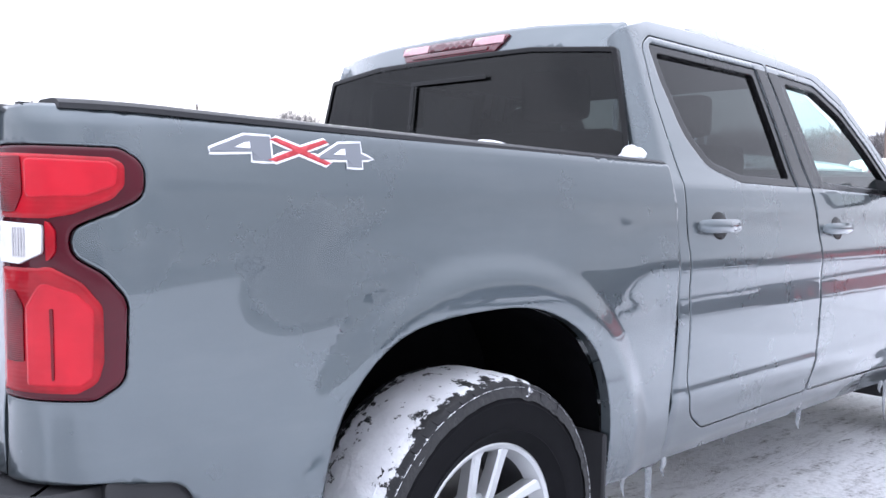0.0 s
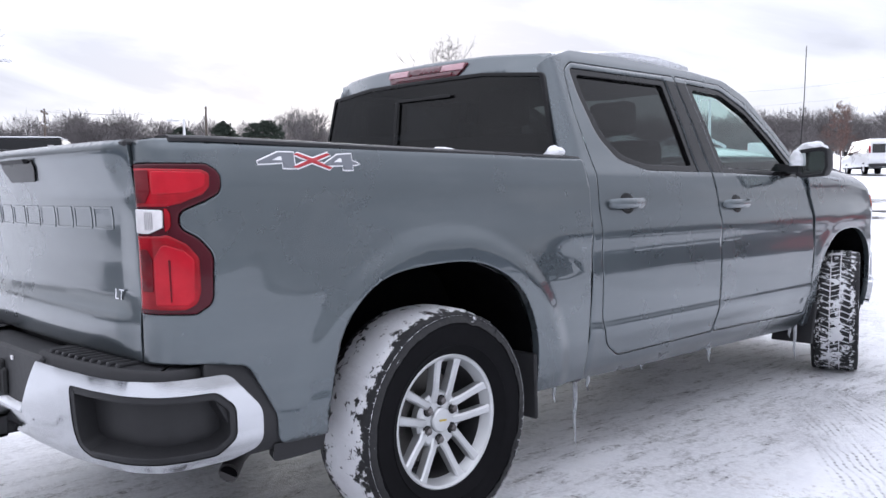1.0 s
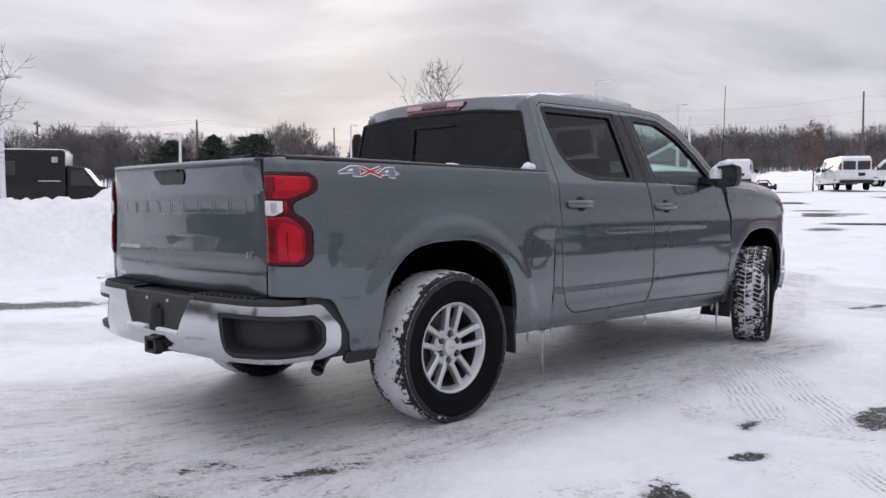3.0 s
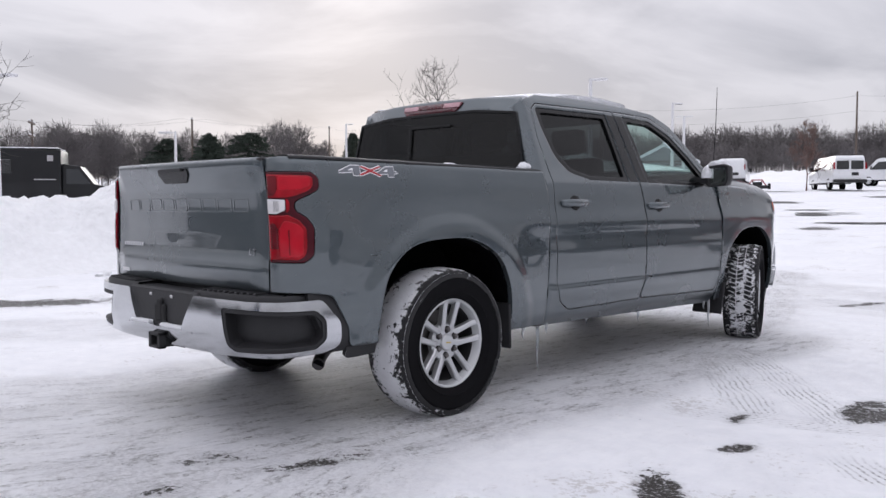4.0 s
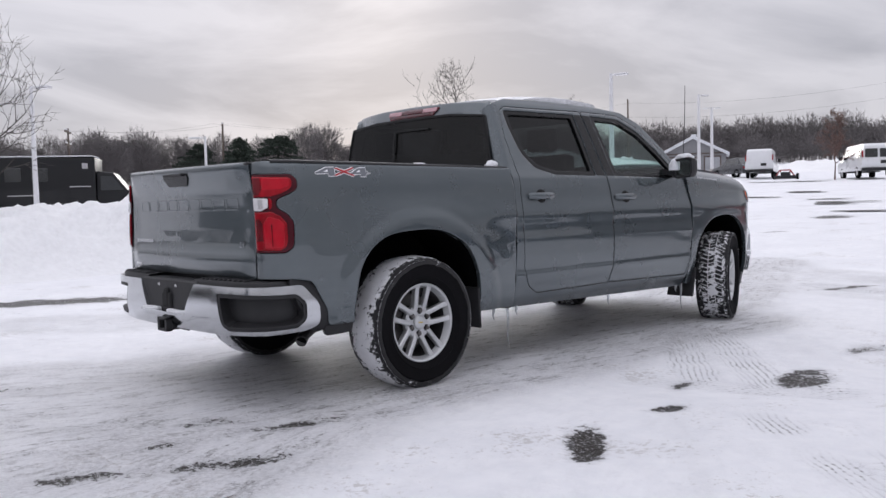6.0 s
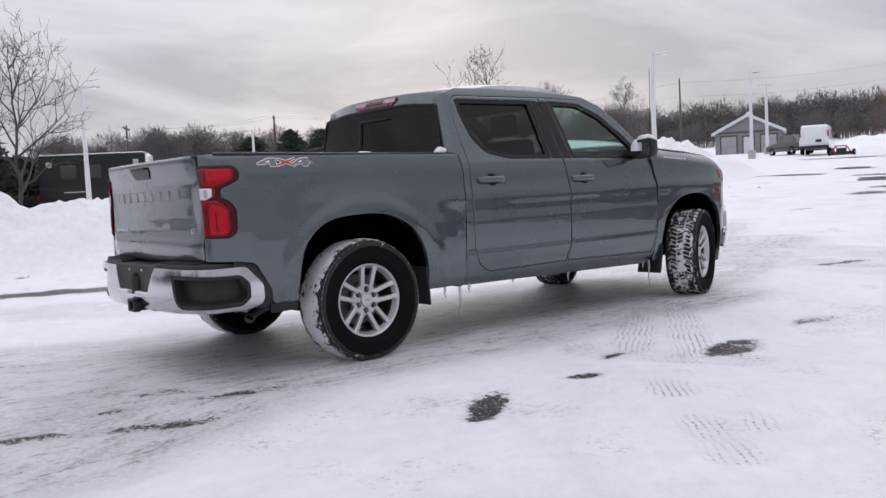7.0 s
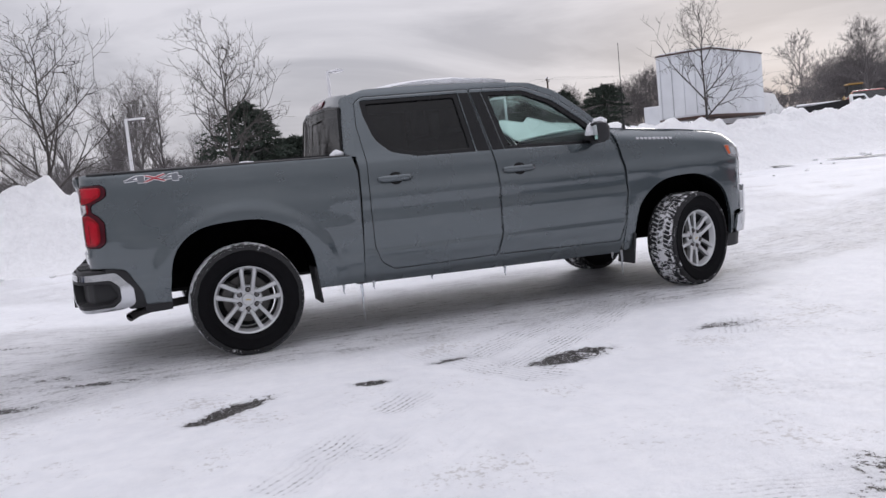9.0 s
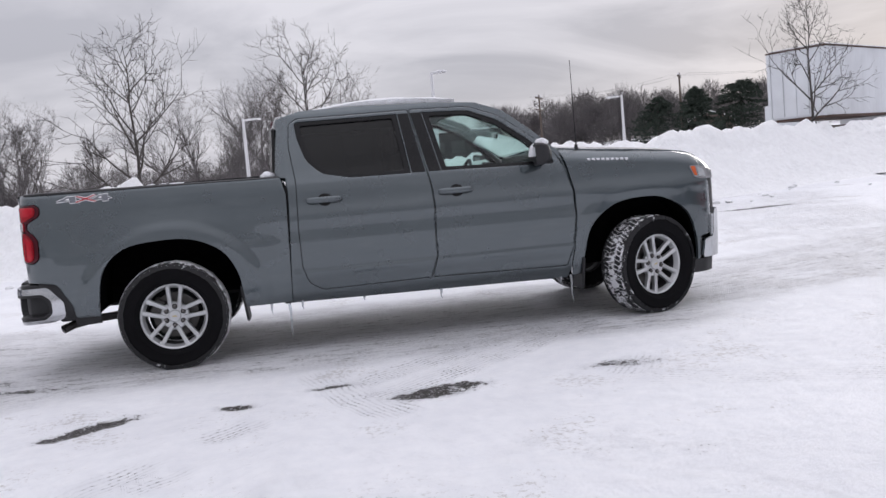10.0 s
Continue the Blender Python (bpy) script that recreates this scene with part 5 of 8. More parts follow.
# seats, dashboard, wheel: seen through the windows
def seat(x, y, w):
    s = new("seat")
    s.parent = truck
    for name, b in (("cushion", (x - w / 2, x + w / 2, y - 0.25, y + 0.27, 0.80, 0.98)), ("backrest", (x - w / 2, x + w / 2, y - 0.36, y - 0.22, 0.95, 1.46))):
        bm = bmesh.new()
        box(bm, *b, 0.05, None, 2)
        part(name, smooth(bm, 60), SEAT, s)
    for hx in ((x,) if w < 0.8 else (x - 0.42, x + 0.42)):
        bm = bmesh.new()
        box(bm, hx - 0.13, hx + 0.13, y - 0.37, y - 0.27, 1.49, 1.67, 0.04, None, 2)
        part("headrest", smooth(bm, 60), SEAT, s)


for x, y, w in ((0.40, 2.15, 0.52), (-0.40, 2.15, 0.52), (0.0, 1.25, 1.36)):
    seat(x, y, w)
bm = bmesh.new()
box(bm, -0.74, 0.74, 2.62, 3.0, 0.85, 1.27, 0.06, None, 2)
dash = part("dashboard", smooth(bm, 60), SEAT, truck)
bm = bmesh.new()
ring = [(-0.40 + 0.19 * math.cos(a), 2.50 + 0.07 * math.sin(a), 1.19 + 0.175 * math.sin(a)) for a in np.linspace(0, 2 * math.pi, 29)]
tube(bm, ring, 0.016, 8, False)
tube(bm, [(-0.58, 2.50, 1.19), (-0.40, 2.53, 1.17), (-0.22, 2.50, 1.19)], 0.02, 8)
tube(bm, [(-0.40, 2.53, 1.17), (-0.40, 2.70, 1.10)], 0.03, 8)
part("steering_wheel", smooth(bm), SEAT, truck)
# headliner and door linings keep the cabin dark
bm = bmesh.new()
box(bm, -0.66, 0.66, 0.92, 2.30, 1.745, 1.752)
for s in (-1, 1):
    box(bm, s * 0.86 - 0.01, s * 0.86 + 0.01, 0.95, 3.0, 0.50, 1.27)
part("cabin_lining", bm, SEAT, truck)
# decal on both bed sides
def decal(side):
    """The four-wheel-drive decal: numerals with white outlines, a red cross between."""
    y0, z0 = -0.722, 1.275
    root = None
    shapes = [("numeral", [(0.0, 0.020), (0.090, 0.056), (0.160, 0.058), (0.160, 0.0), (0.108, 0.0), (0.108, 0.020), (0.0, 0.012)], GREY_DECAL, [(0.062, 0.027), (0.104, 0.027), (0.104, 0.042), (0.090, 0.040)]),
              ("cross", [(0.150, 0.004), (0.222, 0.031), (0.158, 0.052), (0.178, 0.057), (0.244, 0.039), (0.318, 0.062), (0.330, 0.056), (0.262, 0.031), (0.334, 0.006), (0.318, 0.0), (0.240, 0.023), (0.172, 0.0)], RED_DECAL, None),
              ("numeral", [(0.300, 0.022), (0.362, 0.056), (0.432, 0.062), (0.432, 0.036), (0.470, 0.024), (0.432, 0.019), (0.432, 0.0), (0.385, 0.0), (0.385, 0.017), (0.300, 0.014)], GREY_DECAL, [(0.342, 0.028), (0.380, 0.029), (0.380, 0.044), (0.366, 0.042)])]
    for k, (name, pts, mat, gap) in enumerate(shapes):
        q = [(y0 + 0.81 * (u if side > 0 else 0.47 - u), z0 + 0.002 + 0.82 * v - 0.012 * u) for u, v in pts]
        o = rounded(q, 0.03)
        if area2(o) < 0:
            o = o[::-1]
        edge = panel("decal_edge", offset2(o, -0.0045), bed_skin, WHITE_DECAL, truck, (), side, 0.0012, 0.04, 0.002, 0.0013 + 0.0004 * k, "white-edged four-wheel-drive decal")
        panel(name, o, bed_skin, mat, edge, (), side, 0.0010, 0.04, 0.002, 0.0026 + 0.0004 * k)
        if gap:
            g = rounded([(y0 + 0.81 * (u if side > 0 else 0.47 - u), z0 + 0.002 + 0.82 * v - 0.012 * u) for u, v in gap], 0.03)
            panel("counter", g if area2(g) > 0 else g[::-1], bed_skin, WHITE_DECAL, edge, (), side, 0.0010, 0.04, 0.001, 0.0036 + 0.0004 * k)


decal(1)
decal(-1)


# snow left on the truck, and icicles under it
roof_snow = panel("roof_snow", rounded([(-0.60, 1.28, 0.1), (-0.1, 1.18, 0.2), (0.35, 1.16, 0.2), (0.60, 1.12, 0.05), (0.668, 1.20, 0.05), (0.676, 1.75, 0.2), (0.660, 2.14, 0.1), (0.57, 2.29, 0.1), (0.1, 2.34, 0.2), (-0.5, 2.29, 0.1), (-0.65, 2.1, 0.1)], 0.05), roof_skin, CAP_SNOW, truck, (), 1, 0.06, 0.04, 0.034, 0.050, "thick smooth layer of snow on the roof")
for v in roof_snow.data.vertices:
    v.co.z += 0.006 * noise.noise(v.co * 5) - 0.024 * step01((1.70 - v.co.y) / 0.60) - 0.012 * step01((1.35 - v.co.y) / 0.2)


def snow_lump(x, y, z, r, sx=1.0, sy=1.0, sz=1.0, seed=0.0):
    bm = bmesh.new()
    bmesh.ops.create_icosphere(bm, subdivisions=3, radius=r)
    for v in bm.verts:
        v.co *= 1 + 0.35 * noise.noise(v.co * (0.9 / r) * 1.2 + Vector((seed, 0, 0))) + 0.12 * noise.noise(v.co * (3 / r))
        v.co = Vector((v.co.x * sx + x, v.co.y * sy + y, max(v.co.z * sz, -0.3 * r) + z))
    part("snow_lump", smooth(bm, 80), CAP_SNOW, truck, "lump of snow")


snow_lump(0.850, 0.765, 1.352, 0.048, 0.8, 1.1, 0.75, 1)
snow_lump(0.86, 0.10, 1.350, 0.036, 0.7, 1.5, 0.35, 2)
snow_lump(0.985, 2.80, 1.345, 0.06, 0.6, 0.6, 1.3, 4)
snow_lump(1.05, 2.85, 1.425, 0.07, 1.1, 0.7, 0.5, 5)
snow_lump(0.86, 1.80, 1.302, 0.014, 0.8, 1.6, 0.8, 6)
for k in range(7):
    snow_lump(-0.85, -0.34 + 0.10 * k, 1.372, 0.055 - 0.005 * k, 0.8, 1.4, 0.55, 7 + k)
for k in range(4):
    snow_lump(-0.85, 0.22 + 0.12 * k, 1.366, 0.030, 0.8, 1.4, 0.5, 17 + k)
for x, y, z, ln in ((0.905, 0.835, 0.405, 0.30), (0.90, 0.70, 0.405, 0.09), (0.90, 0.93, 0.395, 0.07), (0.89, 2.0, 0.372, 0.08), (0.88, 3.06, 0.368, 0.22), (0.885, 2.97, 0.36, 0.06), (0.87, 1.4, 0.382, 0.04)):
    bm = bmesh.new()
    tube(bm, [(x, y, z), (x + 0.002, y + 0.004, z - ln * 0.3), (x - 0.002, y, z - ln * 0.65), (x + 0.003, y + 0.006, z - ln)], [0.013, 0.010, 0.0065, 0.0015], 7)
    part("icicle", smooth(bm, 60), ICE, truck, "thin icicle")


bm = bmesh.new()
box(bm, 0.86, 0.925, 0.800, 0.862, 0.385, 0.425, 0.008)
part("bed_bracket", smooth(bm), BLACK, truck, "small black bracket between bed and cab")

# ---- ground: packed snow over asphalt ----
def ground_z(x, y):
    """The lot is level at the truck and climbs gently away ahead of it."""
    t = np.clip(-0.47 * x + 0.88 * (y - 1.5) - 3.5, 0, 260)
    return 0.040 * (np.sqrt(t * t + 9.0) - 3.0)


def gz(x, y):
    return float(ground_z(np.array(float(x)), np.array(float(y))))


def axis_steps(lo, hi, fine0, fine1, fine, grow=1.12):
    mid = list(np.arange(fine0, fine1, fine))
    out, d, p = [], fine, fine1
    while p < hi:
        out.append(p)
        d *= grow
        p += d
    low, d, p = [], fine, fine0
    while p > lo:
        d *= grow
        p -= d
        low.append(p)
    return np.array(low[::-1] + mid + out + [hi])


# spots of bare asphalt: middle x, y, half length, half width, heading in degrees, weight
BARE = [(2.32, 0.50, 0.105, 0.065, 70, 1.0), (2.34, -0.24, 0.17, 0.085, 125, 1.0), (2.47, -0.42, 0.15, 0.075, 130, 1.0), (2.54, 1.62, 0.20, 0.15, 95, 1.0), (2.47, 1.85, 0.14, 0.08, 90, 0.9),
        (2.06, 1.05, 0.18, 0.06, 100, 0.72), (2.45, 2.85, 0.28, 0.09, 85, 0.60), (0.75, 6.75, 0.35, 0.10, 60, 0.72), (-6.35, 0.02, 1.35, 0.34, 66, 1.0), (-7.3, 9.3, 0.62, 0.12, 75, 1.0),
        (1.10, -1.10, 0.35, 0.10, 70, 0.54), (0.75, -1.35, 0.40, 0.12, 60, 0.44), (1.42, -1.70, 0.40, 0.10, 65, 0.58), (0.95, -1.75, 0.30, 0.10, 60, 0.42), (1.18, -2.15, 0.30, 0.08, 60, 0.66),
        (-1.2, -2.2, 0.8, 0.08, 62, 0.6), (4.98, 1.95, 0.55, 0.28, 70, 0.56), (3.9, 2.3, 0.5, 0.2, 70, 0.30), (-4.4, 19.4, 1.0, 0.25, 30, 1.0), (-3.6, 14.6, 0.5, 0.12, 30, 0.8)]
# tyre tracks: centre lines and half widths
TRACKS = [([(1.05, 3.10), (1.48, 2.60), (1.96, 1.98), (2.30, 1.55), (2.46, 1.33)], 0.10, 0.95), ([(0.95, 2.80), (1.35, 2.25), (1.70, 1.76), (2.04, 1.29)], 0.10, 0.85), ([(1.80, 1.03), (2.10, 1.13), (2.45, 1.20), (2.85, 1.35)], 0.12, 0.85),
          ([(2.82, 0.60), (2.95, 0.45)], 0.07, 0.95), ([(3.35, 0.12), (3.52, -0.05)], 0.07, 0.85), ([(3.62, -0.12), (3.74, -0.24)], 0.06, 0.8), ([(3.48, 0.32), (3.60, 0.18)], 0.03, 0.7),
          ([(4.2, 6.2), (3.6, 4.4), (2.9, 2.9)], 0.13, 0.35), ([(0.35, 6.9), (0.75, 6.6), (1.2, 6.5)], 0.16, 0.8), ([(2.45, 2.95), (2.62, 2.82)], 0.10, 0.6), ([(4.9, 1.6), (4.75, 1.2)], 0.10, 0.35)]
# packed, dirty snow where wheels ran, with shade painted in under the truck: centre lines and half widths
PACKED_SHADE = [([(-3.5, -4.5), (-1.6, -2.4), (-0.9, -0.9), (-0.85, 1.5), (-0.9, 4.0), (-1.6, 7.0), (-3.5, 11.0)], 0.34, 0.70), ([(-0.2, -5.0), (0.5, -2.6), (0.85, -1.1), (0.9, 1.0), (0.95, 3.6)], 0.36, 1.0),
          ([(-1.5, -4.5), (0.0, -1.6), (0.1, 1.5), (0.1, 4.5), (-1.5, 9.0)], 0.55, 0.80), ([(1.9, -3.6), (1.5, -2.0), (1.0, -1.0)], 0.35, 0.9), ([(6.5, 9.0), (2.5, 7.6), (-2.5, 8.2), (-9, 11)], 0.45, 0.5),
          ([(6.5, 7.4), (2.5, 6.2), (-2.5, 6.9), (-9, 9.6)], 0.35, 0.4), ([(-9, -3.4), (-5.5, -2.2), (-3.2, 0.5), (-3.2, 5)], 0.4, 0.45)]


def near_line(px, py, line, half, soft):
    """1 on a line's band, falling to 0 past its edge."""
    best = np.full(px.shape, 9e9)
    for (x0, y0), (x1, y1) in zip(line, line[1:]):
        dx, dy = x1 - x0, y1 - y0
        t = np.clip(((px - x0) * dx + (py - y0) * dy) / (dx * dx + dy * dy), 0, 1)
        best = np.minimum(best, np.hypot(px - x0 - t * dx, py - y0 - t * dy))
    return step01((half + soft - best) / soft)


def build_ground():
    gx, gy = axis_steps(-2500, 2500, -9, 6.5, 0.055), axis_steps(-2500, 2500, -4.0, 10, 0.055)
    X, Y = (a.ravel() for a in np.meshgrid(gx, gy))
    Z = ground_z(X, Y)
    bare, packed, track = 0 * X, 0 * X, 0 * X
    for x, y, a, b, h, w in BARE:
        c, s = math.cos(radians(h)), math.sin(radians(h))
        u, v = (X - x) * c + (Y - y) * s, -(X - x) * s + (Y - y) * c
        bare = np.maximum(bare, w * np.exp(-0.7 * ((u / a) ** 2 + (v / b) ** 2)))
    lane, along, best = 0 * X, 0 * X, 0 * X + 9e9
    for line, half, w in TRACKS:
        track = np.maximum(track, w * near_line(X, Y, line, half, 0.06))
    for line, half, w in TRACKS + PACKED_SHADE:
        run = 0.0
        for (x0, y0), (x1, y1) in zip(line, line[1:]):
            dx, dy = x1 - x0, y1 - y0
            ln = math.hypot(dx, dy)
            s = np.clip(((X - x0) * dx + (Y - y0) * dy) / ln, 0, ln)
            d = np.hypot(X - x0 - s * dx / ln, Y - y0 - s * dy / ln) / (half + 0.05)
            nearer = d < best
            best = np.where(nearer, d, best)
            lane = np.where(nearer, ((X - x0) * dy - (Y - y0) * dx) / ln, lane)
            along = np.where(nearer, run + ((X - x0) * dx + (Y - y0) * dy) / ln, along)
            run += ln
    for line, half, w in PACKED_SHADE:
        packed = np.maximum(packed, w * near_line(X, Y, line, half, 0.45))
    near = np.flatnonzero((np.abs(X) < 40) & (np.abs(Y) < 45))
    lump = 0 * X
    for i in near:
        p = Vector((X[i], Y[i], 0))
        lump[i] = 0.018 * noise.noise(p * 0.7) + 0.007 * noise.noise(p * 2.9) + 0.004 * noise.noise(p * 8.0)
    calm = step01((np.hypot(X - 0.0, (Y - 1.8) * 0.45) - 0.9) / 1.0)
    Z = Z + lump * (0.25 + 0.75 * calm) * (1 - 0.5 * packed) - 0.010 * np.minimum(bare, 1) - 0.012 * track
    nx, ny = len(gx), len(gy)
    idx = np.arange(nx * ny).reshape(ny, nx)
    faces = np.stack((idx[:-1, :-1].ravel(), idx[:-1, 1:].ravel(), idx[1:, 1:].ravel(), idx[1:, :-1].ravel()), 1)
    me = bpy.data.meshes.new("ground")
    me.from_pydata(np.stack((X, Y, Z), 1).tolist(), [], faces.tolist())
    me.polygons.foreach_set("use_smooth", [True] * len(me.polygons))
    for name, vals in (("bare", bare), ("packed", packed), ("track", track), ("lane", lane), ("along", along)):
        me.attributes.new(name, "FLOAT", "POINT").data.foreach_set("value", vals.astype(np.float32))
    return me


def make_ground_mat():
    n = Nodes("snow_over_asphalt", (0.84, 0.85, 0.88), 0.6, Specular_IOR_Level=0.22)
    fine, mid, big = n.noise(70, 6, 0.6), n.noise(8, 6, 0.6), n.noise(0.9, 5, 0.55)
    ragged = n.math("ADD", n.math("MULTIPLY", n.noise(5, 8, 0.68), 1.0), n.math("ADD", n.math("MULTIPLY", n.noise(30, 6, 0.75), 0.65), n.math("MULTIPLY", n.noise(85, 4, 0.7), 0.30)))
    bare = n.ramp(n.math("ADD", n.attr("bare"), n.math("MULTIPLY", n.math("SUBTRACT", ragged, 0.98), 1.6)), (0.47, 0.0), (0.52, 1.0))
    bare = n.math("MULTIPLY", bare, n.ramp(n.noise(48, 5, 0.72), (0.55, 1.0), (0.61, 0.12)))
    slush = n.ramp(n.math("ADD", n.attr("bare"), n.math("MULTIPLY", n.math("SUBTRACT", ragged, 0.98), 1.0)), (0.18, 0.0), (0.50, 1.0))
    # wheel-packed snow: greyer, crumbly, with grooves that run along the lanes; its grey also holds shade under the
    # truck
    lane, along = n.attr("lane"), n.attr("along")
    wob = n.math("MULTIPLY", n.math("SUBTRACT", n.noise(4, 5), 0.5), 0.08)
    lane = n.math("ADD", lane, wob)
    groove = n.ramp(n.math("SINE", n.math("MULTIPLY", lane, 2 * math.pi / 0.038)), (0.25, 0.0), (0.90, 1.0))
    rut_shade = n.ramp(n.math("SINE", n.math("MULTIPLY", lane, 2 * math.pi / 0.31)), (0.2, 0.0), (0.8, 1.0))
    zig = n.math("MULTIPLY", n.math("SINE", n.math("MULTIPLY", lane, 2 * math.pi / 0.076)), 1.3)
    lug = n.ramp(n.math("SINE", n.math("ADD", n.math("MULTIPLY", along, 2 * math.pi / 0.046), zig)), (0.30, 0.25), (0.60, 1.0))
    long = n.streaks(n.math("MULTIPLY", lane, 12.0), n.math("MULTIPLY", along, 3.2), 8.0, 0.76)
    worn = n.ramp(n.math("ADD", n.math("MULTIPLY", n.noise(2.3, 6, 0.66), 0.4), n.math("MULTIPLY", long, 0.6)), (0.47, 0.0), (0.60, 1.0))
    crumb = n.ramp(n.noise(34, 8, 0.82), (0.44, 0.0), (0.56, 1.0))
    patchy = n.noise(1.5, 6, 0.62)
    pk = n.attr("packed")
    pk2 = n.ramp(pk, (0.45, 0.12), (0.85, 1.0))
    packed = n.math("MULTIPLY", pk, n.ramp(n.math("ADD", n.math("MULTIPLY", patchy, 0.7), n.math("MULTIPLY", n.noise(14, 6, 0.7), 0.3)), (0.40, 0.06), (0.56, 1.0)))
    lines = n.math("MULTIPLY", n.math("MULTIPLY", groove, worn), n.math("MULTIPLY", pk, n.ramp(n.noise(9, 5, 0.7), (0.38, 0.2), (0.6, 1.0))))
    tread = n.math("MULTIPLY", n.attr("track"), n.math("MULTIPLY", n.math("MULTIPLY", lug, groove), n.ramp(n.noise(11, 6, 0.75), (0.40, 0.0), (0.50, 1.0))))
    cleat = n.math("MAXIMUM", tread, n.math("MULTIPLY", n.math("MULTIPLY", lines, lug), 0.35))
    dirty = n.math("MULTIPLY", tread, n.ramp(n.noise(3.4, 6, 0.65), (0.46, 0.12), (0.56, 1.0)))
    snow = n.mix(n.ramp(mid, (0.35, 0.0), (0.7, 1.0)), (0.83, 0.84, 0.87), (0.90, 0.905, 0.925))
    snow = n.mix(n.ramp(big, (0.40, 0.22), (0.62, 0.0)), snow, (0.66, 0.67, 0.71))
    # grit and small dirty crumbs thrown about
    snow = n.mix(n.ramp(n.math("MULTIPLY", n.noise(26, 6, 0.78), n.noise(1.3, 4)), (0.325, 0.0), (0.365, 0.55)), snow, (0.46, 0.44, 0.42))
    col = n.mix(n.math("MULTIPLY", packed, 0.50), snow, n.mix(crumb, (0.48, 0.475, 0.485), (0.86, 0.86, 0.88)))
    # the dark side of each rut is painted, not modelled
    col = n.mix(n.math("MULTIPLY", n.math("MULTIPLY", rut_shade, worn), n.math("MULTIPLY", pk, 0.30)), col, (0.42, 0.42, 0.435))
    col = n.mix(n.math("MULTIPLY", n.ramp(long, (0.50, 0.0), (0.58, 1.0)), n.math("MULTIPLY", pk2, n.ramp(crumb, (0.0, 0.55), (1.0, 0.10)))), col, (0.30, 0.295, 0.30))
    col = n.mix(n.math("MULTIPLY", n.ramp(long, (0.36, 1.0), (0.45, 0.0)), n.math("MULTIPLY", pk, 0.5)), col, (0.84, 0.845, 0.87))
    col = n.mix(n.math("MULTIPLY", n.math("MULTIPLY", groove, n.attr("track")), n.ramp(n.noise(3.0, 5, 0.65), (0.44, 0.05), (0.60, 0.34))), col, (0.50, 0.50, 0.52))
    col = n.mix(n.math("MULTIPLY", n.attr("track"), 0.16), col, (0.60, 0.61, 0.64))
    scrape = n.ramp(n.math("MULTIPLY", pk2, n.math("MULTIPLY", n.ramp(long, (0.42, 0.0), (0.66, 1.0)), n.ramp(n.noise(22, 7, 0.80), (0.40, 0.0), (0.66, 1.0)))), (0.36, 0.0), (0.50, 0.75))
    col = n.mix(scrape, col, (0.12, 0.115, 0.115))
    col = n.mix(dirty, col, (0.13, 0.125, 0.12))
    col = n.mix(n.math("MULTIPLY", slush, 0.35), col, (0.42, 0.42, 0.44))
    grit = n.ramp(n.noise(130, 4, 0.7), (0.35, (0.016, 0.014, 0.013)), (0.62, (0.050, 0.043, 0.037)), (0.80, (0.11, 0.105, 0.10)))
    n.set("Base Color", n.mix(bare, col, grit))
    n.set("Roughness", n.ramp(n.math("ADD", n.math("MULTIPLY", bare, 0.6), n.math("MULTIPLY", packed, 0.35)), (0.0, 0.62), (0.5, 0.42), (1.0, 0.5)))
    h = n.math("ADD", n.math("MULTIPLY", fine, 0.18), n.math("ADD", n.math("MULTIPLY", mid, 0.9), n.math("MULTIPLY", big, 1.2)))
    h = n.math("SUBTRACT", h, n.math("MULTIPLY", cleat, 0.38))
    h = n.math("SUBTRACT", h, n.math("MULTIPLY", lines, 0.15))
    h = n.math("SUBTRACT", h, n.math("MULTIPLY", n.math("MULTIPLY", long, pk2), 2.2))
    h = n.math("ADD", h, n.math("MULTIPLY", n.math("ADD", n.math("MULTIPLY", packed, 0.9), 0.12), n.math("MULTIPLY", crumb, 0.55)))
    n.bump(n.math("SUBTRACT", h, n.math("MULTIPLY", bare, 0.8)), 0.62, 0.035)
    return n.m


ground = tagged(part("ground", build_ground(), make_ground_mat()), "snow-covered car park with tyre tracks and bare asphalt spots", "ground", kind="structure")


def make_asphalt():
    n = Nodes("wet_asphalt", (0.05, 0.05, 0.05), 0.45)
    n.set("Base Color", n.ramp(n.noise(60, 5, 0.7), (0.35, (0.03, 0.028, 0.027)), (0.6, (0.075, 0.07, 0.066)), (0.75, (0.3, 0.3, 0.31))))
    n.bump(n.noise(90, 4), 0.3, 0.01)
    return n.m


ASPHALT = make_asphalt()


def asphalt_strip(x, y, half, width, heading, seed):
    """A ragged, thawed strip of asphalt farther off on the lot."""
    bm = bmesh.new()
    rng = random.Random(seed)
    vs = []
    for k in range(26):
        a = 2 * math.pi * k / 26
        r = 0.75 + 0.5 * noise.noise(Vector((math.cos(a) * 1.5, math.sin(a) * 1.5, seed * 3.7))) + 0.1 * rng.random()
        u, v = half * r * math.cos(a), width * r * math.sin(a)
        c, s = math.cos(radians(heading)), math.sin(radians(heading))
        px, py = x + u * c - v * s, y + u * s + v * c
        vs.append(bm.verts.new((px, py, gz(px, py) + 0.030)))
    bm.faces.new(vs)
    bmesh.ops.triangulate(bm, faces=bm.faces)
    tagged(part("pavement", bm, ASPHALT), "thawed strip of wet asphalt in the snow", "asphalt", kind="structure")


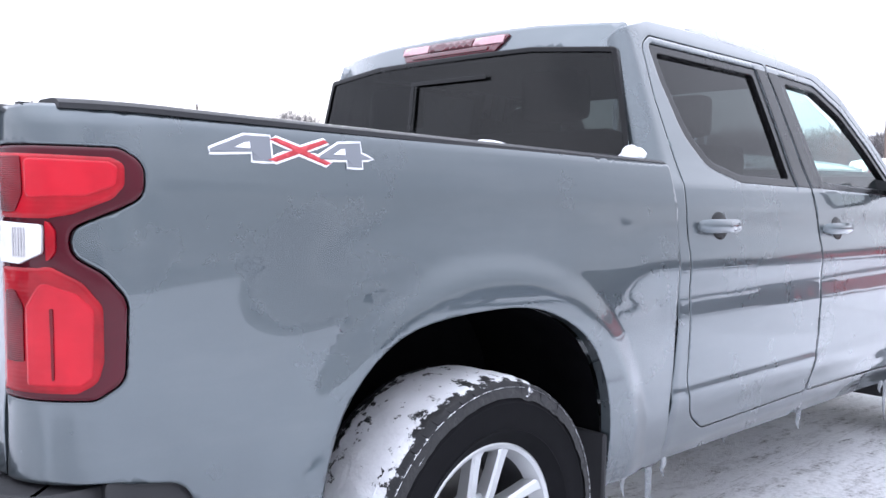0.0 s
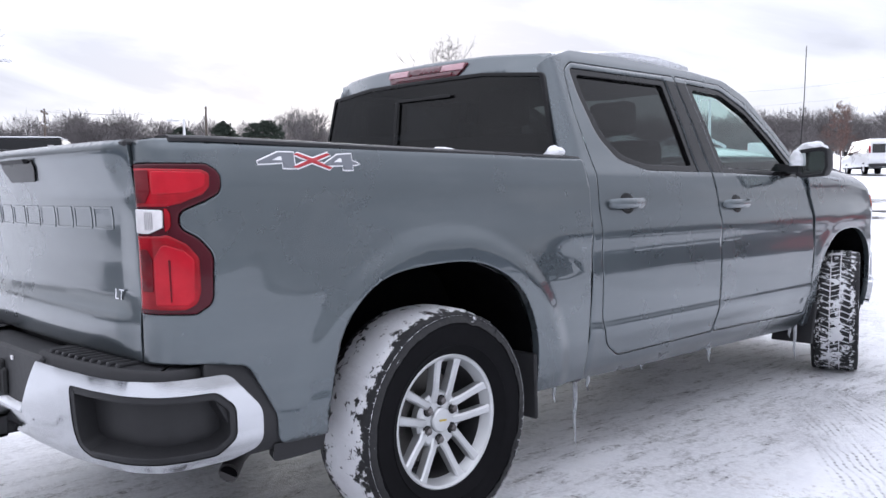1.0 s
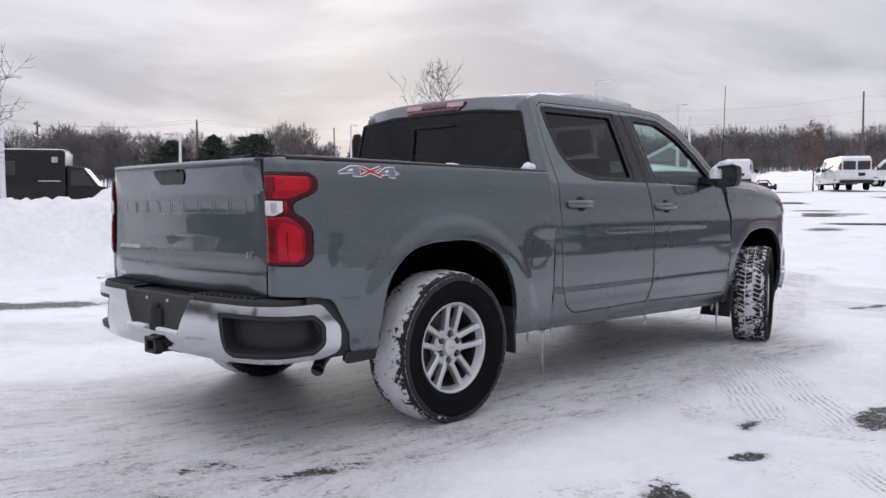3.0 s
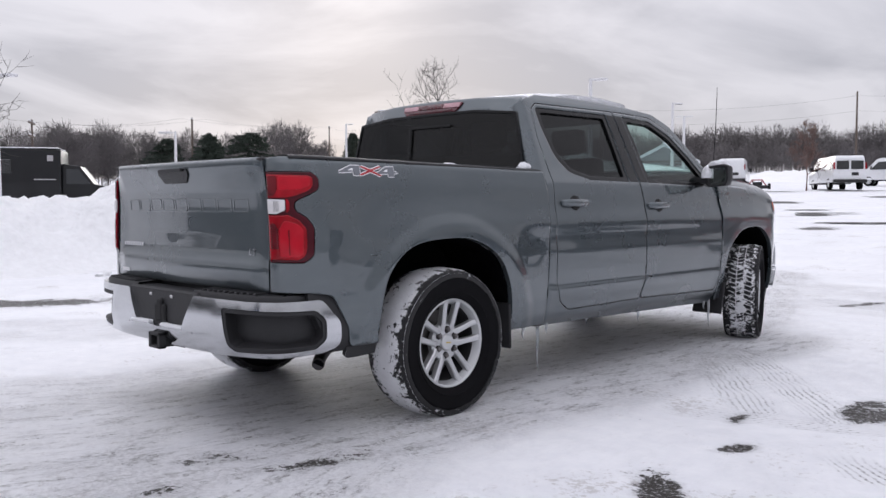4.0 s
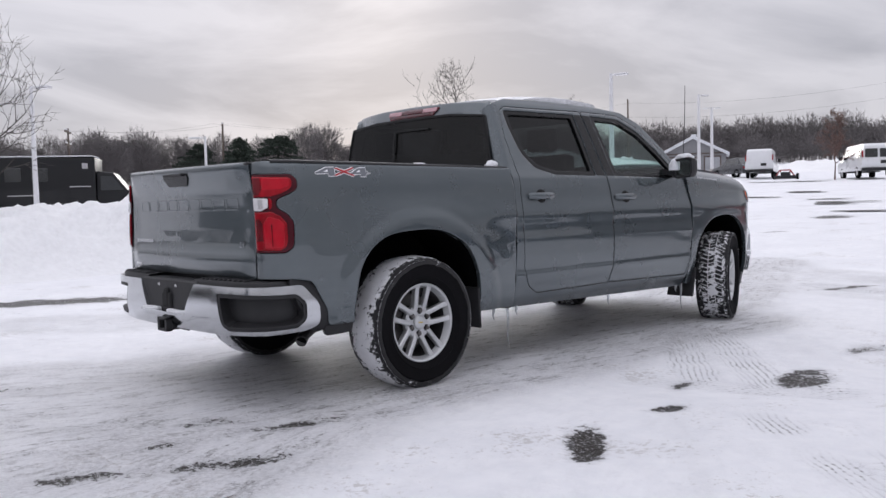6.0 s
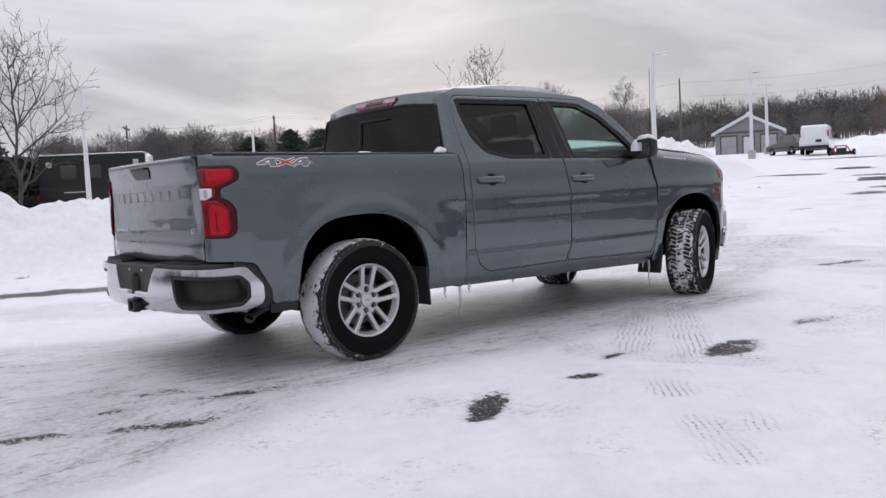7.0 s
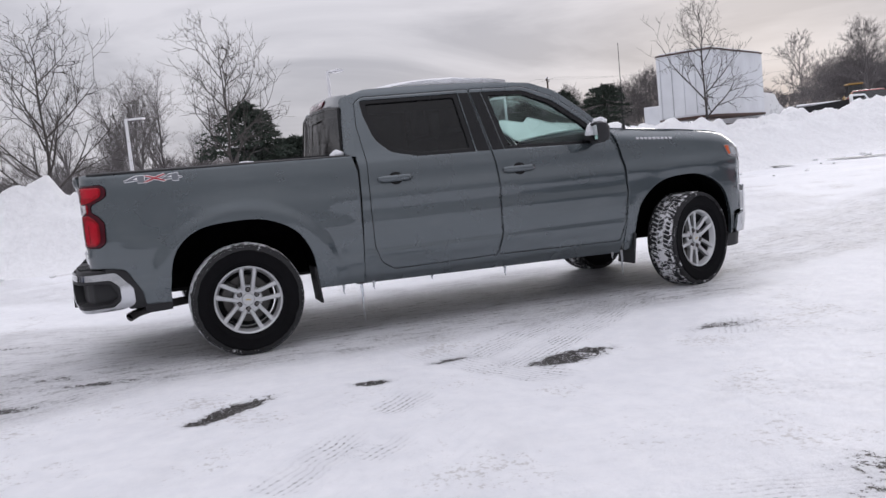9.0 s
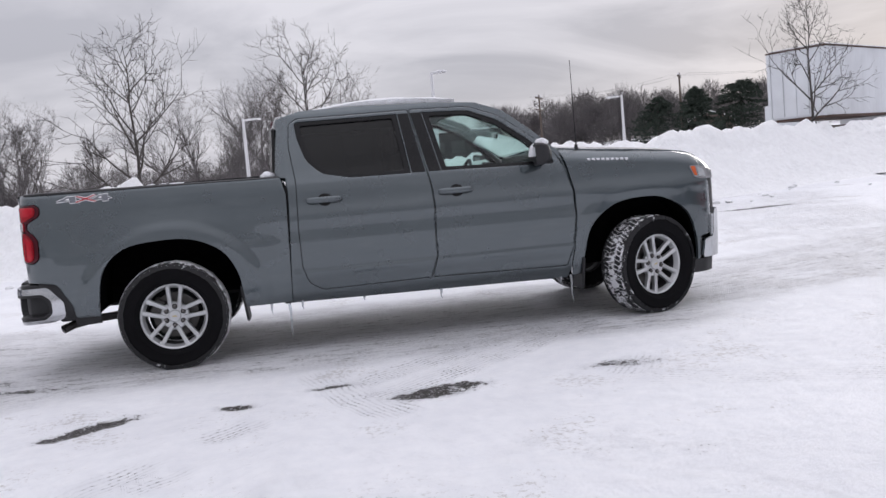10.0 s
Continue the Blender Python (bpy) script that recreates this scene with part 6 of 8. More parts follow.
for k, (x, y, half, width, heading) in enumerate([(-8.4, 28.1, 1.0, 0.35, 28), (-7.0, 26.4, 1.2, 0.4, 30), (-4.3, 21.8, 1.6, 0.4, 32), (-12.0, 29.3, 1.5, 0.35, 15), (-12.1, 34.5, 0.9, 0.5, 20), (-7.0, 25.0, 0.9, 0.4, 25), (-14.0, 28.4, 0.7, 0.25, 10),
                                                 (-9.3, 16.9, 1.0, 0.22, 25), (-10.2, 16.2, 0.6, 0.18, 25), (-11.8, 34.0, 1.0, 0.6, 15), (-9.5, 43.0, 2.4, 0.9, 20), (-2.0, 30.0, 1.5, 0.5, 20), (-3.5, 36.0, 1.8, 0.6, 20), (-10.8, 14.6, 0.45, 0.13, 20), (-14.8, 52.5, 3.0, 0.8, 20), (-19.5, 49.0, 3.0, 0.7, 15), (-13.3, 3.1, 0.5, 0.2, 30)]):
    asphalt_strip(x, y, half, width, heading, k + 1)


# ---- ploughed snow banks ----
def snow_bank(name, line, label, seed, step=0.10):
    """A ploughed ridge along a line of (x, y, height, half width)."""
    pts = np.array(line, float)
    seg = np.concatenate(([0], np.cumsum(np.hypot(*np.diff(pts[:, :2], axis=0).T))))
    ss = np.arange(0, seg[-1], step)
    cols = [np.interp(ss, seg, pts[:, i]) for i in range(4)]
    ker = np.hanning(13)
    ker /= ker.sum()
    cols = [np.convolve(np.pad(c, 6, "edge"), ker, "valid") for c in cols]
    px, py, ph, pw = cols
    tx, ty = np.gradient(px), np.gradient(py)
    l = np.hypot(tx, ty)
    tx, ty = tx / l, ty / l
    m = 76
    verts, faces = [], []
    for i in range(len(ss)):
        end = step01(min(ss[i], ss[-1] - ss[i]) / 2.5)
        for j in range(m + 1):
            q = 2 * j / m - 1
            x, y = px[i] + ty[i] * q * pw[i], py[i] - tx[i] * q * pw[i]
            v = Vector((x, y, seed * 5.0))
            shape = (0.5 + 0.5 * math.cos(math.pi * min(1, abs(q)))) ** (1.35 if q > 0 else 0.85)
            rough = 0.36 * noise.noise(v * 0.45) + 0.30 * noise.noise(v * 1.2) + 0.36 * abs(noise.noise(v * 1.7)) + 0.12 * noise.noise(v * 3.6) + 0.07 * noise.noise(v * 8.0) - 0.14
            h = ph[i] * end * shape * (1 + 0.65 * rough) + 0.02 * noise.noise(v * 9) * shape
            verts.append((x, y, gz(x, y) - 0.03 + max(0.0, h) - (0.05 if abs(q) > 0.97 else 0)))
    for i in range(len(ss) - 1):
        for j in range(m):
            a = i * (m + 1) + j
            faces.append((a, a + 1, a + m + 2, a + m + 1))
    me = bpy.data.meshes.new(name)
    me.from_pydata(verts, [], faces)
    me.polygons.foreach_set("use_smooth", [True] * len(me.polygons))
    ob = part(name, me, BANK_SNOW)
    return tagged(ob, label, "snow bank", kind="stuff")


snow_bank("snow_bank", [(-15.5, -13, 0.9, 3.0), (-13, -7, 1.30, 3.2), (-11.8, -2, 1.45, 3.2), (-12.2, 2, 1.25, 3.0), (-12.6, 7, 1.48, 3.0), (-12.9, 9.5, 1.56, 3.1), (-13.3, 12, 1.44, 3.2), (-13.65, 14.5, 1.32, 3.3), (-14.0, 17, 1.20, 3.4), (-14.5, 19.5, 1.26, 3.5), (-15.0, 22, 1.25, 3.6), (-15.5, 26, 1.72, 3.6), (-16.2, 30, 0.9, 3.2), (-16.8, 33.5, 0.3, 2.5)],
          "long ploughed snow bank at the edge of the lot", 1)
snow_bank("snow_bank", [(-20, 38, 0.4, 2.0), (-24, 39, 1.0, 2.6), (-28, 40, 1.1, 2.6), (-33, 42, 0.5, 2.0)], "low ploughed snow bank beside the far lot", 2, 0.3)
snow_bank("snow_bank", [(-2, 74, 0.3, 3.0), (-16, 80, 1.0, 4.0), (-30, 84, 1.1, 4.0), (-40, 92, 0.9, 4.0)], "low snow bank along the far edge of the lot", 3, 0.6)
# loose clods of snow near the banks
def clods():
    rng = random.Random(7)
    bm = bmesh.new()
    for k in range(110):
        y = rng.uniform(-8, 24)
        x = -9.0 - 0.10 * max(0, y) + rng.gauss(0, 0.8)
        r = rng.uniform(0.02, 0.065)
        g = bmesh.ops.create_icosphere(bm, subdivisions=2, radius=r)
        for v in g["verts"]:
            v.co = v.co * (1 + 0.75 * noise.noise(v.co * (1.1 / r) + Vector((k, 0, 0))))
            v.co = Vector((v.co.x * 1.3, v.co.y * 1.2, v.co.z * 0.75)) + Vector((x, y, gz(x, y) + r * 0.3))
    tagged(part("snow_clods", smooth(bm, 80), BANK_SNOW), "loose clods of snow below the bank", "snow", kind="stuff")


clods()

# ---- trees ----
def make_bark(name, base):
    n = Nodes(name, base, 0.85)
    a, b = n.noise(12, 6, 0.65, stretch=(1, 1, 0.25)), n.noise(2.0, 3)
    n.set("Base Color", n.ramp(n.math("ADD", n.math("MULTIPLY", a, 0.6), n.math("MULTIPLY", b, 0.4)), (0.3, tuple(c * 0.6 for c in base)), (0.7, tuple(c * 1.4 for c in base))))
    n.bump(a, 0.6, 0.02)
    return n.m


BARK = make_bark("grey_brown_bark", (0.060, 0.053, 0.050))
# paler than BARK: the haze of distance is mixed into the colour
FAR_BARK = make_bark("hazed_brown_twigs", (0.140, 0.129, 0.130))
RED_BARK = make_bark("reddish_twigs", (0.16, 0.10, 0.085))
NEEDLES = make_bark("dark_green_needles", (0.034, 0.048, 0.036))


class Twigs:
    """Collects tapered bars into one mesh."""

    def __init__(self):
        self.v, self.f = [], []

    def bar(self, pts, radii, sides):
        base = len(self.v)
        for i, p in enumerate(pts):
            d = (pts[min(i + 1, len(pts) - 1)] - pts[max(i - 1, 0)]).normalized()
            a = d.cross(Vector((0.3, 0.2, 0.93))) if abs(d.z) < 0.92 else d.cross(Vector((1, 0, 0)))
            a.normalize()
            b = d.cross(a)
            for k in range(sides):
                t = 2 * math.pi * k / sides
                self.v.append(tuple(p + (a * math.cos(t) + b * math.sin(t)) * radii[i]))
        for i in range(len(pts) - 1):
            for k in range(sides):
                q = base + i * sides
                self.f.append((q + k, q + (k + 1) % sides, q + sides + (k + 1) % sides, q + sides + k))

    def mesh(self, name):
        me = bpy.data.meshes.new(name)
        me.from_pydata(self.v, [], self.f)
        me.polygons.foreach_set("use_smooth", [True] * len(me.polygons))
        return me


def grow(tw, rng, p, d, length, radius, level, lift=0.25, wild=0.22, kids=(0, 3, 4, 5), detail=1.0, thin=0.0025):
    """One branch with its side shoots."""
    n = 5 if level > 1 else 3
    pts, radii, dirs = [p.copy()], [radius], [d.copy()]
    for i in range(n):
        d = (d + Vector((rng.gauss(0, wild), rng.gauss(0, wild), rng.gauss(0, wild) + lift * 0.25))).normalized()
        p = p + d * (length / n)
        pts.append(p.copy())
        dirs.append(d.copy())
        radii.append(radius * (1 - 0.72 * (i + 1) / n))
    tw.bar(pts, radii, 6 if level > 2 else (4 if level == 2 else 3))
    if level == 0:
        return
    count = max(1, int(round(kids[level] * detail * rng.uniform(0.8, 1.25))))
    for k in range(count):
        i = min(n, 1 + int(n * (0.15 + 0.85 * (k + rng.random()) / count)))
        side = dirs[i].cross(Vector((rng.gauss(0, 1), rng.gauss(0, 1), rng.gauss(0, 1)))).normalized()
        nd = (dirs[i] * rng.uniform(0.55, 0.9) + side * rng.uniform(0.5, 0.9)).normalized()
        grow(tw, rng, pts[i], nd, length * rng.uniform(0.42, 0.68), radii[i] * 0.62 + thin, level - 1, lift, wild, kids, detail, thin)


def bare_tree(name, label, x, y, height, spread, seed, trunk_r=0.075, fork=0.30, limbs=13, group="", mat=None, lean=0.0, kids=(0, 4, 5, 5)):
    """A leafless tree: a trunk that runs up through the crown, and limbs with twigs."""
    rng = random.Random(seed)
    root = thing(name, label, "tree", pose(x, y, gz(x, y) - 0.05), group)
    trunk, crown = Twigs(), Twigs()
    pts, radii = [Vector((0, 0, 0))], [trunk_r * 1.25]
    n = 11
    for i in range(1, n + 1):
        t = i / n
        pts.append(Vector((rng.gauss(0, 0.035) * height * 0.16 + lean * t, rng.gauss(0, 0.035) * height * 0.16, height * 0.93 * t)))
        radii.append(max(0.006, trunk_r * (1 - 0.90 * t ** 0.85)))
    trunk.bar(pts, radii, 9)
    part("trunk", trunk.mesh("trunk"), mat or BARK, root)
    for k in range(limbs):
        t = fork + (0.97 - fork) * (k + rng.random() * 0.6) / limbs
        i = min(n - 1, int(t * n))
        p = pts[i].lerp(pts[i + 1], t * n - i)
        a = k * 2.4 + rng.gauss(0, 0.3)
        up = 0.50 + 0.72 * t + rng.gauss(0, 0.1)
        d = Vector((math.cos(a), math.sin(a), up)).normalized()
        ln = spread * (1.30 - 0.92 * t) * rng.uniform(0.8, 1.15)
        grow(crown, rng, p, d, ln, radii[i] * 0.60 + 0.005, 3, 0.34, 0.095 if mat else 0.060, kids, 1.0, 0.007 if mat else 0.0036)
    part("crown", crown.mesh("crown"), mat or BARK, root, "bare twigs")
    return root


bare_tree("street_tree", "young leafless street tree behind the snow bank", -13.6, 1.40, 4.85, 1.75, 11, 0.060, 0.30, 13, "street trees", None, 0.0, (0, 3, 3, 5))
bare_tree("street_tree", "young leafless street tree in front of the white box truck", -14.0, 14.85, 4.75, 1.55, 5, 0.055, 0.30, 11, "street trees", None, 0.0, (0, 3, 3, 5))
bare_tree("street_tree", "young leafless street tree rising behind the snow bank", -12.5, -2.42, 5.1, 1.75, 23, 0.062, 0.24, 15, "street trees", None, 0.0, (0, 3, 3, 5))
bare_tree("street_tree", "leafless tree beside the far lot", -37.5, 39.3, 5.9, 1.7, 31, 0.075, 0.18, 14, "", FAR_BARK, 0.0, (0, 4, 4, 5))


def willow(x, y, height, spread, seed, label):
    """A big spreading bare tree with several stems from the ground."""
    rng = random.Random(seed)
    root = thing("bare_tree", label, "tree", pose(x, y, gz(x, y) - 0.1))
    stems, crown = Twigs(), Twigs()
    for k in range(6):
        a = 2 * math.pi * k / 6 + rng.gauss(0, 0.3)
        d = Vector((math.cos(a) * 0.55, math.sin(a) * 0.55, 1)).normalized()
        p, r = Vector((0.3 * math.cos(a), 0.3 * math.sin(a), 0)), 0.0165 * height * rng.uniform(0.7, 1.2)
        pts, radii = [p], [r]
        for i in range(7):
            d = (d + Vector((rng.gauss(0, 0.12), rng.gauss(0, 0.12), 0.02))).normalized()
            p = p + d * height * 0.115
            pts.append(p)
            radii.append(r * (1 - 0.11 * (i + 1)))
            if i > 0:
                for j in range(2):
                    b = rng.uniform(0, 6.28)
                    nd = (d + Vector((math.cos(b), math.sin(b), 0.35)) * 0.8).normalized()
                    grow(crown, rng, p, nd, spread * rng.uniform(0.5, 0.9), radii[-1] * 0.5 + 0.008, 3, 0.55, 0.10, (0, 4, 4, 5), 1.0, 0.0034)
        stems.bar(pts, radii, 7)
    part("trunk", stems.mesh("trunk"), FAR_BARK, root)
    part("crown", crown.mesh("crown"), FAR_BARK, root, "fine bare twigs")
    return root


willow(-36.5, -2.95, 5.9, 2.1, 2, "spreading many-stemmed bare tree beyond the lot")
willow(-42.5, 0.75, 7.4, 2.1, 3, "tall many-stemmed bare tree beyond the lot")
willow(-52.0, -17.5, 7.0, 2.6, 6, "bare tree at the edge of the brush")


def conifer(x, y, height, width, seed, label):
    """An evergreen: a trunk with whorls of drooping, needled boughs."""
    rng = random.Random(seed)
    root = thing("conifer", label, "tree", pose(x, y, gz(x, y) - 0.05), "evergreens")
    tr = Twigs()
    tr.bar([Vector((0, 0, 0)), Vector((0.05, 0, height * 0.5)), Vector((0, 0, height))], [0.14, 0.09, 0.02], 7)
    part("trunk", tr.mesh("trunk"), BARK, root)
    v, f = [], []
    for k in range(int(240 * height / 6)):
        t = rng.random() ** 0.8
        z = height * (0.06 + 0.94 * t)
        a = rng.uniform(0, 6.28)
        form = math.sqrt(max(0.02, 1 - ((t - 0.38) / 0.66) ** 2)) if "round" in label else 0.12 + 1.15 * (1 - t) ** 0.65
        ln = 0.72 * width * form * (0.78 + 0.32 * noise.noise(Vector((math.cos(a) * 1.3, math.sin(a) * 1.3, t * 4 + seed))) + 0.15 * rng.random())
        d = Vector((math.cos(a), math.sin(a), rng.uniform(-0.28, 0.12)))
        side = Vector((-math.sin(a), math.cos(a), 0))
        for j in range(14):
            s = ((j + rng.random()) / 14) ** 0.62
            c = Vector((0, 0, z)) + d * ln * s + side * rng.gauss(0, 0.10) * ln + Vector((0, 0, rng.gauss(0, 0.05)))
            r = 0.15 * rng.uniform(0.7, 1.5) * (0.6 + 0.08 * height)
            b = len(v)
            for q in range(3):
                e = Vector((rng.gauss(0, 1), rng.gauss(0, 1), rng.gauss(0, 0.6))).normalized()
                w = e.cross(Vector((rng.gauss(0, 1), rng.gauss(0, 1), rng.gauss(0, 1)))).normalized() * 0.27
                v += [tuple(c - e * r * 0.3 + w * r), tuple(c - e * r * 0.3 - w * r), tuple(c + e * r * 1.5)]
                f.append((b + q * 3, b + q * 3 + 1, b + q * 3 + 2))
    me = bpy.data.meshes.new("crown")
    me.from_pydata(v, [], f)
    part("crown", me, NEEDLES, root, "dark green needles")


for k, (x, y, h, w, label) in enumerate([(-33.0, 4.1, 4.6, 4.0, "dark pine behind the street tree"), (-35.5, 6.6, 2.9, 4.2, "low dark pine beside a taller one"), (-60.0, 34.2, 4.9, 3.2, "pointed dark pine behind the snow bank"), (-62.6, 39.6, 5.2, 3.8, "dense round dark pine behind the snow bank"),
                                         (-65.6, 33.3, 4.6, 4.4, "snow-dusted spreading pine behind the snow bank"), (-80.8, 66.7, 6.3, 3.0, "slim dark pine in the far tree line")]):
    conifer(x, y, h, w, 40 + k, label)


def woods(name, label, rows, mat, seed, width=0.05):
    """Many bare trees along a strip: (az0, az1, distance, depth, height, count, twigs) as seen from the lot. Crowns are rounded brushes of fine twigs."""
    rng = random.Random(seed)
    tw = Twigs()
    for az0, az1, dist, depth, height, count, twigs in rows:
        for k in range(count):
            a = radians(az0 + (az1 - az0) * (k + rng.random()) / count)
            r = dist + depth * rng.random()
            x, y = 6 + r * math.cos(a), -2 + r * math.sin(a)
            h = height * rng.uniform(0.66, 1.12)
            base = Vector((x, y, gz(x, y) - 0.2))
            lean = Vector((rng.gauss(0, 0.04), rng.gauss(0, 0.04), 1))
            rad = 0.013 * h
            wide, low = h * rng.uniform(0.26, 0.42), rng.uniform(0.06, 0.22)
            mid, up = base + lean * h * (0.5 + 0.5 * low), h * (0.5 - 0.5 * low)
            tw.bar([base, base + lean * h * 0.4, base + lean * h * 0.72], [rad, rad * 0.7, rad * 0.2], 3)
            # limbs fan out and up to the crown's skin
            for q in range(max(4, twigs // 40)):
                b, s = q * 2.4 + rng.gauss(0, 0.4), rng.uniform(0.1, 0.9)
                p0 = base + lean * h * rng.uniform(low, 0.5)
                tip = mid + Vector((math.cos(b) * wide * s, math.sin(b) * wide * s, up * math.sqrt(1 - s * s) * 0.92))
                knee = p0.lerp(tip, 0.45) + Vector((math.cos(b), math.sin(b), -0.5)) * wide * 0.15
                tw.bar([p0, knee, tip], [rad * 0.30, rad * 0.18, rad * 0.05], 3)
            for j in range(twigs):
                o = Vector((rng.gauss(0, 1), rng.gauss(0, 1), rng.gauss(0.25, 1))).normalized() * (0.25 + 0.75 * rng.random() ** 0.55)
                ragged = 0.86 + 0.30 * noise.noise(o * 2.3 + Vector((k * 3.1, seed, 0)))
                c = mid + Vector((o.x * wide, o.y * wide, o.z * up)) * ragged
                d = (Vector((o.x, o.y, o.z * 0.8 + 0.55)) + Vector((rng.gauss(0, 0.35), rng.gauss(0, 0.35), rng.gauss(0, 0.35)))).normalized()
                ln, wd = h * rng.uniform(0.06, 0.13), width * rng.uniform(0.35, 0.9)
                sd = d.cross(Vector((rng.gauss(0, 1), rng.gauss(0, 1), rng.gauss(0, 1)))).normalized() * wd
                i = len(tw.v)
                tw.v += [tuple(c - sd), tuple(c + sd), tuple(c + d * ln)]
                tw.f.append((i, i + 1, i + 2))
    return tagged(part(name, tw.mesh(name), mat), label, "woods", kind="stuff")


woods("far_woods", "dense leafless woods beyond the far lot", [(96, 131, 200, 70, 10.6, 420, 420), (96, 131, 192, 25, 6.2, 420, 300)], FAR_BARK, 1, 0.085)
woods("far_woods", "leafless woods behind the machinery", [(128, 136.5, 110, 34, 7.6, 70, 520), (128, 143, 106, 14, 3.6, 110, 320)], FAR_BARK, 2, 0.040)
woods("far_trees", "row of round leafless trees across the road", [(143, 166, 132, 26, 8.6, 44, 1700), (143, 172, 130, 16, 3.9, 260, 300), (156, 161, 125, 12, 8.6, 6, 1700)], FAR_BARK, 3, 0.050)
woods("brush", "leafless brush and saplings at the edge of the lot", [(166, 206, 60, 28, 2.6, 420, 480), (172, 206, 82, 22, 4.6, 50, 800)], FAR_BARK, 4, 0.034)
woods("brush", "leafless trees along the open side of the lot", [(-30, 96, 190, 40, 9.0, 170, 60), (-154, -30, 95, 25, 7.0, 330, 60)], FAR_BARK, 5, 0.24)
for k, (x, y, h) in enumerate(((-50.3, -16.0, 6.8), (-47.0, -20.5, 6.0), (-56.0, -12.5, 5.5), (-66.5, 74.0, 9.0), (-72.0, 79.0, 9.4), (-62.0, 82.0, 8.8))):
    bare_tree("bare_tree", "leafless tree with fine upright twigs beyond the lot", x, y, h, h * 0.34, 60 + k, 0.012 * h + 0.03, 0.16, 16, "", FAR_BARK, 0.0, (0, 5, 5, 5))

bare_tree("bare_tree", "slender reddish bare tree near the white vans", -18.0, 52.3, 4.4, 1.1, 77, 0.05, 0.25, 16, "", RED_BARK, 0.0, (0, 5, 5, 5))

# ---- poles and wires ----
GALV = simple("painted_white_pole", (0.70, 0.70, 0.72), 0.45, 0.1, vary=0.08, scale=3)
WOOD_POLE = make_bark("weathered_pole_wood", (0.12, 0.095, 0.08))
WIRE = simple("dark_wire", (0.05, 0.05, 0.055), 0.6)
CONCRETE = simple("pale_concrete", (0.42, 0.41, 0.39), 0.85, vary=0.2, scale=8, bump=0.3)


def street_lamp(x, y, top, heads, label, turn=0.0, r=0.09):
    """A square-headed car park lamp: concrete foot, tapered pole, flat lamp heads."""
    g = gz(x, y)
    root = thing("street_lamp", label, "street lamp", pose(x, y, g, 0, 0, turn), "car park lamps")
    h = top - g
    bm = bmesh.new()
    lathe(bm, [(0.0005, 0), (0.28, 0), (0.28, 0.62), (0.25, 0.66), (0.0005, 0.66)], 16, "Z")
    bmesh.ops.recalc_face_normals(bm, faces=bm.faces)
    part("foot", smooth(bm), CONCRETE, root)
    bm = bmesh.new()
    tube(bm, [(0, 0, 0.6), (0, 0, h * 0.6), (0, 0, h)], [r * 1.25, r * 1.0, r * 0.8], 10)
    part("pole", smooth(bm, 50), GALV, root, "white painted pole")
    for s in heads:
        bm = bmesh.new()
        box(bm, *sorted((0.0, s * 0.28)), -0.03, 0.03, h - 0.10, h - 0.05, 0.01)
        part("arm", bm, GALV, root)
        bm = bmesh.new()
        box(bm, *sorted((s * 0.20, s * 0.80)), -0.16, 0.16, h - 0.11, h - 0.03, 0.02)
        head = part("lamp_head", smooth(bm), GALV, root)
        bm = bmesh.new()
        box(bm, *sorted((s * 0.28, s * 0.78)), -0.12, 0.12, h - 0.125, h - 0.111)
        part("lamp_glass", bm, LENS, head)


street_lamp(-25.9, 6.55, 5.34, (1,), "white car park lamp behind the snow bank", 25, 0.075)
street_lamp(-30.5, -0.98, 4.46, (1,), "white car park lamp before the brush", 60, 0.075)
street_lamp(-18.9, 29.7, 6.80, (1,), "tall white car park lamp by the snow bank", 10, 0.10)
street_lamp(-30.0, 56.5, 8.8, (1,), "tall white car park lamp near the garage", 60, 0.11)
street_lamp(-36.5, 70.0, 9.2, (-1, 1), "white car park lamp with two heads", 35, 0.13)
street_lamp(-35.8, 18.15, 4.75, (-1,), "white car park lamp before the pines", 50, 0.07)
street_lamp(-69.7, 56.6, 9.8, (1,), "white car park lamp near the pines", 30, 0.12)


def utility_pole(x, y, top, arms, label, turn=0.0):
    g = gz(x, y)
    root = thing("utility_pole", label, "utility pole", pose(x, y, g, 0, 0, turn), "utility poles")
    h = top - g
    bm = bmesh.new()
    tube(bm, [(0, 0, 0), (0.03, 0, h * 0.5), (0, 0, h)], [0.12, 0.10, 0.075], 9)
    part("pole", smooth(bm, 50), WOOD_POLE, root)
    for k in range(arms):
        z = h - 0.3 - 1.1 * k
        bm = bmesh.new()
        box(bm, -1.2, 1.2, -0.07, 0.07, z - 0.07, z + 0.07, 0.01)
        arm = part("crossarm", bm, WOOD_POLE, root)
        for ix in (-1.05, -0.5, 0.5, 1.05):
            bm = bmesh.new()
            lathe(bm, [(0.001, z + 0.06), (0.05, z + 0.08), (0.07, z + 0.16), (0.03, z + 0.22), (0.001, z + 0.23)], 8, "Z")
            bmesh.ops.translate(bm, verts=bm.verts, vec=(ix, 0, 0))
            part("insulator", smooth(bm), GALV, arm)
    return Vector((x, y, top - 0.2))


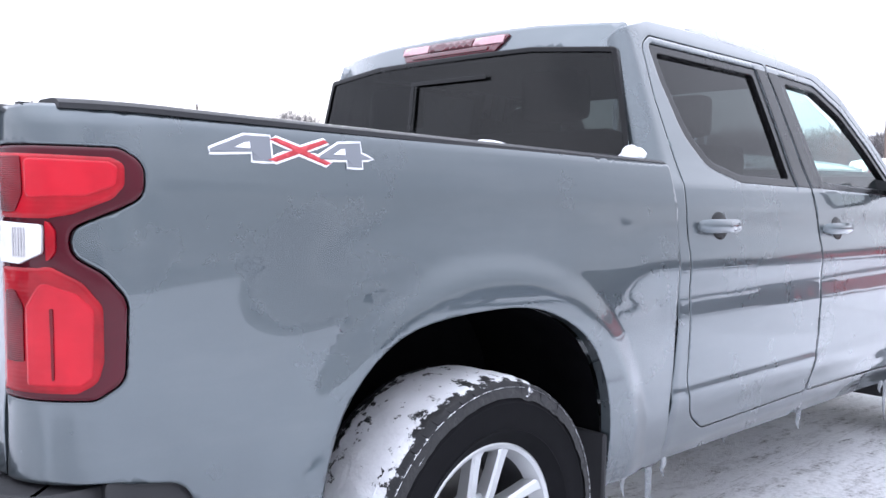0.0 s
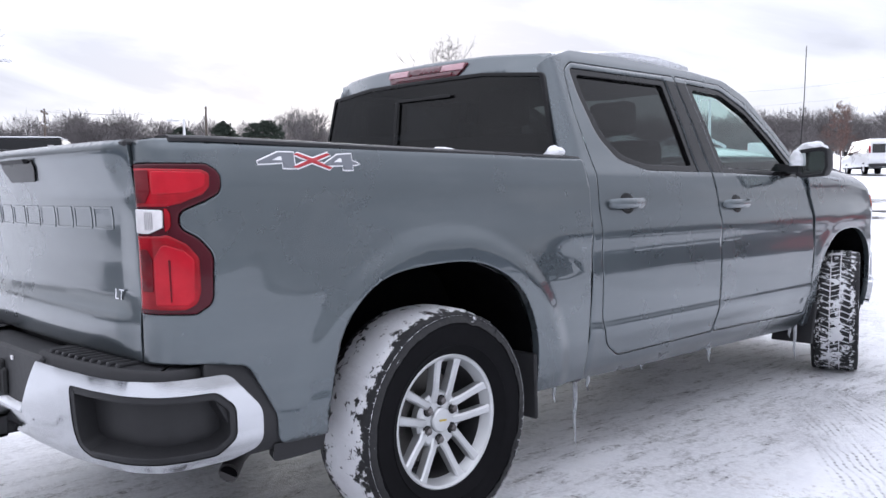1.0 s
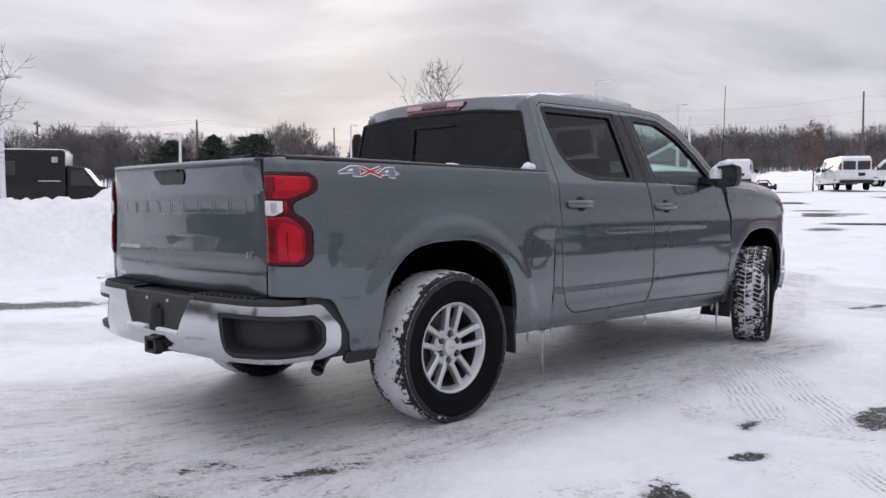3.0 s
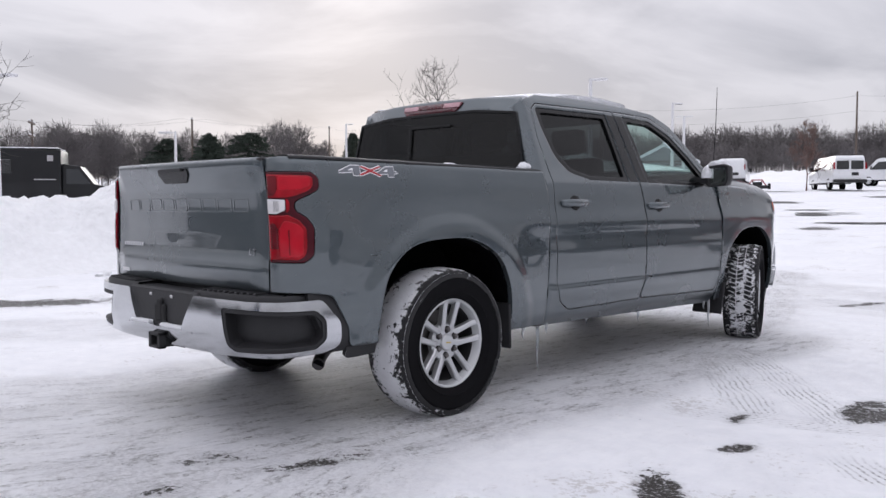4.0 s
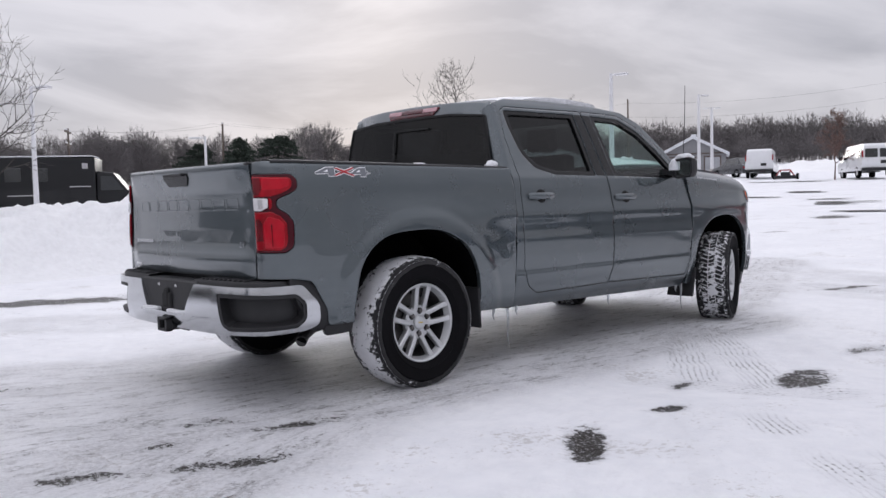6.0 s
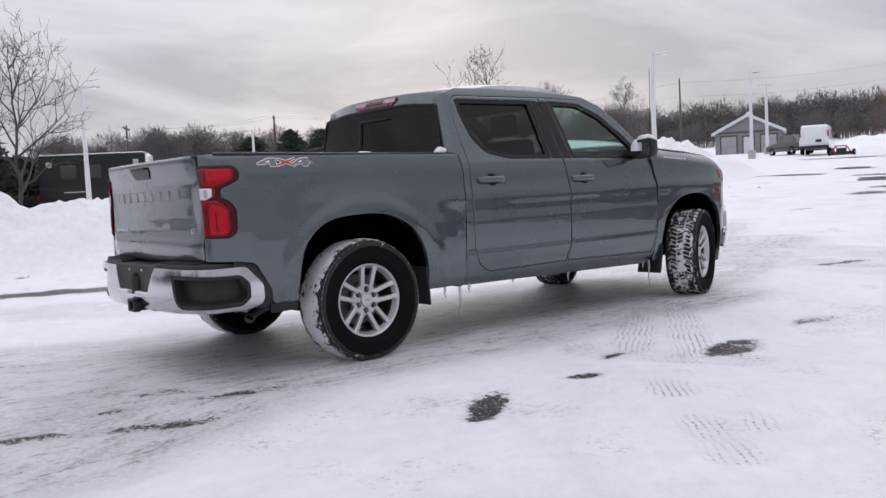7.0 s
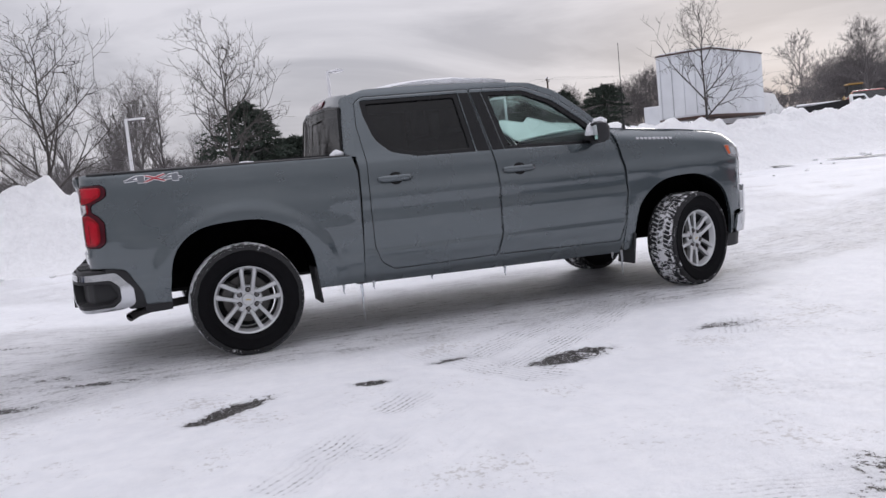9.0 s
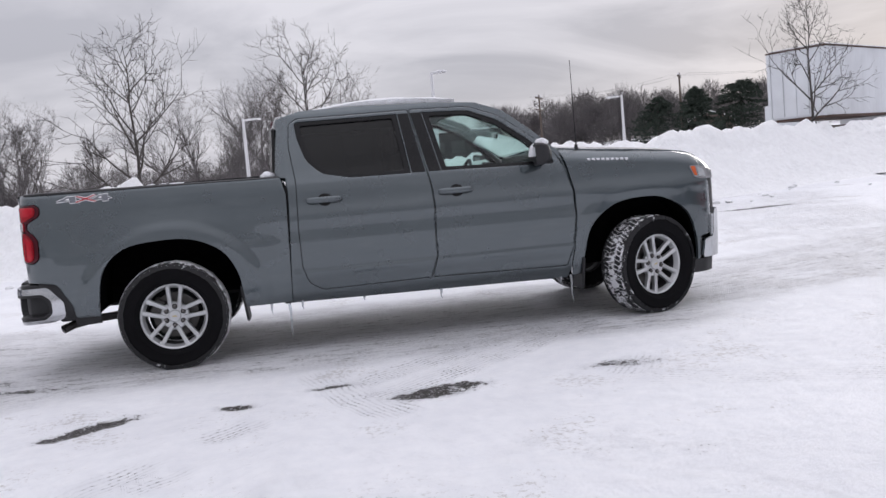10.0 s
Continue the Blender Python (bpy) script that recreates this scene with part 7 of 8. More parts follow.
tops = [utility_pole(x, y, z, n, label, turn) for x, y, z, n, label, turn in (
    (-70.5, 23.9, 8.10, 2, "wooden utility pole with two crossarms", 150), (-62.6, 34.1, 8.40, 1, "wooden utility pole with one crossarm", 150), (-90.5, 70.5, 11.7, 2, "wooden utility pole with transformers", 140), (-46.2, 70.7, 11.0, 0, "bare wooden utility pole behind the garage", 120), (-25.2, 81.8, 11.5, 0, "tall wooden utility pole by the far lot", 110))]


def wire(a, b, sag, name="overhead_wire"):
    cu = bpy.data.curves.new(name, "CURVE")
    cu.dimensions, cu.bevel_depth, cu.bevel_resolution = "3D", 0.006, 0
    sp = cu.splines.new("POLY")
    sp.points.add(14)
    for i in range(15):
        t = i / 14
        p = a.lerp(b, t)
        sp.points[i].co = (p.x, p.y, p.z - sag * 4 * t * (1 - t), 1)
    tmp = bpy.data.objects.new(name, cu)
    me = bpy.data.meshes.new_from_object(tmp)
    bpy.data.objects.remove(tmp)
    tagged(part(name, me, WIRE), "thin dark overhead wire between utility poles", "wire", "overhead wires")


for off in (-0.9, 0.9):
    o = Vector((off * 0.5, off * 0.85, 0.1))
    wire(tops[0] + o, tops[1] + o, 0.5)
    wire(tops[1] + o, tops[2] + o, 0.45)
for dz in (-0.2, -1.6):
    wire(tops[3] + Vector((0, 0, dz)), tops[4] + Vector((0, 0, dz)), 0.6)
    wire(tops[4] + Vector((0, 0, dz)), tops[4] + Vector((34, 16, dz + 0.5)), 0.8)
    wire(tops[3] + Vector((0, 0, dz)), tops[2] + Vector((0, 0, dz)), 1.0)

# ---- parked vehicles ----
WHITE_PAINT = simple("white_vehicle_paint", (0.74, 0.75, 0.77), 0.3, vary=0.06, scale=4, Coat_Weight=0.6)
BLACK_PAINT = simple("black_vehicle_paint", (0.007, 0.0075, 0.009), 0.35, vary=0.3, scale=3, Coat_Weight=0.2, Specular_IOR_Level=0.3)
RED_PAINT = simple("red_vehicle_paint", (0.30, 0.025, 0.03), 0.3, vary=0.12, scale=4, Coat_Weight=0.8)
GREY_PAINT = simple("dark_grey_vehicle_paint", (0.05, 0.052, 0.06), 0.3, 0.3, vary=0.2, scale=4, Coat_Weight=0.6)
BLUE_PAINT = simple("dark_blue_vehicle_paint", (0.025, 0.035, 0.07), 0.3, 0.2, vary=0.2, scale=4, Coat_Weight=0.8)
YELLOW = simple("yellow_machine_paint", (0.34, 0.20, 0.05), 0.6, vary=0.25, scale=6)
WINDOW = simple("dark_window_glass", (0.012, 0.014, 0.016), 0.08, vary=0.2, Coat_Weight=1.0)
SHEET = simple("white_ribbed_sheet", (0.66, 0.68, 0.71), 0.5, vary=0.16, scale=1.6)
GREY_POST = simple("grey_door_post", (0.34, 0.35, 0.37), 0.5, vary=0.2)
RUST = simple("rusted_truck_frame", (0.09, 0.055, 0.045), 0.8, 0.2, vary=0.5, scale=5)


def slab(prof, half, taper=0.0, zt=1.0):
    """A body from a side profile of (y, z) points, drawn in towards the roof."""
    bm = bmesh.new()
    rows = []
    for s in (-1, 1):
        rows.append([bm.verts.new((s * (half - taper * max(0.0, z - zt)), y, z)) for y, z in prof])
    n = len(prof)
    for i in range(n):
        bm.faces.new((rows[0][i], rows[0][(i + 1) % n], rows[1][(i + 1) % n], rows[1][i]))
    bm.faces.new(rows[0])
    bm.faces.new(list(reversed(rows[1])))
    bmesh.ops.recalc_face_normals(bm, faces=bm.faces)
    return bm


def bevelled(bm, w=0.05, seg=2):
    bmesh.ops.bevel(bm, geom=[e for e in bm.edges if len(e.link_faces) == 2 and e.calc_face_angle(0) > 0.25], offset=w, segments=seg, affect="EDGES", profile=0.6)
    return smooth(bm, 40)


def side_window(parent, pts, half, taper, zt, name="window"):
    """A pane on each flank, following the flank's lean."""
    for s in (-1, 1):
        bm = bmesh.new()
        lo = [(s * (half - taper * max(0.0, z - zt) - 0.01), y, z) for y, z in pts]
        hi = [(s * (half - taper * max(0.0, z - zt) + 0.008), y, z) for y, z in pts]
        hull(bm, lo, hi)
        bmesh.ops.recalc_face_normals(bm, faces=bm.faces)
        part(name, bm, WINDOW, parent, "dark window")


def far_wheels(parent, ys, half, r=0.34):
    for y in ys:
        for s in (-1, 1):
            w = new("wheel")
            w.parent = parent
            w.matrix_basis = pose(s * (half - 0.12), y, r, 0, 0, 0 if s > 0 else 180)
            bm = bmesh.new()
            lathe(bm, [(0.6 * r, -0.10), (0.9 * r, -0.115), (r, -0.09), (r, 0.09), (0.9 * r, 0.115), (0.62 * r, 0.10), (0.62 * r, 0.06)], 24)
            part("tyre", smooth(bm), RUBBER, w)
            bm = bmesh.new()
            lathe(bm, [(0.62 * r, 0.07), (0.55 * r, 0.085), (0.2 * r, 0.06), (0.0005, 0.065)], 20)
            part("rim", smooth(bm), ALLOY, w)


def lamp_block(parent, name, mat, x0, x1, y0, y1, z0, z1):
    for s in (-1, 1):
        bm = bmesh.new()
        box(bm, *sorted((s * x0, s * x1)), y0, y1, z0, z1, 0.01)
        part(name, bm, mat, parent)


def cargo_van(x, y, heading, label, windows=True):
    """A full-size van: its nose points along +y before it is turned."""
    v = thing("van", label, "van", pose(x, y, gz(x, y), 0, 0, heading), "parked vans")
    prof = [(-2.75, 0.45), (2.75, 0.45), (2.80, 0.80), (2.70, 1.05), (1.85, 1.22), (1.20, 1.98), (0.9, 2.08), (-2.55, 2.10), (-2.72, 1.95), (-2.78, 0.9)]
    body = part("body", bevelled(slab(prof, 1.0, 0.16, 1.05), 0.06), WHITE_PAINT, v, "white van body")
    side_window(v, [(0.45, 1.22), (1.55, 1.22), (1.05, 1.80), (0.45, 1.82)], 1.0, 0.16, 1.05)
    if windows:
        side_window(v, [(-2.45, 1.25), (-1.6, 1.25), (-1.6, 1.82), (-2.40, 1.82)], 1.0, 0.16, 1.05)
    for s in (-1, 1) if windows else ():
        bm = bmesh.new()
        box(bm, *sorted((s * 0.06, s * 0.78)), -2.80, -2.74, 1.25, 1.78, 0.02)
        part("rear_window", bm, WINDOW, v, "dark rear window")
    lamp_block(v, "tail_light", RED, 0.88, 0.96, -2.80, -2.70, 1.25, 1.66)
    bm = bmesh.new()
    box(bm, -0.98, 0.98, -2.92, -2.70, 0.42, 0.62, 0.03)
    part("bumper", smooth(bm), BLACK, v)
    bm = bmesh.new()
    box(bm, 0.10, 0.50, -2.815, -2.76, 0.86, 1.06, 0.02)
    part("plate_recess", bm, BLACK, v)
    bm = bmesh.new()
    box(bm, -0.95, 0.95, -0.9 + 1.0, 2.76, 0.40, 0.52, 0.03)
    part("skirt", bm, BLACK, v)
    lamp_block(v, "headlight", LENS, 0.62, 0.92, 2.66, 2.80, 0.82, 1.0)
    lamp_block(v, "wing_mirror", BLACK, 1.0, 1.22, 1.45, 1.55, 1.22, 1.48)
    far_wheels(v, (-1.75, 1.70), 1.0, 0.36)
    return v


cargo_van(-16.9, 54.3, 36, "white passenger van with dark rear windows parked on snow")
cargo_van(-17.0, 66.4, 98, "white van parked side-on behind another van")
w = cargo_van(-26.2, 59.1, 22, "tall white panel van with a plain rear", False)


def snow_plough(x, y, heading):
    p = thing("snow_plough", "red snow plough frame with black wheels beside a van", "snow plough", pose(x, y, gz(x, y), 0, 0, heading) @ Matrix.Scale(0.68, 4))
    bm = bmesh.new()
    tube(bm, [(-0.9, 0, 0.35), (-0.5, 0, 0.95), (0.5, 0, 0.95), (0.9, 0, 0.35)], 0.07, 8)
    tube(bm, [(-0.5, 0, 0.95), (-0.3, 0.6, 0.3)], 0.06, 8)
    tube(bm, [(0.5, 0, 0.95), (0.3, 0.6, 0.3)], 0.06, 8)
    part("frame", smooth(bm, 50), RED_PAINT, p, "red tube frame")
    bm = bmesh.new()
    box(bm, -1.1, 1.1, -0.12, 0.12, 0.05, 0.40, 0.06)
    part("blade", smooth(bm), BLACK, p)
    bm = bmesh.new()
    box(bm, -0.45, 0.45, -0.02, 0.5, 0.35, 0.75, 0.06)
    part("motor", smooth(bm), BLACK, p)
    far_wheels(p, (0.4,), 1.25, 0.30)


snow_plough(-22.6, 55.2, 15)


def sedan(x, y, heading, paint, label, tall=0.0, name="car"):
    c = thing(name, label, "car", pose(x, y, gz(x, y), 0, 0, heading), "parked cars")
    prof = [(-2.2, 0.30), (2.2, 0.30), (2.25, 0.62), (2.1, 0.78), (1.05, 0.92 + tall * 0.5), (-1.85, 0.95 + tall * 0.5), (-2.2, 0.86 + tall * 0.4), (-2.25, 0.6)]
    part("body", bevelled(slab(prof, 0.90, 0.12, 0.6), 0.06), paint, c)
    top = [(1.05, 0.90 + tall * 0.5), (0.25, 1.40 + tall), (-1.0 - tall, 1.42 + tall), (-1.75, 0.93 + tall * 0.5)]
    part("cabin", bevelled(slab(top, 0.80, 0.34, 0.9), 0.05), paint, c)
    side_window(c, [(0.85, 0.96 + tall * 0.5), (0.25, 1.34 + tall), (-0.95 - tall, 1.36 + tall), (-1.45, 0.97 + tall * 0.5)], 0.80, 0.34, 0.9)
    for y0, z0, y1, z1 in ((1.02, 0.95 + tall * 0.5, 0.32, 1.37 + tall), (-1.72, 0.97 + tall * 0.5, -1.06 - tall, 1.38 + tall)):
        bm = bmesh.new()
        sgn = 1 if y0 > 0 else -1
        hull(bm, [(-0.70, y0, z0), (0.70, y0, z0), (0.62, y1, z1), (-0.62, y1, z1)], [(-0.70, y0 + sgn * 0.015, z0 + 0.01), (0.70, y0 + sgn * 0.015, z0 + 0.01), (0.62, y1 + sgn * 0.015, z1 + 0.01), (-0.62, y1 + sgn * 0.015, z1 + 0.01)])
        bmesh.ops.recalc_face_normals(bm, faces=bm.faces)
        part("window", bm, WINDOW, c, "dark window")
    lamp_block(c, "tail_light", RED, 0.55, 0.86, -2.27, -2.15, 0.66, 0.80)
    lamp_block(c, "headlight", LENS, 0.55, 0.86, 2.08, 2.26, 0.58, 0.72)
    far_wheels(c, (-1.35, 1.40), 0.92, 0.33)
    return c


sedan(-30.6, 63.4, 62, GREY_PAINT, "dark grey car parked beyond the white vans", 0.15)
sedan(-31.0, 38.8, -45, RED_PAINT, "red car half hidden behind the snow bank", 0.3)
# a row of parked cars on the open side of the lot, mirrored in the truck's doors
for k, (paint, word, tall) in enumerate(((GREY_PAINT, "dark grey car in a parked row", 0.3), (RED_PAINT, "red car in a parked row", 0.1), (BLACK_PAINT, "black off-road car in a parked row", 0.4), (BLUE_PAINT, "dark blue car in a parked row", 0.1), (GREY_PAINT, "dark grey tall car in a parked row", 0.45))):
    sedan(2.6 + 2.5 * k, 16.4 - 1.6 * k, 62 - 3 * k, paint, word, tall)

for k, (paint, word, tall) in enumerate(((BLACK_PAINT, "black car parked behind the pickup", 0.3), (GREY_PAINT, "dark grey car parked behind the pickup", 0.1), (BLUE_PAINT, "dark blue car parked behind the pickup", 0.35))):
    sedan(-10.6 + 3.3 * k, -9.6 - 1.5 * k, 28, paint, word, tall)


def black_truck(x, y, heading, label):
    """A black square-bodied service truck with a cab."""
    t = thing("service_truck", label, "truck", pose(x, y, gz(x, y), 0, 0, heading) @ Matrix.Scale(0.88, 4), "black trucks")
    part("box_body", bevelled(slab([(-3.4, 0.65), (1.4, 0.65), (1.4, 2.95), (-3.35, 3.0)], 1.15, 0.02, 1.0), 0.04), BLACK_PAINT, t, "black box body")
    part("cab", bevelled(slab([(1.42, 0.55), (3.6, 0.55), (3.65, 1.25), (2.75, 1.45), (2.15, 2.25), (1.42, 2.35)], 1.05, 0.12, 1.3), 0.05), BLACK_PAINT, t)
    side_window(t, [(1.60, 1.45), (2.60, 1.45), (2.10, 2.10), (1.60, 2.12)], 1.05, 0.12, 1.3)
    for s in (-1, 1):
        for y0, y1, z0, z1, mat in ((-3.0, -2.75, 2.45, 2.70, LENS), (0.85, 1.10, 2.45, 2.70, LENS), (-2.4, -1.7, 1.9, 2.5, WINDOW), (-1.3, -0.6, 1.9, 2.5, WINDOW), (-2.3, -1.2, 1.25, 1.30, LENS), (0.3, 1.2, 1.62, 1.67, LENS)):
            bm = bmesh.new()
            box(bm, *sorted((s * 1.09, s * 1.16)), y0, y1, z0, z1, 0.01)
            part("side_light" if mat is LENS else "window", bm, mat, t)
    bm = bmesh.new()
    box(bm, -1.1, 1.1, -3.3, 1.3, 3.0, 3.05, 0.02)
    part("roof_snow", smooth(bm), CAP_SNOW, t, "snow on the roof")
    bm = bmesh.new()
    lathe(bm, [(0.18, 0.0), (0.36, 0.0), (0.40, 0.06), (0.40, 0.16), (0.36, 0.2), (0.0005, 0.2)], 20, "Z")
    bmesh.ops.transform(bm, matrix=pose(0.4, -3.4, 1.5, 90), verts=bm.verts)
    part("spare_wheel", smooth(bm), RUBBER, t, "spare wheel on the rear")
    lamp_block(t, "tail_light", RED, 0.95, 1.10, -3.46, -3.38, 1.0, 1.25)
    far_wheels(t, (-1.9, 2.6), 1.12, 0.45)


black_truck(-31.3, 9.54, -30, "black box-bodied service truck behind the snow bank")
black_truck(-37.4, 6.8, -30, "black service truck parked behind another")


def box_truck():
    """A white box body on a rusty chassis, its cab at the far end."""
    t = thing("box_truck", "white ribbed box truck on a rusty frame behind a snow bank", "truck", pose(-16.49, 16.99, gz(-16.49, 16.99), 0, 0, 30))
    floor_z, top, half, ln = 1.50, 3.62, 0.95, 4.40
    x0, y0 = -2 * half, 0.0
    bm = bmesh.new()
    box(bm, x0, 0, y0, ln, floor_z, top, 0.015)
    body = part("box_body", bm, SHEET, t, "white sheet-metal box")
    for k in range(10):
        bm = bmesh.new()
        yk = 0.25 + k * (ln - 0.5) / 9
        box(bm, 0.0, 0.003, yk - 0.02, yk + 0.02, floor_z + 0.05, top - 0.08)
        part("side_rib", bm, SHEET, body)
    for a, b in (((x0 - 0.02, 0.03), (top - 0.03, top + 0.015)), ((x0 - 0.01, 0.02), (floor_z - 0.06, floor_z + 0.01))):
        bm = bmesh.new()
        box(bm, a[0], a[1], -0.03, ln + 0.02, b[0], b[1], 0.01)
        part("edge_rail", bm, RUST, body, "worn dark edge rail")
    for xa, xb in ((x0 + 0.14, -half - 0.01), (-half + 0.01, -0.14)):
        bm = bmesh.new()
        box(bm, xa, xb, -0.028, 0.0, floor_z + 0.06, top - 0.10, 0.006)
        part("door", bm, SHEET, body, "white rear door")
        bm = bmesh.new()
        tube(bm, [((xa + xb) / 2, -0.045, floor_z + 0.1), ((xa + xb) / 2, -0.045, top - 0.15)], 0.010, 6)
        part("lock_bar", bm, GREY_POST, body)
    for xa in (x0, -0.12):
        bm = bmesh.new()
        box(bm, xa, xa + 0.12, -0.036, 0.0, floor_z, top - 0.05, 0.01)
        part("door_post", bm, SHEET, body)
    bm = bmesh.new()
    box(bm, x0 + 0.7, x0 + 0.85, -0.4, ln + 2.0, 0.85, 1.22, 0.01)
    box(bm, -0.85, -0.7, -0.4, ln + 2.0, 0.85, 1.22, 0.01)
    box(bm, x0 + 0.1, -0.1, -0.35, -0.1, 0.62, 0.80, 0.01)
    box(bm, x0 + 0.5, -0.5, 0.6, 2.4, 0.6, 1.15, 0.05)
    part("chassis", bm, RUST, t, "rusty chassis")
    bm = slab([(ln + 0.15, 0.7), (ln + 2.2, 0.7), (ln + 2.25, 1.6), (ln + 1.7, 1.8), (ln + 1.3, 2.2), (ln + 0.15, 2.25)], 0.92, 0.08, 1.6)
    bmesh.ops.translate(bm, verts=bm.verts, vec=(-half, 0, 0))
    part("cab", bevelled(bm, 0.06), WHITE_PAINT, t, "white cab with snow")
    w = new("axle")
    w.parent = t
    w.matrix_basis = pose(-half, 0, 0)
    far_wheels(w, (1.2, ln + 1.4), 0.95, 0.42)
    bm = bmesh.new()
    box(bm, x0 + 0.05, -0.05, 0.05, ln - 0.05, top + 0.02, top + 0.07, 0.02)
    part("roof_snow", smooth(bm), CAP_SNOW, t, "snow on the roof")


box_truck()
bm = bmesh.new()
box(bm, -0.75, 0.75, -0.6, 0.6, 0.5, 2.10, 0.04)
cab_box = thing("utility_box", "small white utility trailer beside the box truck", "trailer", pose(-26.5, 21.85, gz(-26.5, 21.85), 0, 0, 31))
part("box_body", smooth(bm), SHEET, cab_box)
far_wheels(cab_box, (0.0,), 0.85, 0.3)


def gable_garage():
    """A grey garage with a gabled front, seen across the lot."""
    x, y = -43.4, 78.4
    g = thing("garage", "small grey garage with a white gable roof edge", "building", pose(x, y, gz(x, y) - 0.3, 0, 0, 29))
    siding, dark = simple("grey_siding", (0.24, 0.24, 0.25), 0.8, vary=0.15, scale=6), simple("brown_trim_boards", (0.10, 0.075, 0.065), 0.8, vary=0.2)
    w, h, r, ln = 3.3, 2.55, 4.25, 9.0
    bm = bmesh.new()
    hull(bm, [(-w, 0, 0), (w, 0, 0), (w, 0, h), (0, 0, r), (-w, 0, h)], [(-w, ln, 0), (w, ln, 0), (w, ln, h), (0, ln, r), (-w, ln, h)])
    bmesh.ops.recalc_face_normals(bm, faces=bm.faces)
    part("wall", bm, siding, g, "grey board wall")
    for s in (-1, 1):
        bm = bmesh.new()
        box(bm, 0, 1, -0.35, ln + 0.35, 0, 0.14)
        a = Vector((0, 0, r + 0.02))
        b = Vector((s * (w + 0.35), 0, h - (r - h) / w * 0.35 + 0.02))
        for v in bm.verts:
            t, up = v.co.x, v.co.z
            p = a.lerp(b, t)
            v.co = Vector((p.x, v.co.y, p.z + up))
        bmesh.ops.recalc_face_normals(bm, faces=bm.faces)
        part("roof", bm, SNOW, g, "snow-covered roof slope")
        bm = bmesh.new()
        box(bm, 0, 1, -0.42, -0.33, -0.20, 0.10)
        for v in bm.verts:
            t, up = v.co.x, v.co.z
            p = a.lerp(b, t)
            v.co = Vector((p.x, v.co.y, p.z + up))
        bmesh.ops.recalc_face_normals(bm, faces=bm.faces)
        part("barge_board", bm, SHEET, g, "white barge board")
    for x0, x1, z1, mat, name in ((-2.7, -1.2, 2.1, GREY_POST, "overhead_door"), (1.2, 2.7, 2.1, GREY_POST, "overhead_door"), (-0.5, 0.5, 2.0, SHEET, "door")):
        bm = bmesh.new()
        box(bm, x0, x1, -0.06, 0.0, 0.3, z1, 0.02)
        d = part(name, bm, mat, g, "white door" if name == "door" else "grey panelled door")
        for k in range(3):
            bm = bmesh.new()
            zk = 0.55 + k * (z1 - 0.5) / 3
            box(bm, x0 + 0.1, x1 - 0.1, -0.085, -0.06, zk, zk + (z1 - 0.5) / 3 - 0.08, 0.01)
            part("panel", bm, mat, d)
        bm = bmesh.new()
        box(bm, x0 - 0.12, x1 + 0.12, -0.05, 0.0, 0.25, z1 + 0.14)
        part("door_frame", bm, dark, g, "brown door frame")
    bm = bmesh.new()
    box(bm, -w, w, -0.08, -0.01, h - 0.10, h + 0.02)
    part("trim_board", bm, dark, g)
    bm = bmesh.new()
    box(bm, -0.3, 0.3, 3.0, 3.6, r - 0.1, r + 0.5, 0.03)
    part("roof_vent", bm, SHEET, g)


gable_garage()


def far_house():
    x, y = -98.7, 55.2
    g = thing("house", "brown house with a snowy roof behind pines", "house", pose(x, y, gz(x, y), 0, 0, 60))
    brown = simple("tan_house_wall", (0.17, 0.125, 0.11), 0.85, vary=0.15)
    bm = bmesh.new()
    hull(bm, [(-2.6, 0, 0), (2.6, 0, 0), (2.6, 0, 2.4), (0, 0, 3.3), (-2.6, 0, 2.4)], [(-2.6, 7, 0), (2.6, 7, 0), (2.6, 7, 2.4), (0, 7, 3.3), (-2.6, 7, 2.4)])
    bmesh.ops.recalc_face_normals(bm, faces=bm.faces)
    part("wall", bm, brown, g)
    for s in (-1, 1):
        bm = bmesh.new()
        hull(bm, [(0, -0.3, 3.32), (s * 2.95, -0.3, 2.30), (s * 2.95, 7.3, 2.30), (0, 7.3, 3.32)], [(0, -0.3, 3.48), (s * 2.95, -0.3, 2.46), (s * 2.95, 7.3, 2.46), (0, 7.3, 3.48)])
        bmesh.ops.recalc_face_normals(bm, faces=bm.faces)
        part("roof", bm, SNOW, g, "snow-covered roof slope")
    for x0 in (-2.1, 0.4):
        bm = bmesh.new()
        box(bm, x0, x0 + 1.5, -0.05, 0.02, 0.9, 2.0, 0.02)
        part("window", bm, WINDOW, g)


far_house()


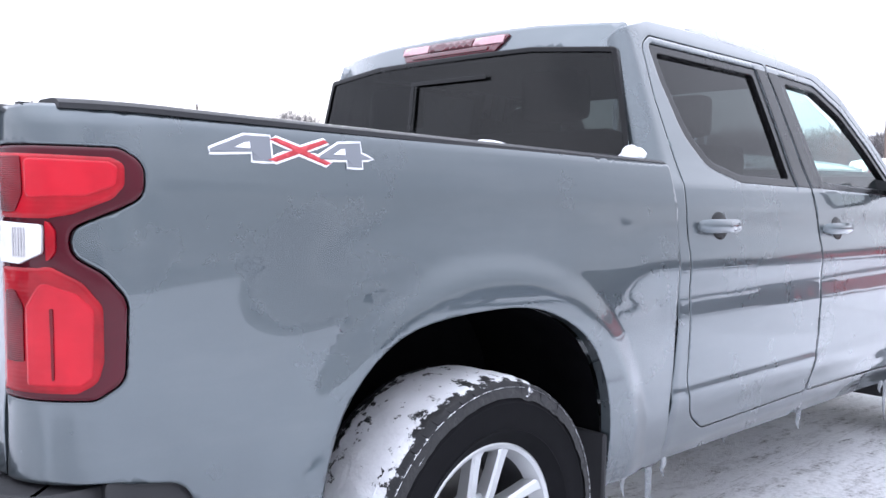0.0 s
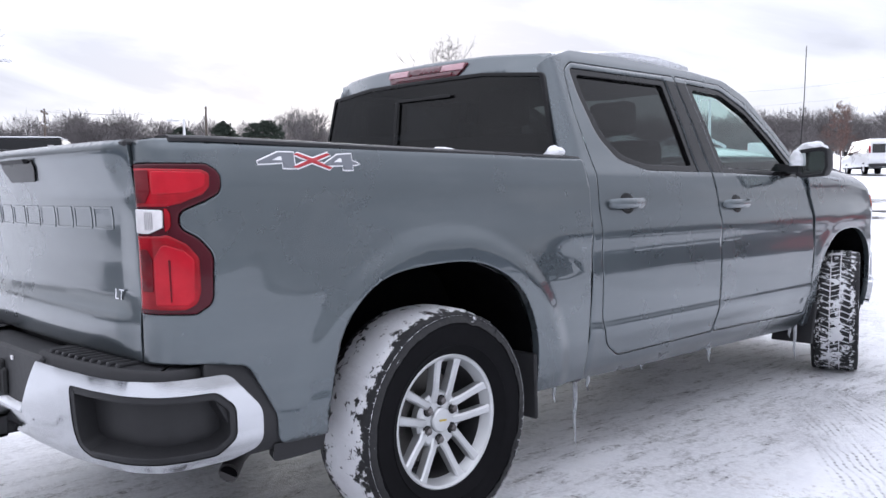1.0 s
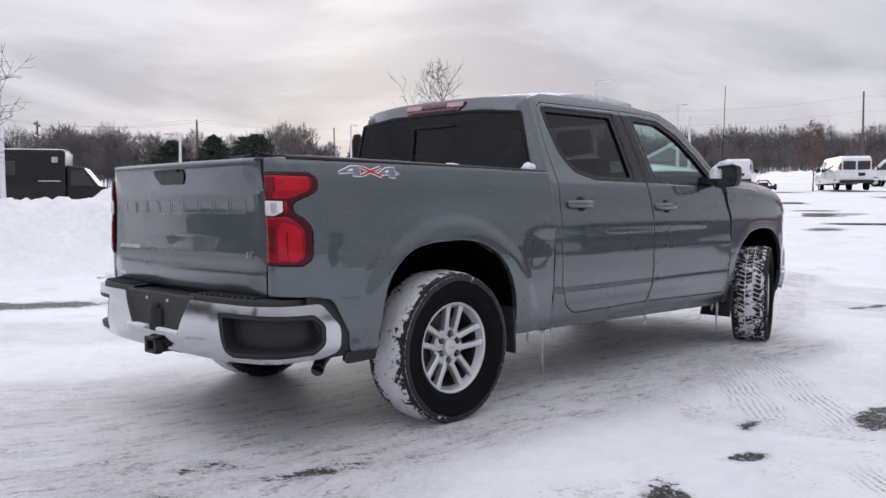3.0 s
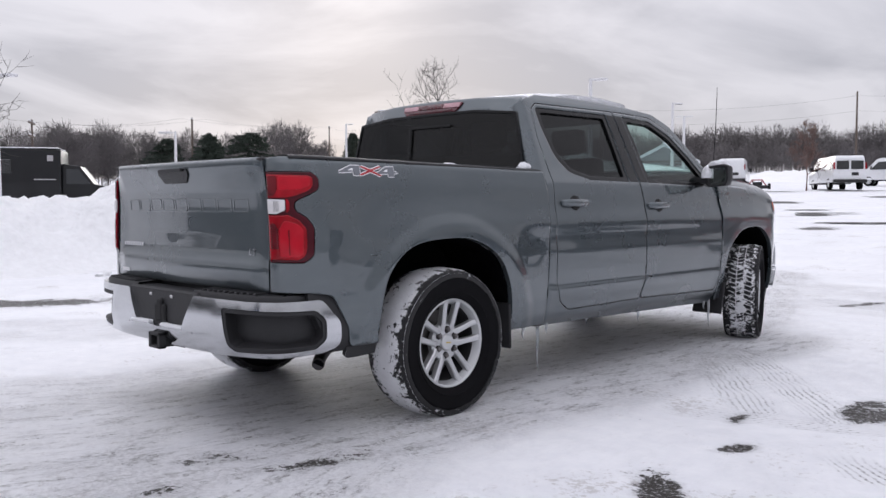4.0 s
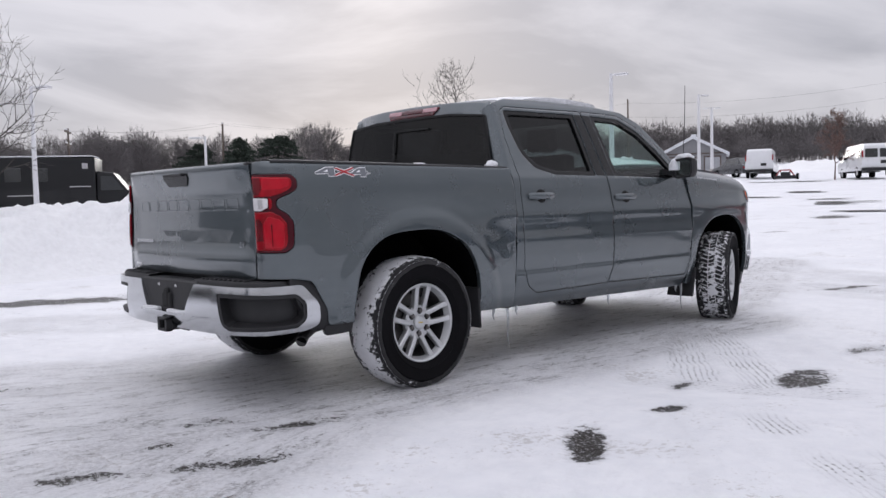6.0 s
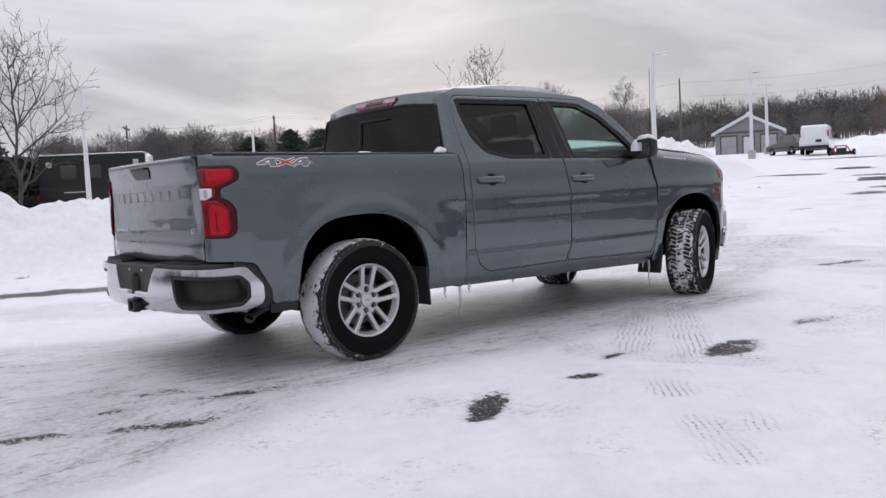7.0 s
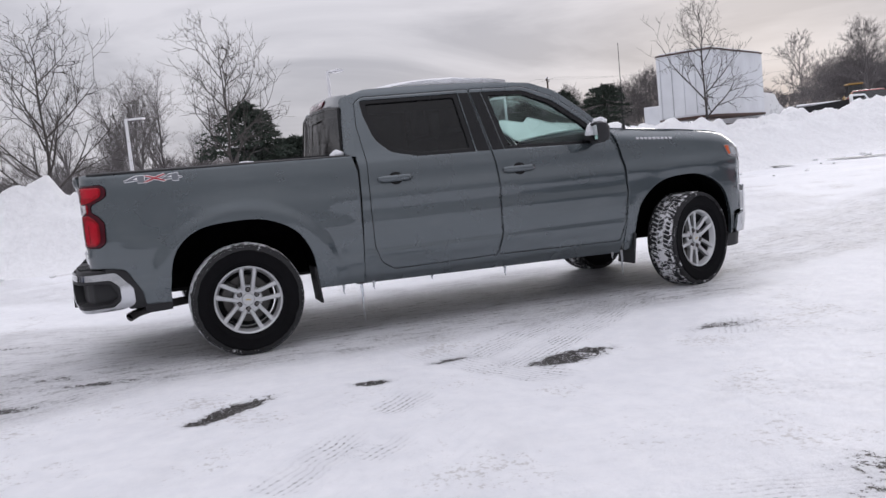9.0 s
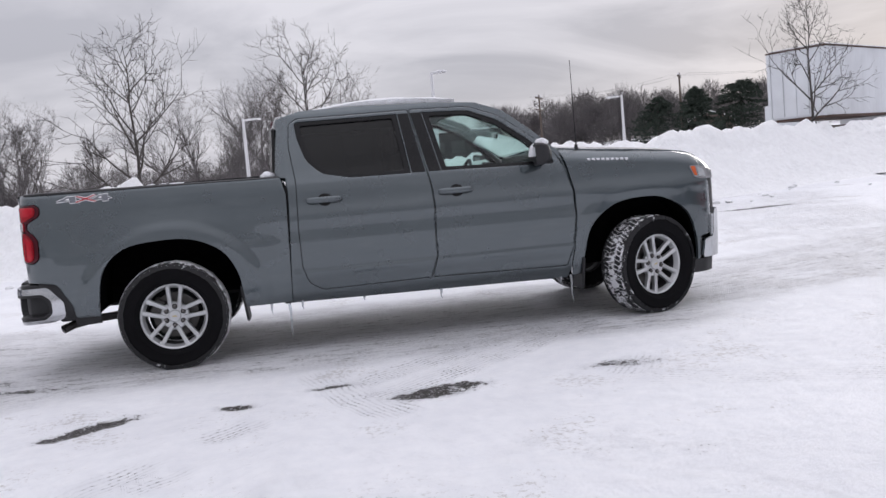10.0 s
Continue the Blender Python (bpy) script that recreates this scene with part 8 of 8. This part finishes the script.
def dump_truck():
    t = thing("pickup_truck", "dark pickup truck with snow on its bed behind the snow bank", "pickup truck", pose(-28.9, 34.0, gz(-28.9, 34.0) + 0.05, 0, 0, -42) @ Matrix.Scale(0.74, 4))
    part("bed", bevelled(slab([(-2.9, 0.75), (0.6, 0.75), (0.6, 1.75), (-2.9, 1.45)], 1.0), 0.04), BLACK_PAINT, t)
    part("cab", bevelled(slab([(0.65, 0.55), (3.0, 0.55), (3.05, 1.2), (2.1, 1.3), (1.6, 2.0), (0.65, 2.05)], 0.95, 0.12, 1.3), 0.05), WHITE_PAINT, t)
    side_window(t, [(0.85, 1.32), (1.95, 1.32), (1.55, 1.88), (0.85, 1.9)], 0.95, 0.12, 1.3)
    bm = bmesh.new()
    box(bm, -0.95, 0.95, -2.8, 0.5, 1.55, 1.72, 0.06)
    part("snow_cover", smooth(bm), CAP_SNOW, t, "snow on the bed")
    far_wheels(t, (-1.6, 1.9), 1.0, 0.42)
    for x, y, hd, paint, label in ((-31.0, 41.5, -45, BLACK_PAINT, "black open-topped dumpster beyond the snow bank"),):
        d = thing("dumpster", label, "dumpster", pose(x, y, gz(x, y), 0, 0, hd))
        for name, b in (("side_wall", (-1.1, -1.0, -2.2, 2.2, 0.4, 1.75)), ("side_wall", (1.0, 1.1, -2.2, 2.2, 0.4, 1.75)), ("end_wall", (-1.0, 1.0, -2.2, -2.1, 0.4, 1.75)), ("end_wall", (-1.0, 1.0, 2.1, 2.2, 0.4, 1.75)), ("floor_plate", (-1.0, 1.0, -2.1, 2.1, 0.5, 0.6)), ("skid", (-0.6, 0.6, -2.0, 2.0, 0.0, 0.5))):
            bm = bmesh.new()
            box(bm, *b, 0.02)
            part(name, bm, paint, d)
        bm = bmesh.new()
        box(bm, -1.0, 1.0, -2.1, 2.1, 1.4, 1.70, 0.08)
        part("snow_fill", smooth(bm), CAP_SNOW, d, "snow inside")


dump_truck()


def loader(x, y, heading, label):
    """A yellow wheeled loader: engine block, cab, arm and bucket."""
    l = thing("loader", label, "machine", pose(x, y, gz(x, y), 0, 0, heading) @ Matrix.Scale(0.72, 4), "yellow machines")
    for name, b, mat in (("engine_cover", (-0.8, 0.8, -2.3, -0.3, 0.9, 1.9), YELLOW), ("front_frame", (-0.6, 0.6, -0.3, 1.5, 0.8, 1.35), YELLOW), ("cab_roof", (-0.75, 0.75, -0.6, 0.9, 3.05, 3.2), YELLOW)):
        bm = bmesh.new()
        box(bm, *b, 0.08)
        part(name, smooth(bm), mat, l)
    bm = bmesh.new()
    box(bm, -0.68, 0.68, -0.5, 0.8, 1.9, 3.05, 0.04)
    part("cab_glass", smooth(bm), WINDOW, l)
    for s in (-1, 1):
        bm = bmesh.new()
        tube(bm, [(s * 0.5, 0.6, 1.7), (s * 0.5, 1.8, 2.0), (s * 0.5, 2.9, 0.8)], 0.11, 8)
        part("lift_arm", smooth(bm, 50), YELLOW, l)
    part("bucket", bevelled(slab([(2.8, 0.3), (3.6, 0.3), (3.2, 0.6), (2.9, 1.2), (2.75, 1.1)], 1.2), 0.03), YELLOW, l)
    far_wheels(l, (-1.4, 1.1), 1.05, 0.62)


loader(-38.9, 51.3, 130, "yellow wheeled loader beyond the snow bank")
loader(-41.5, 47.5, 60, "yellow loader half hidden beyond the snow bank")
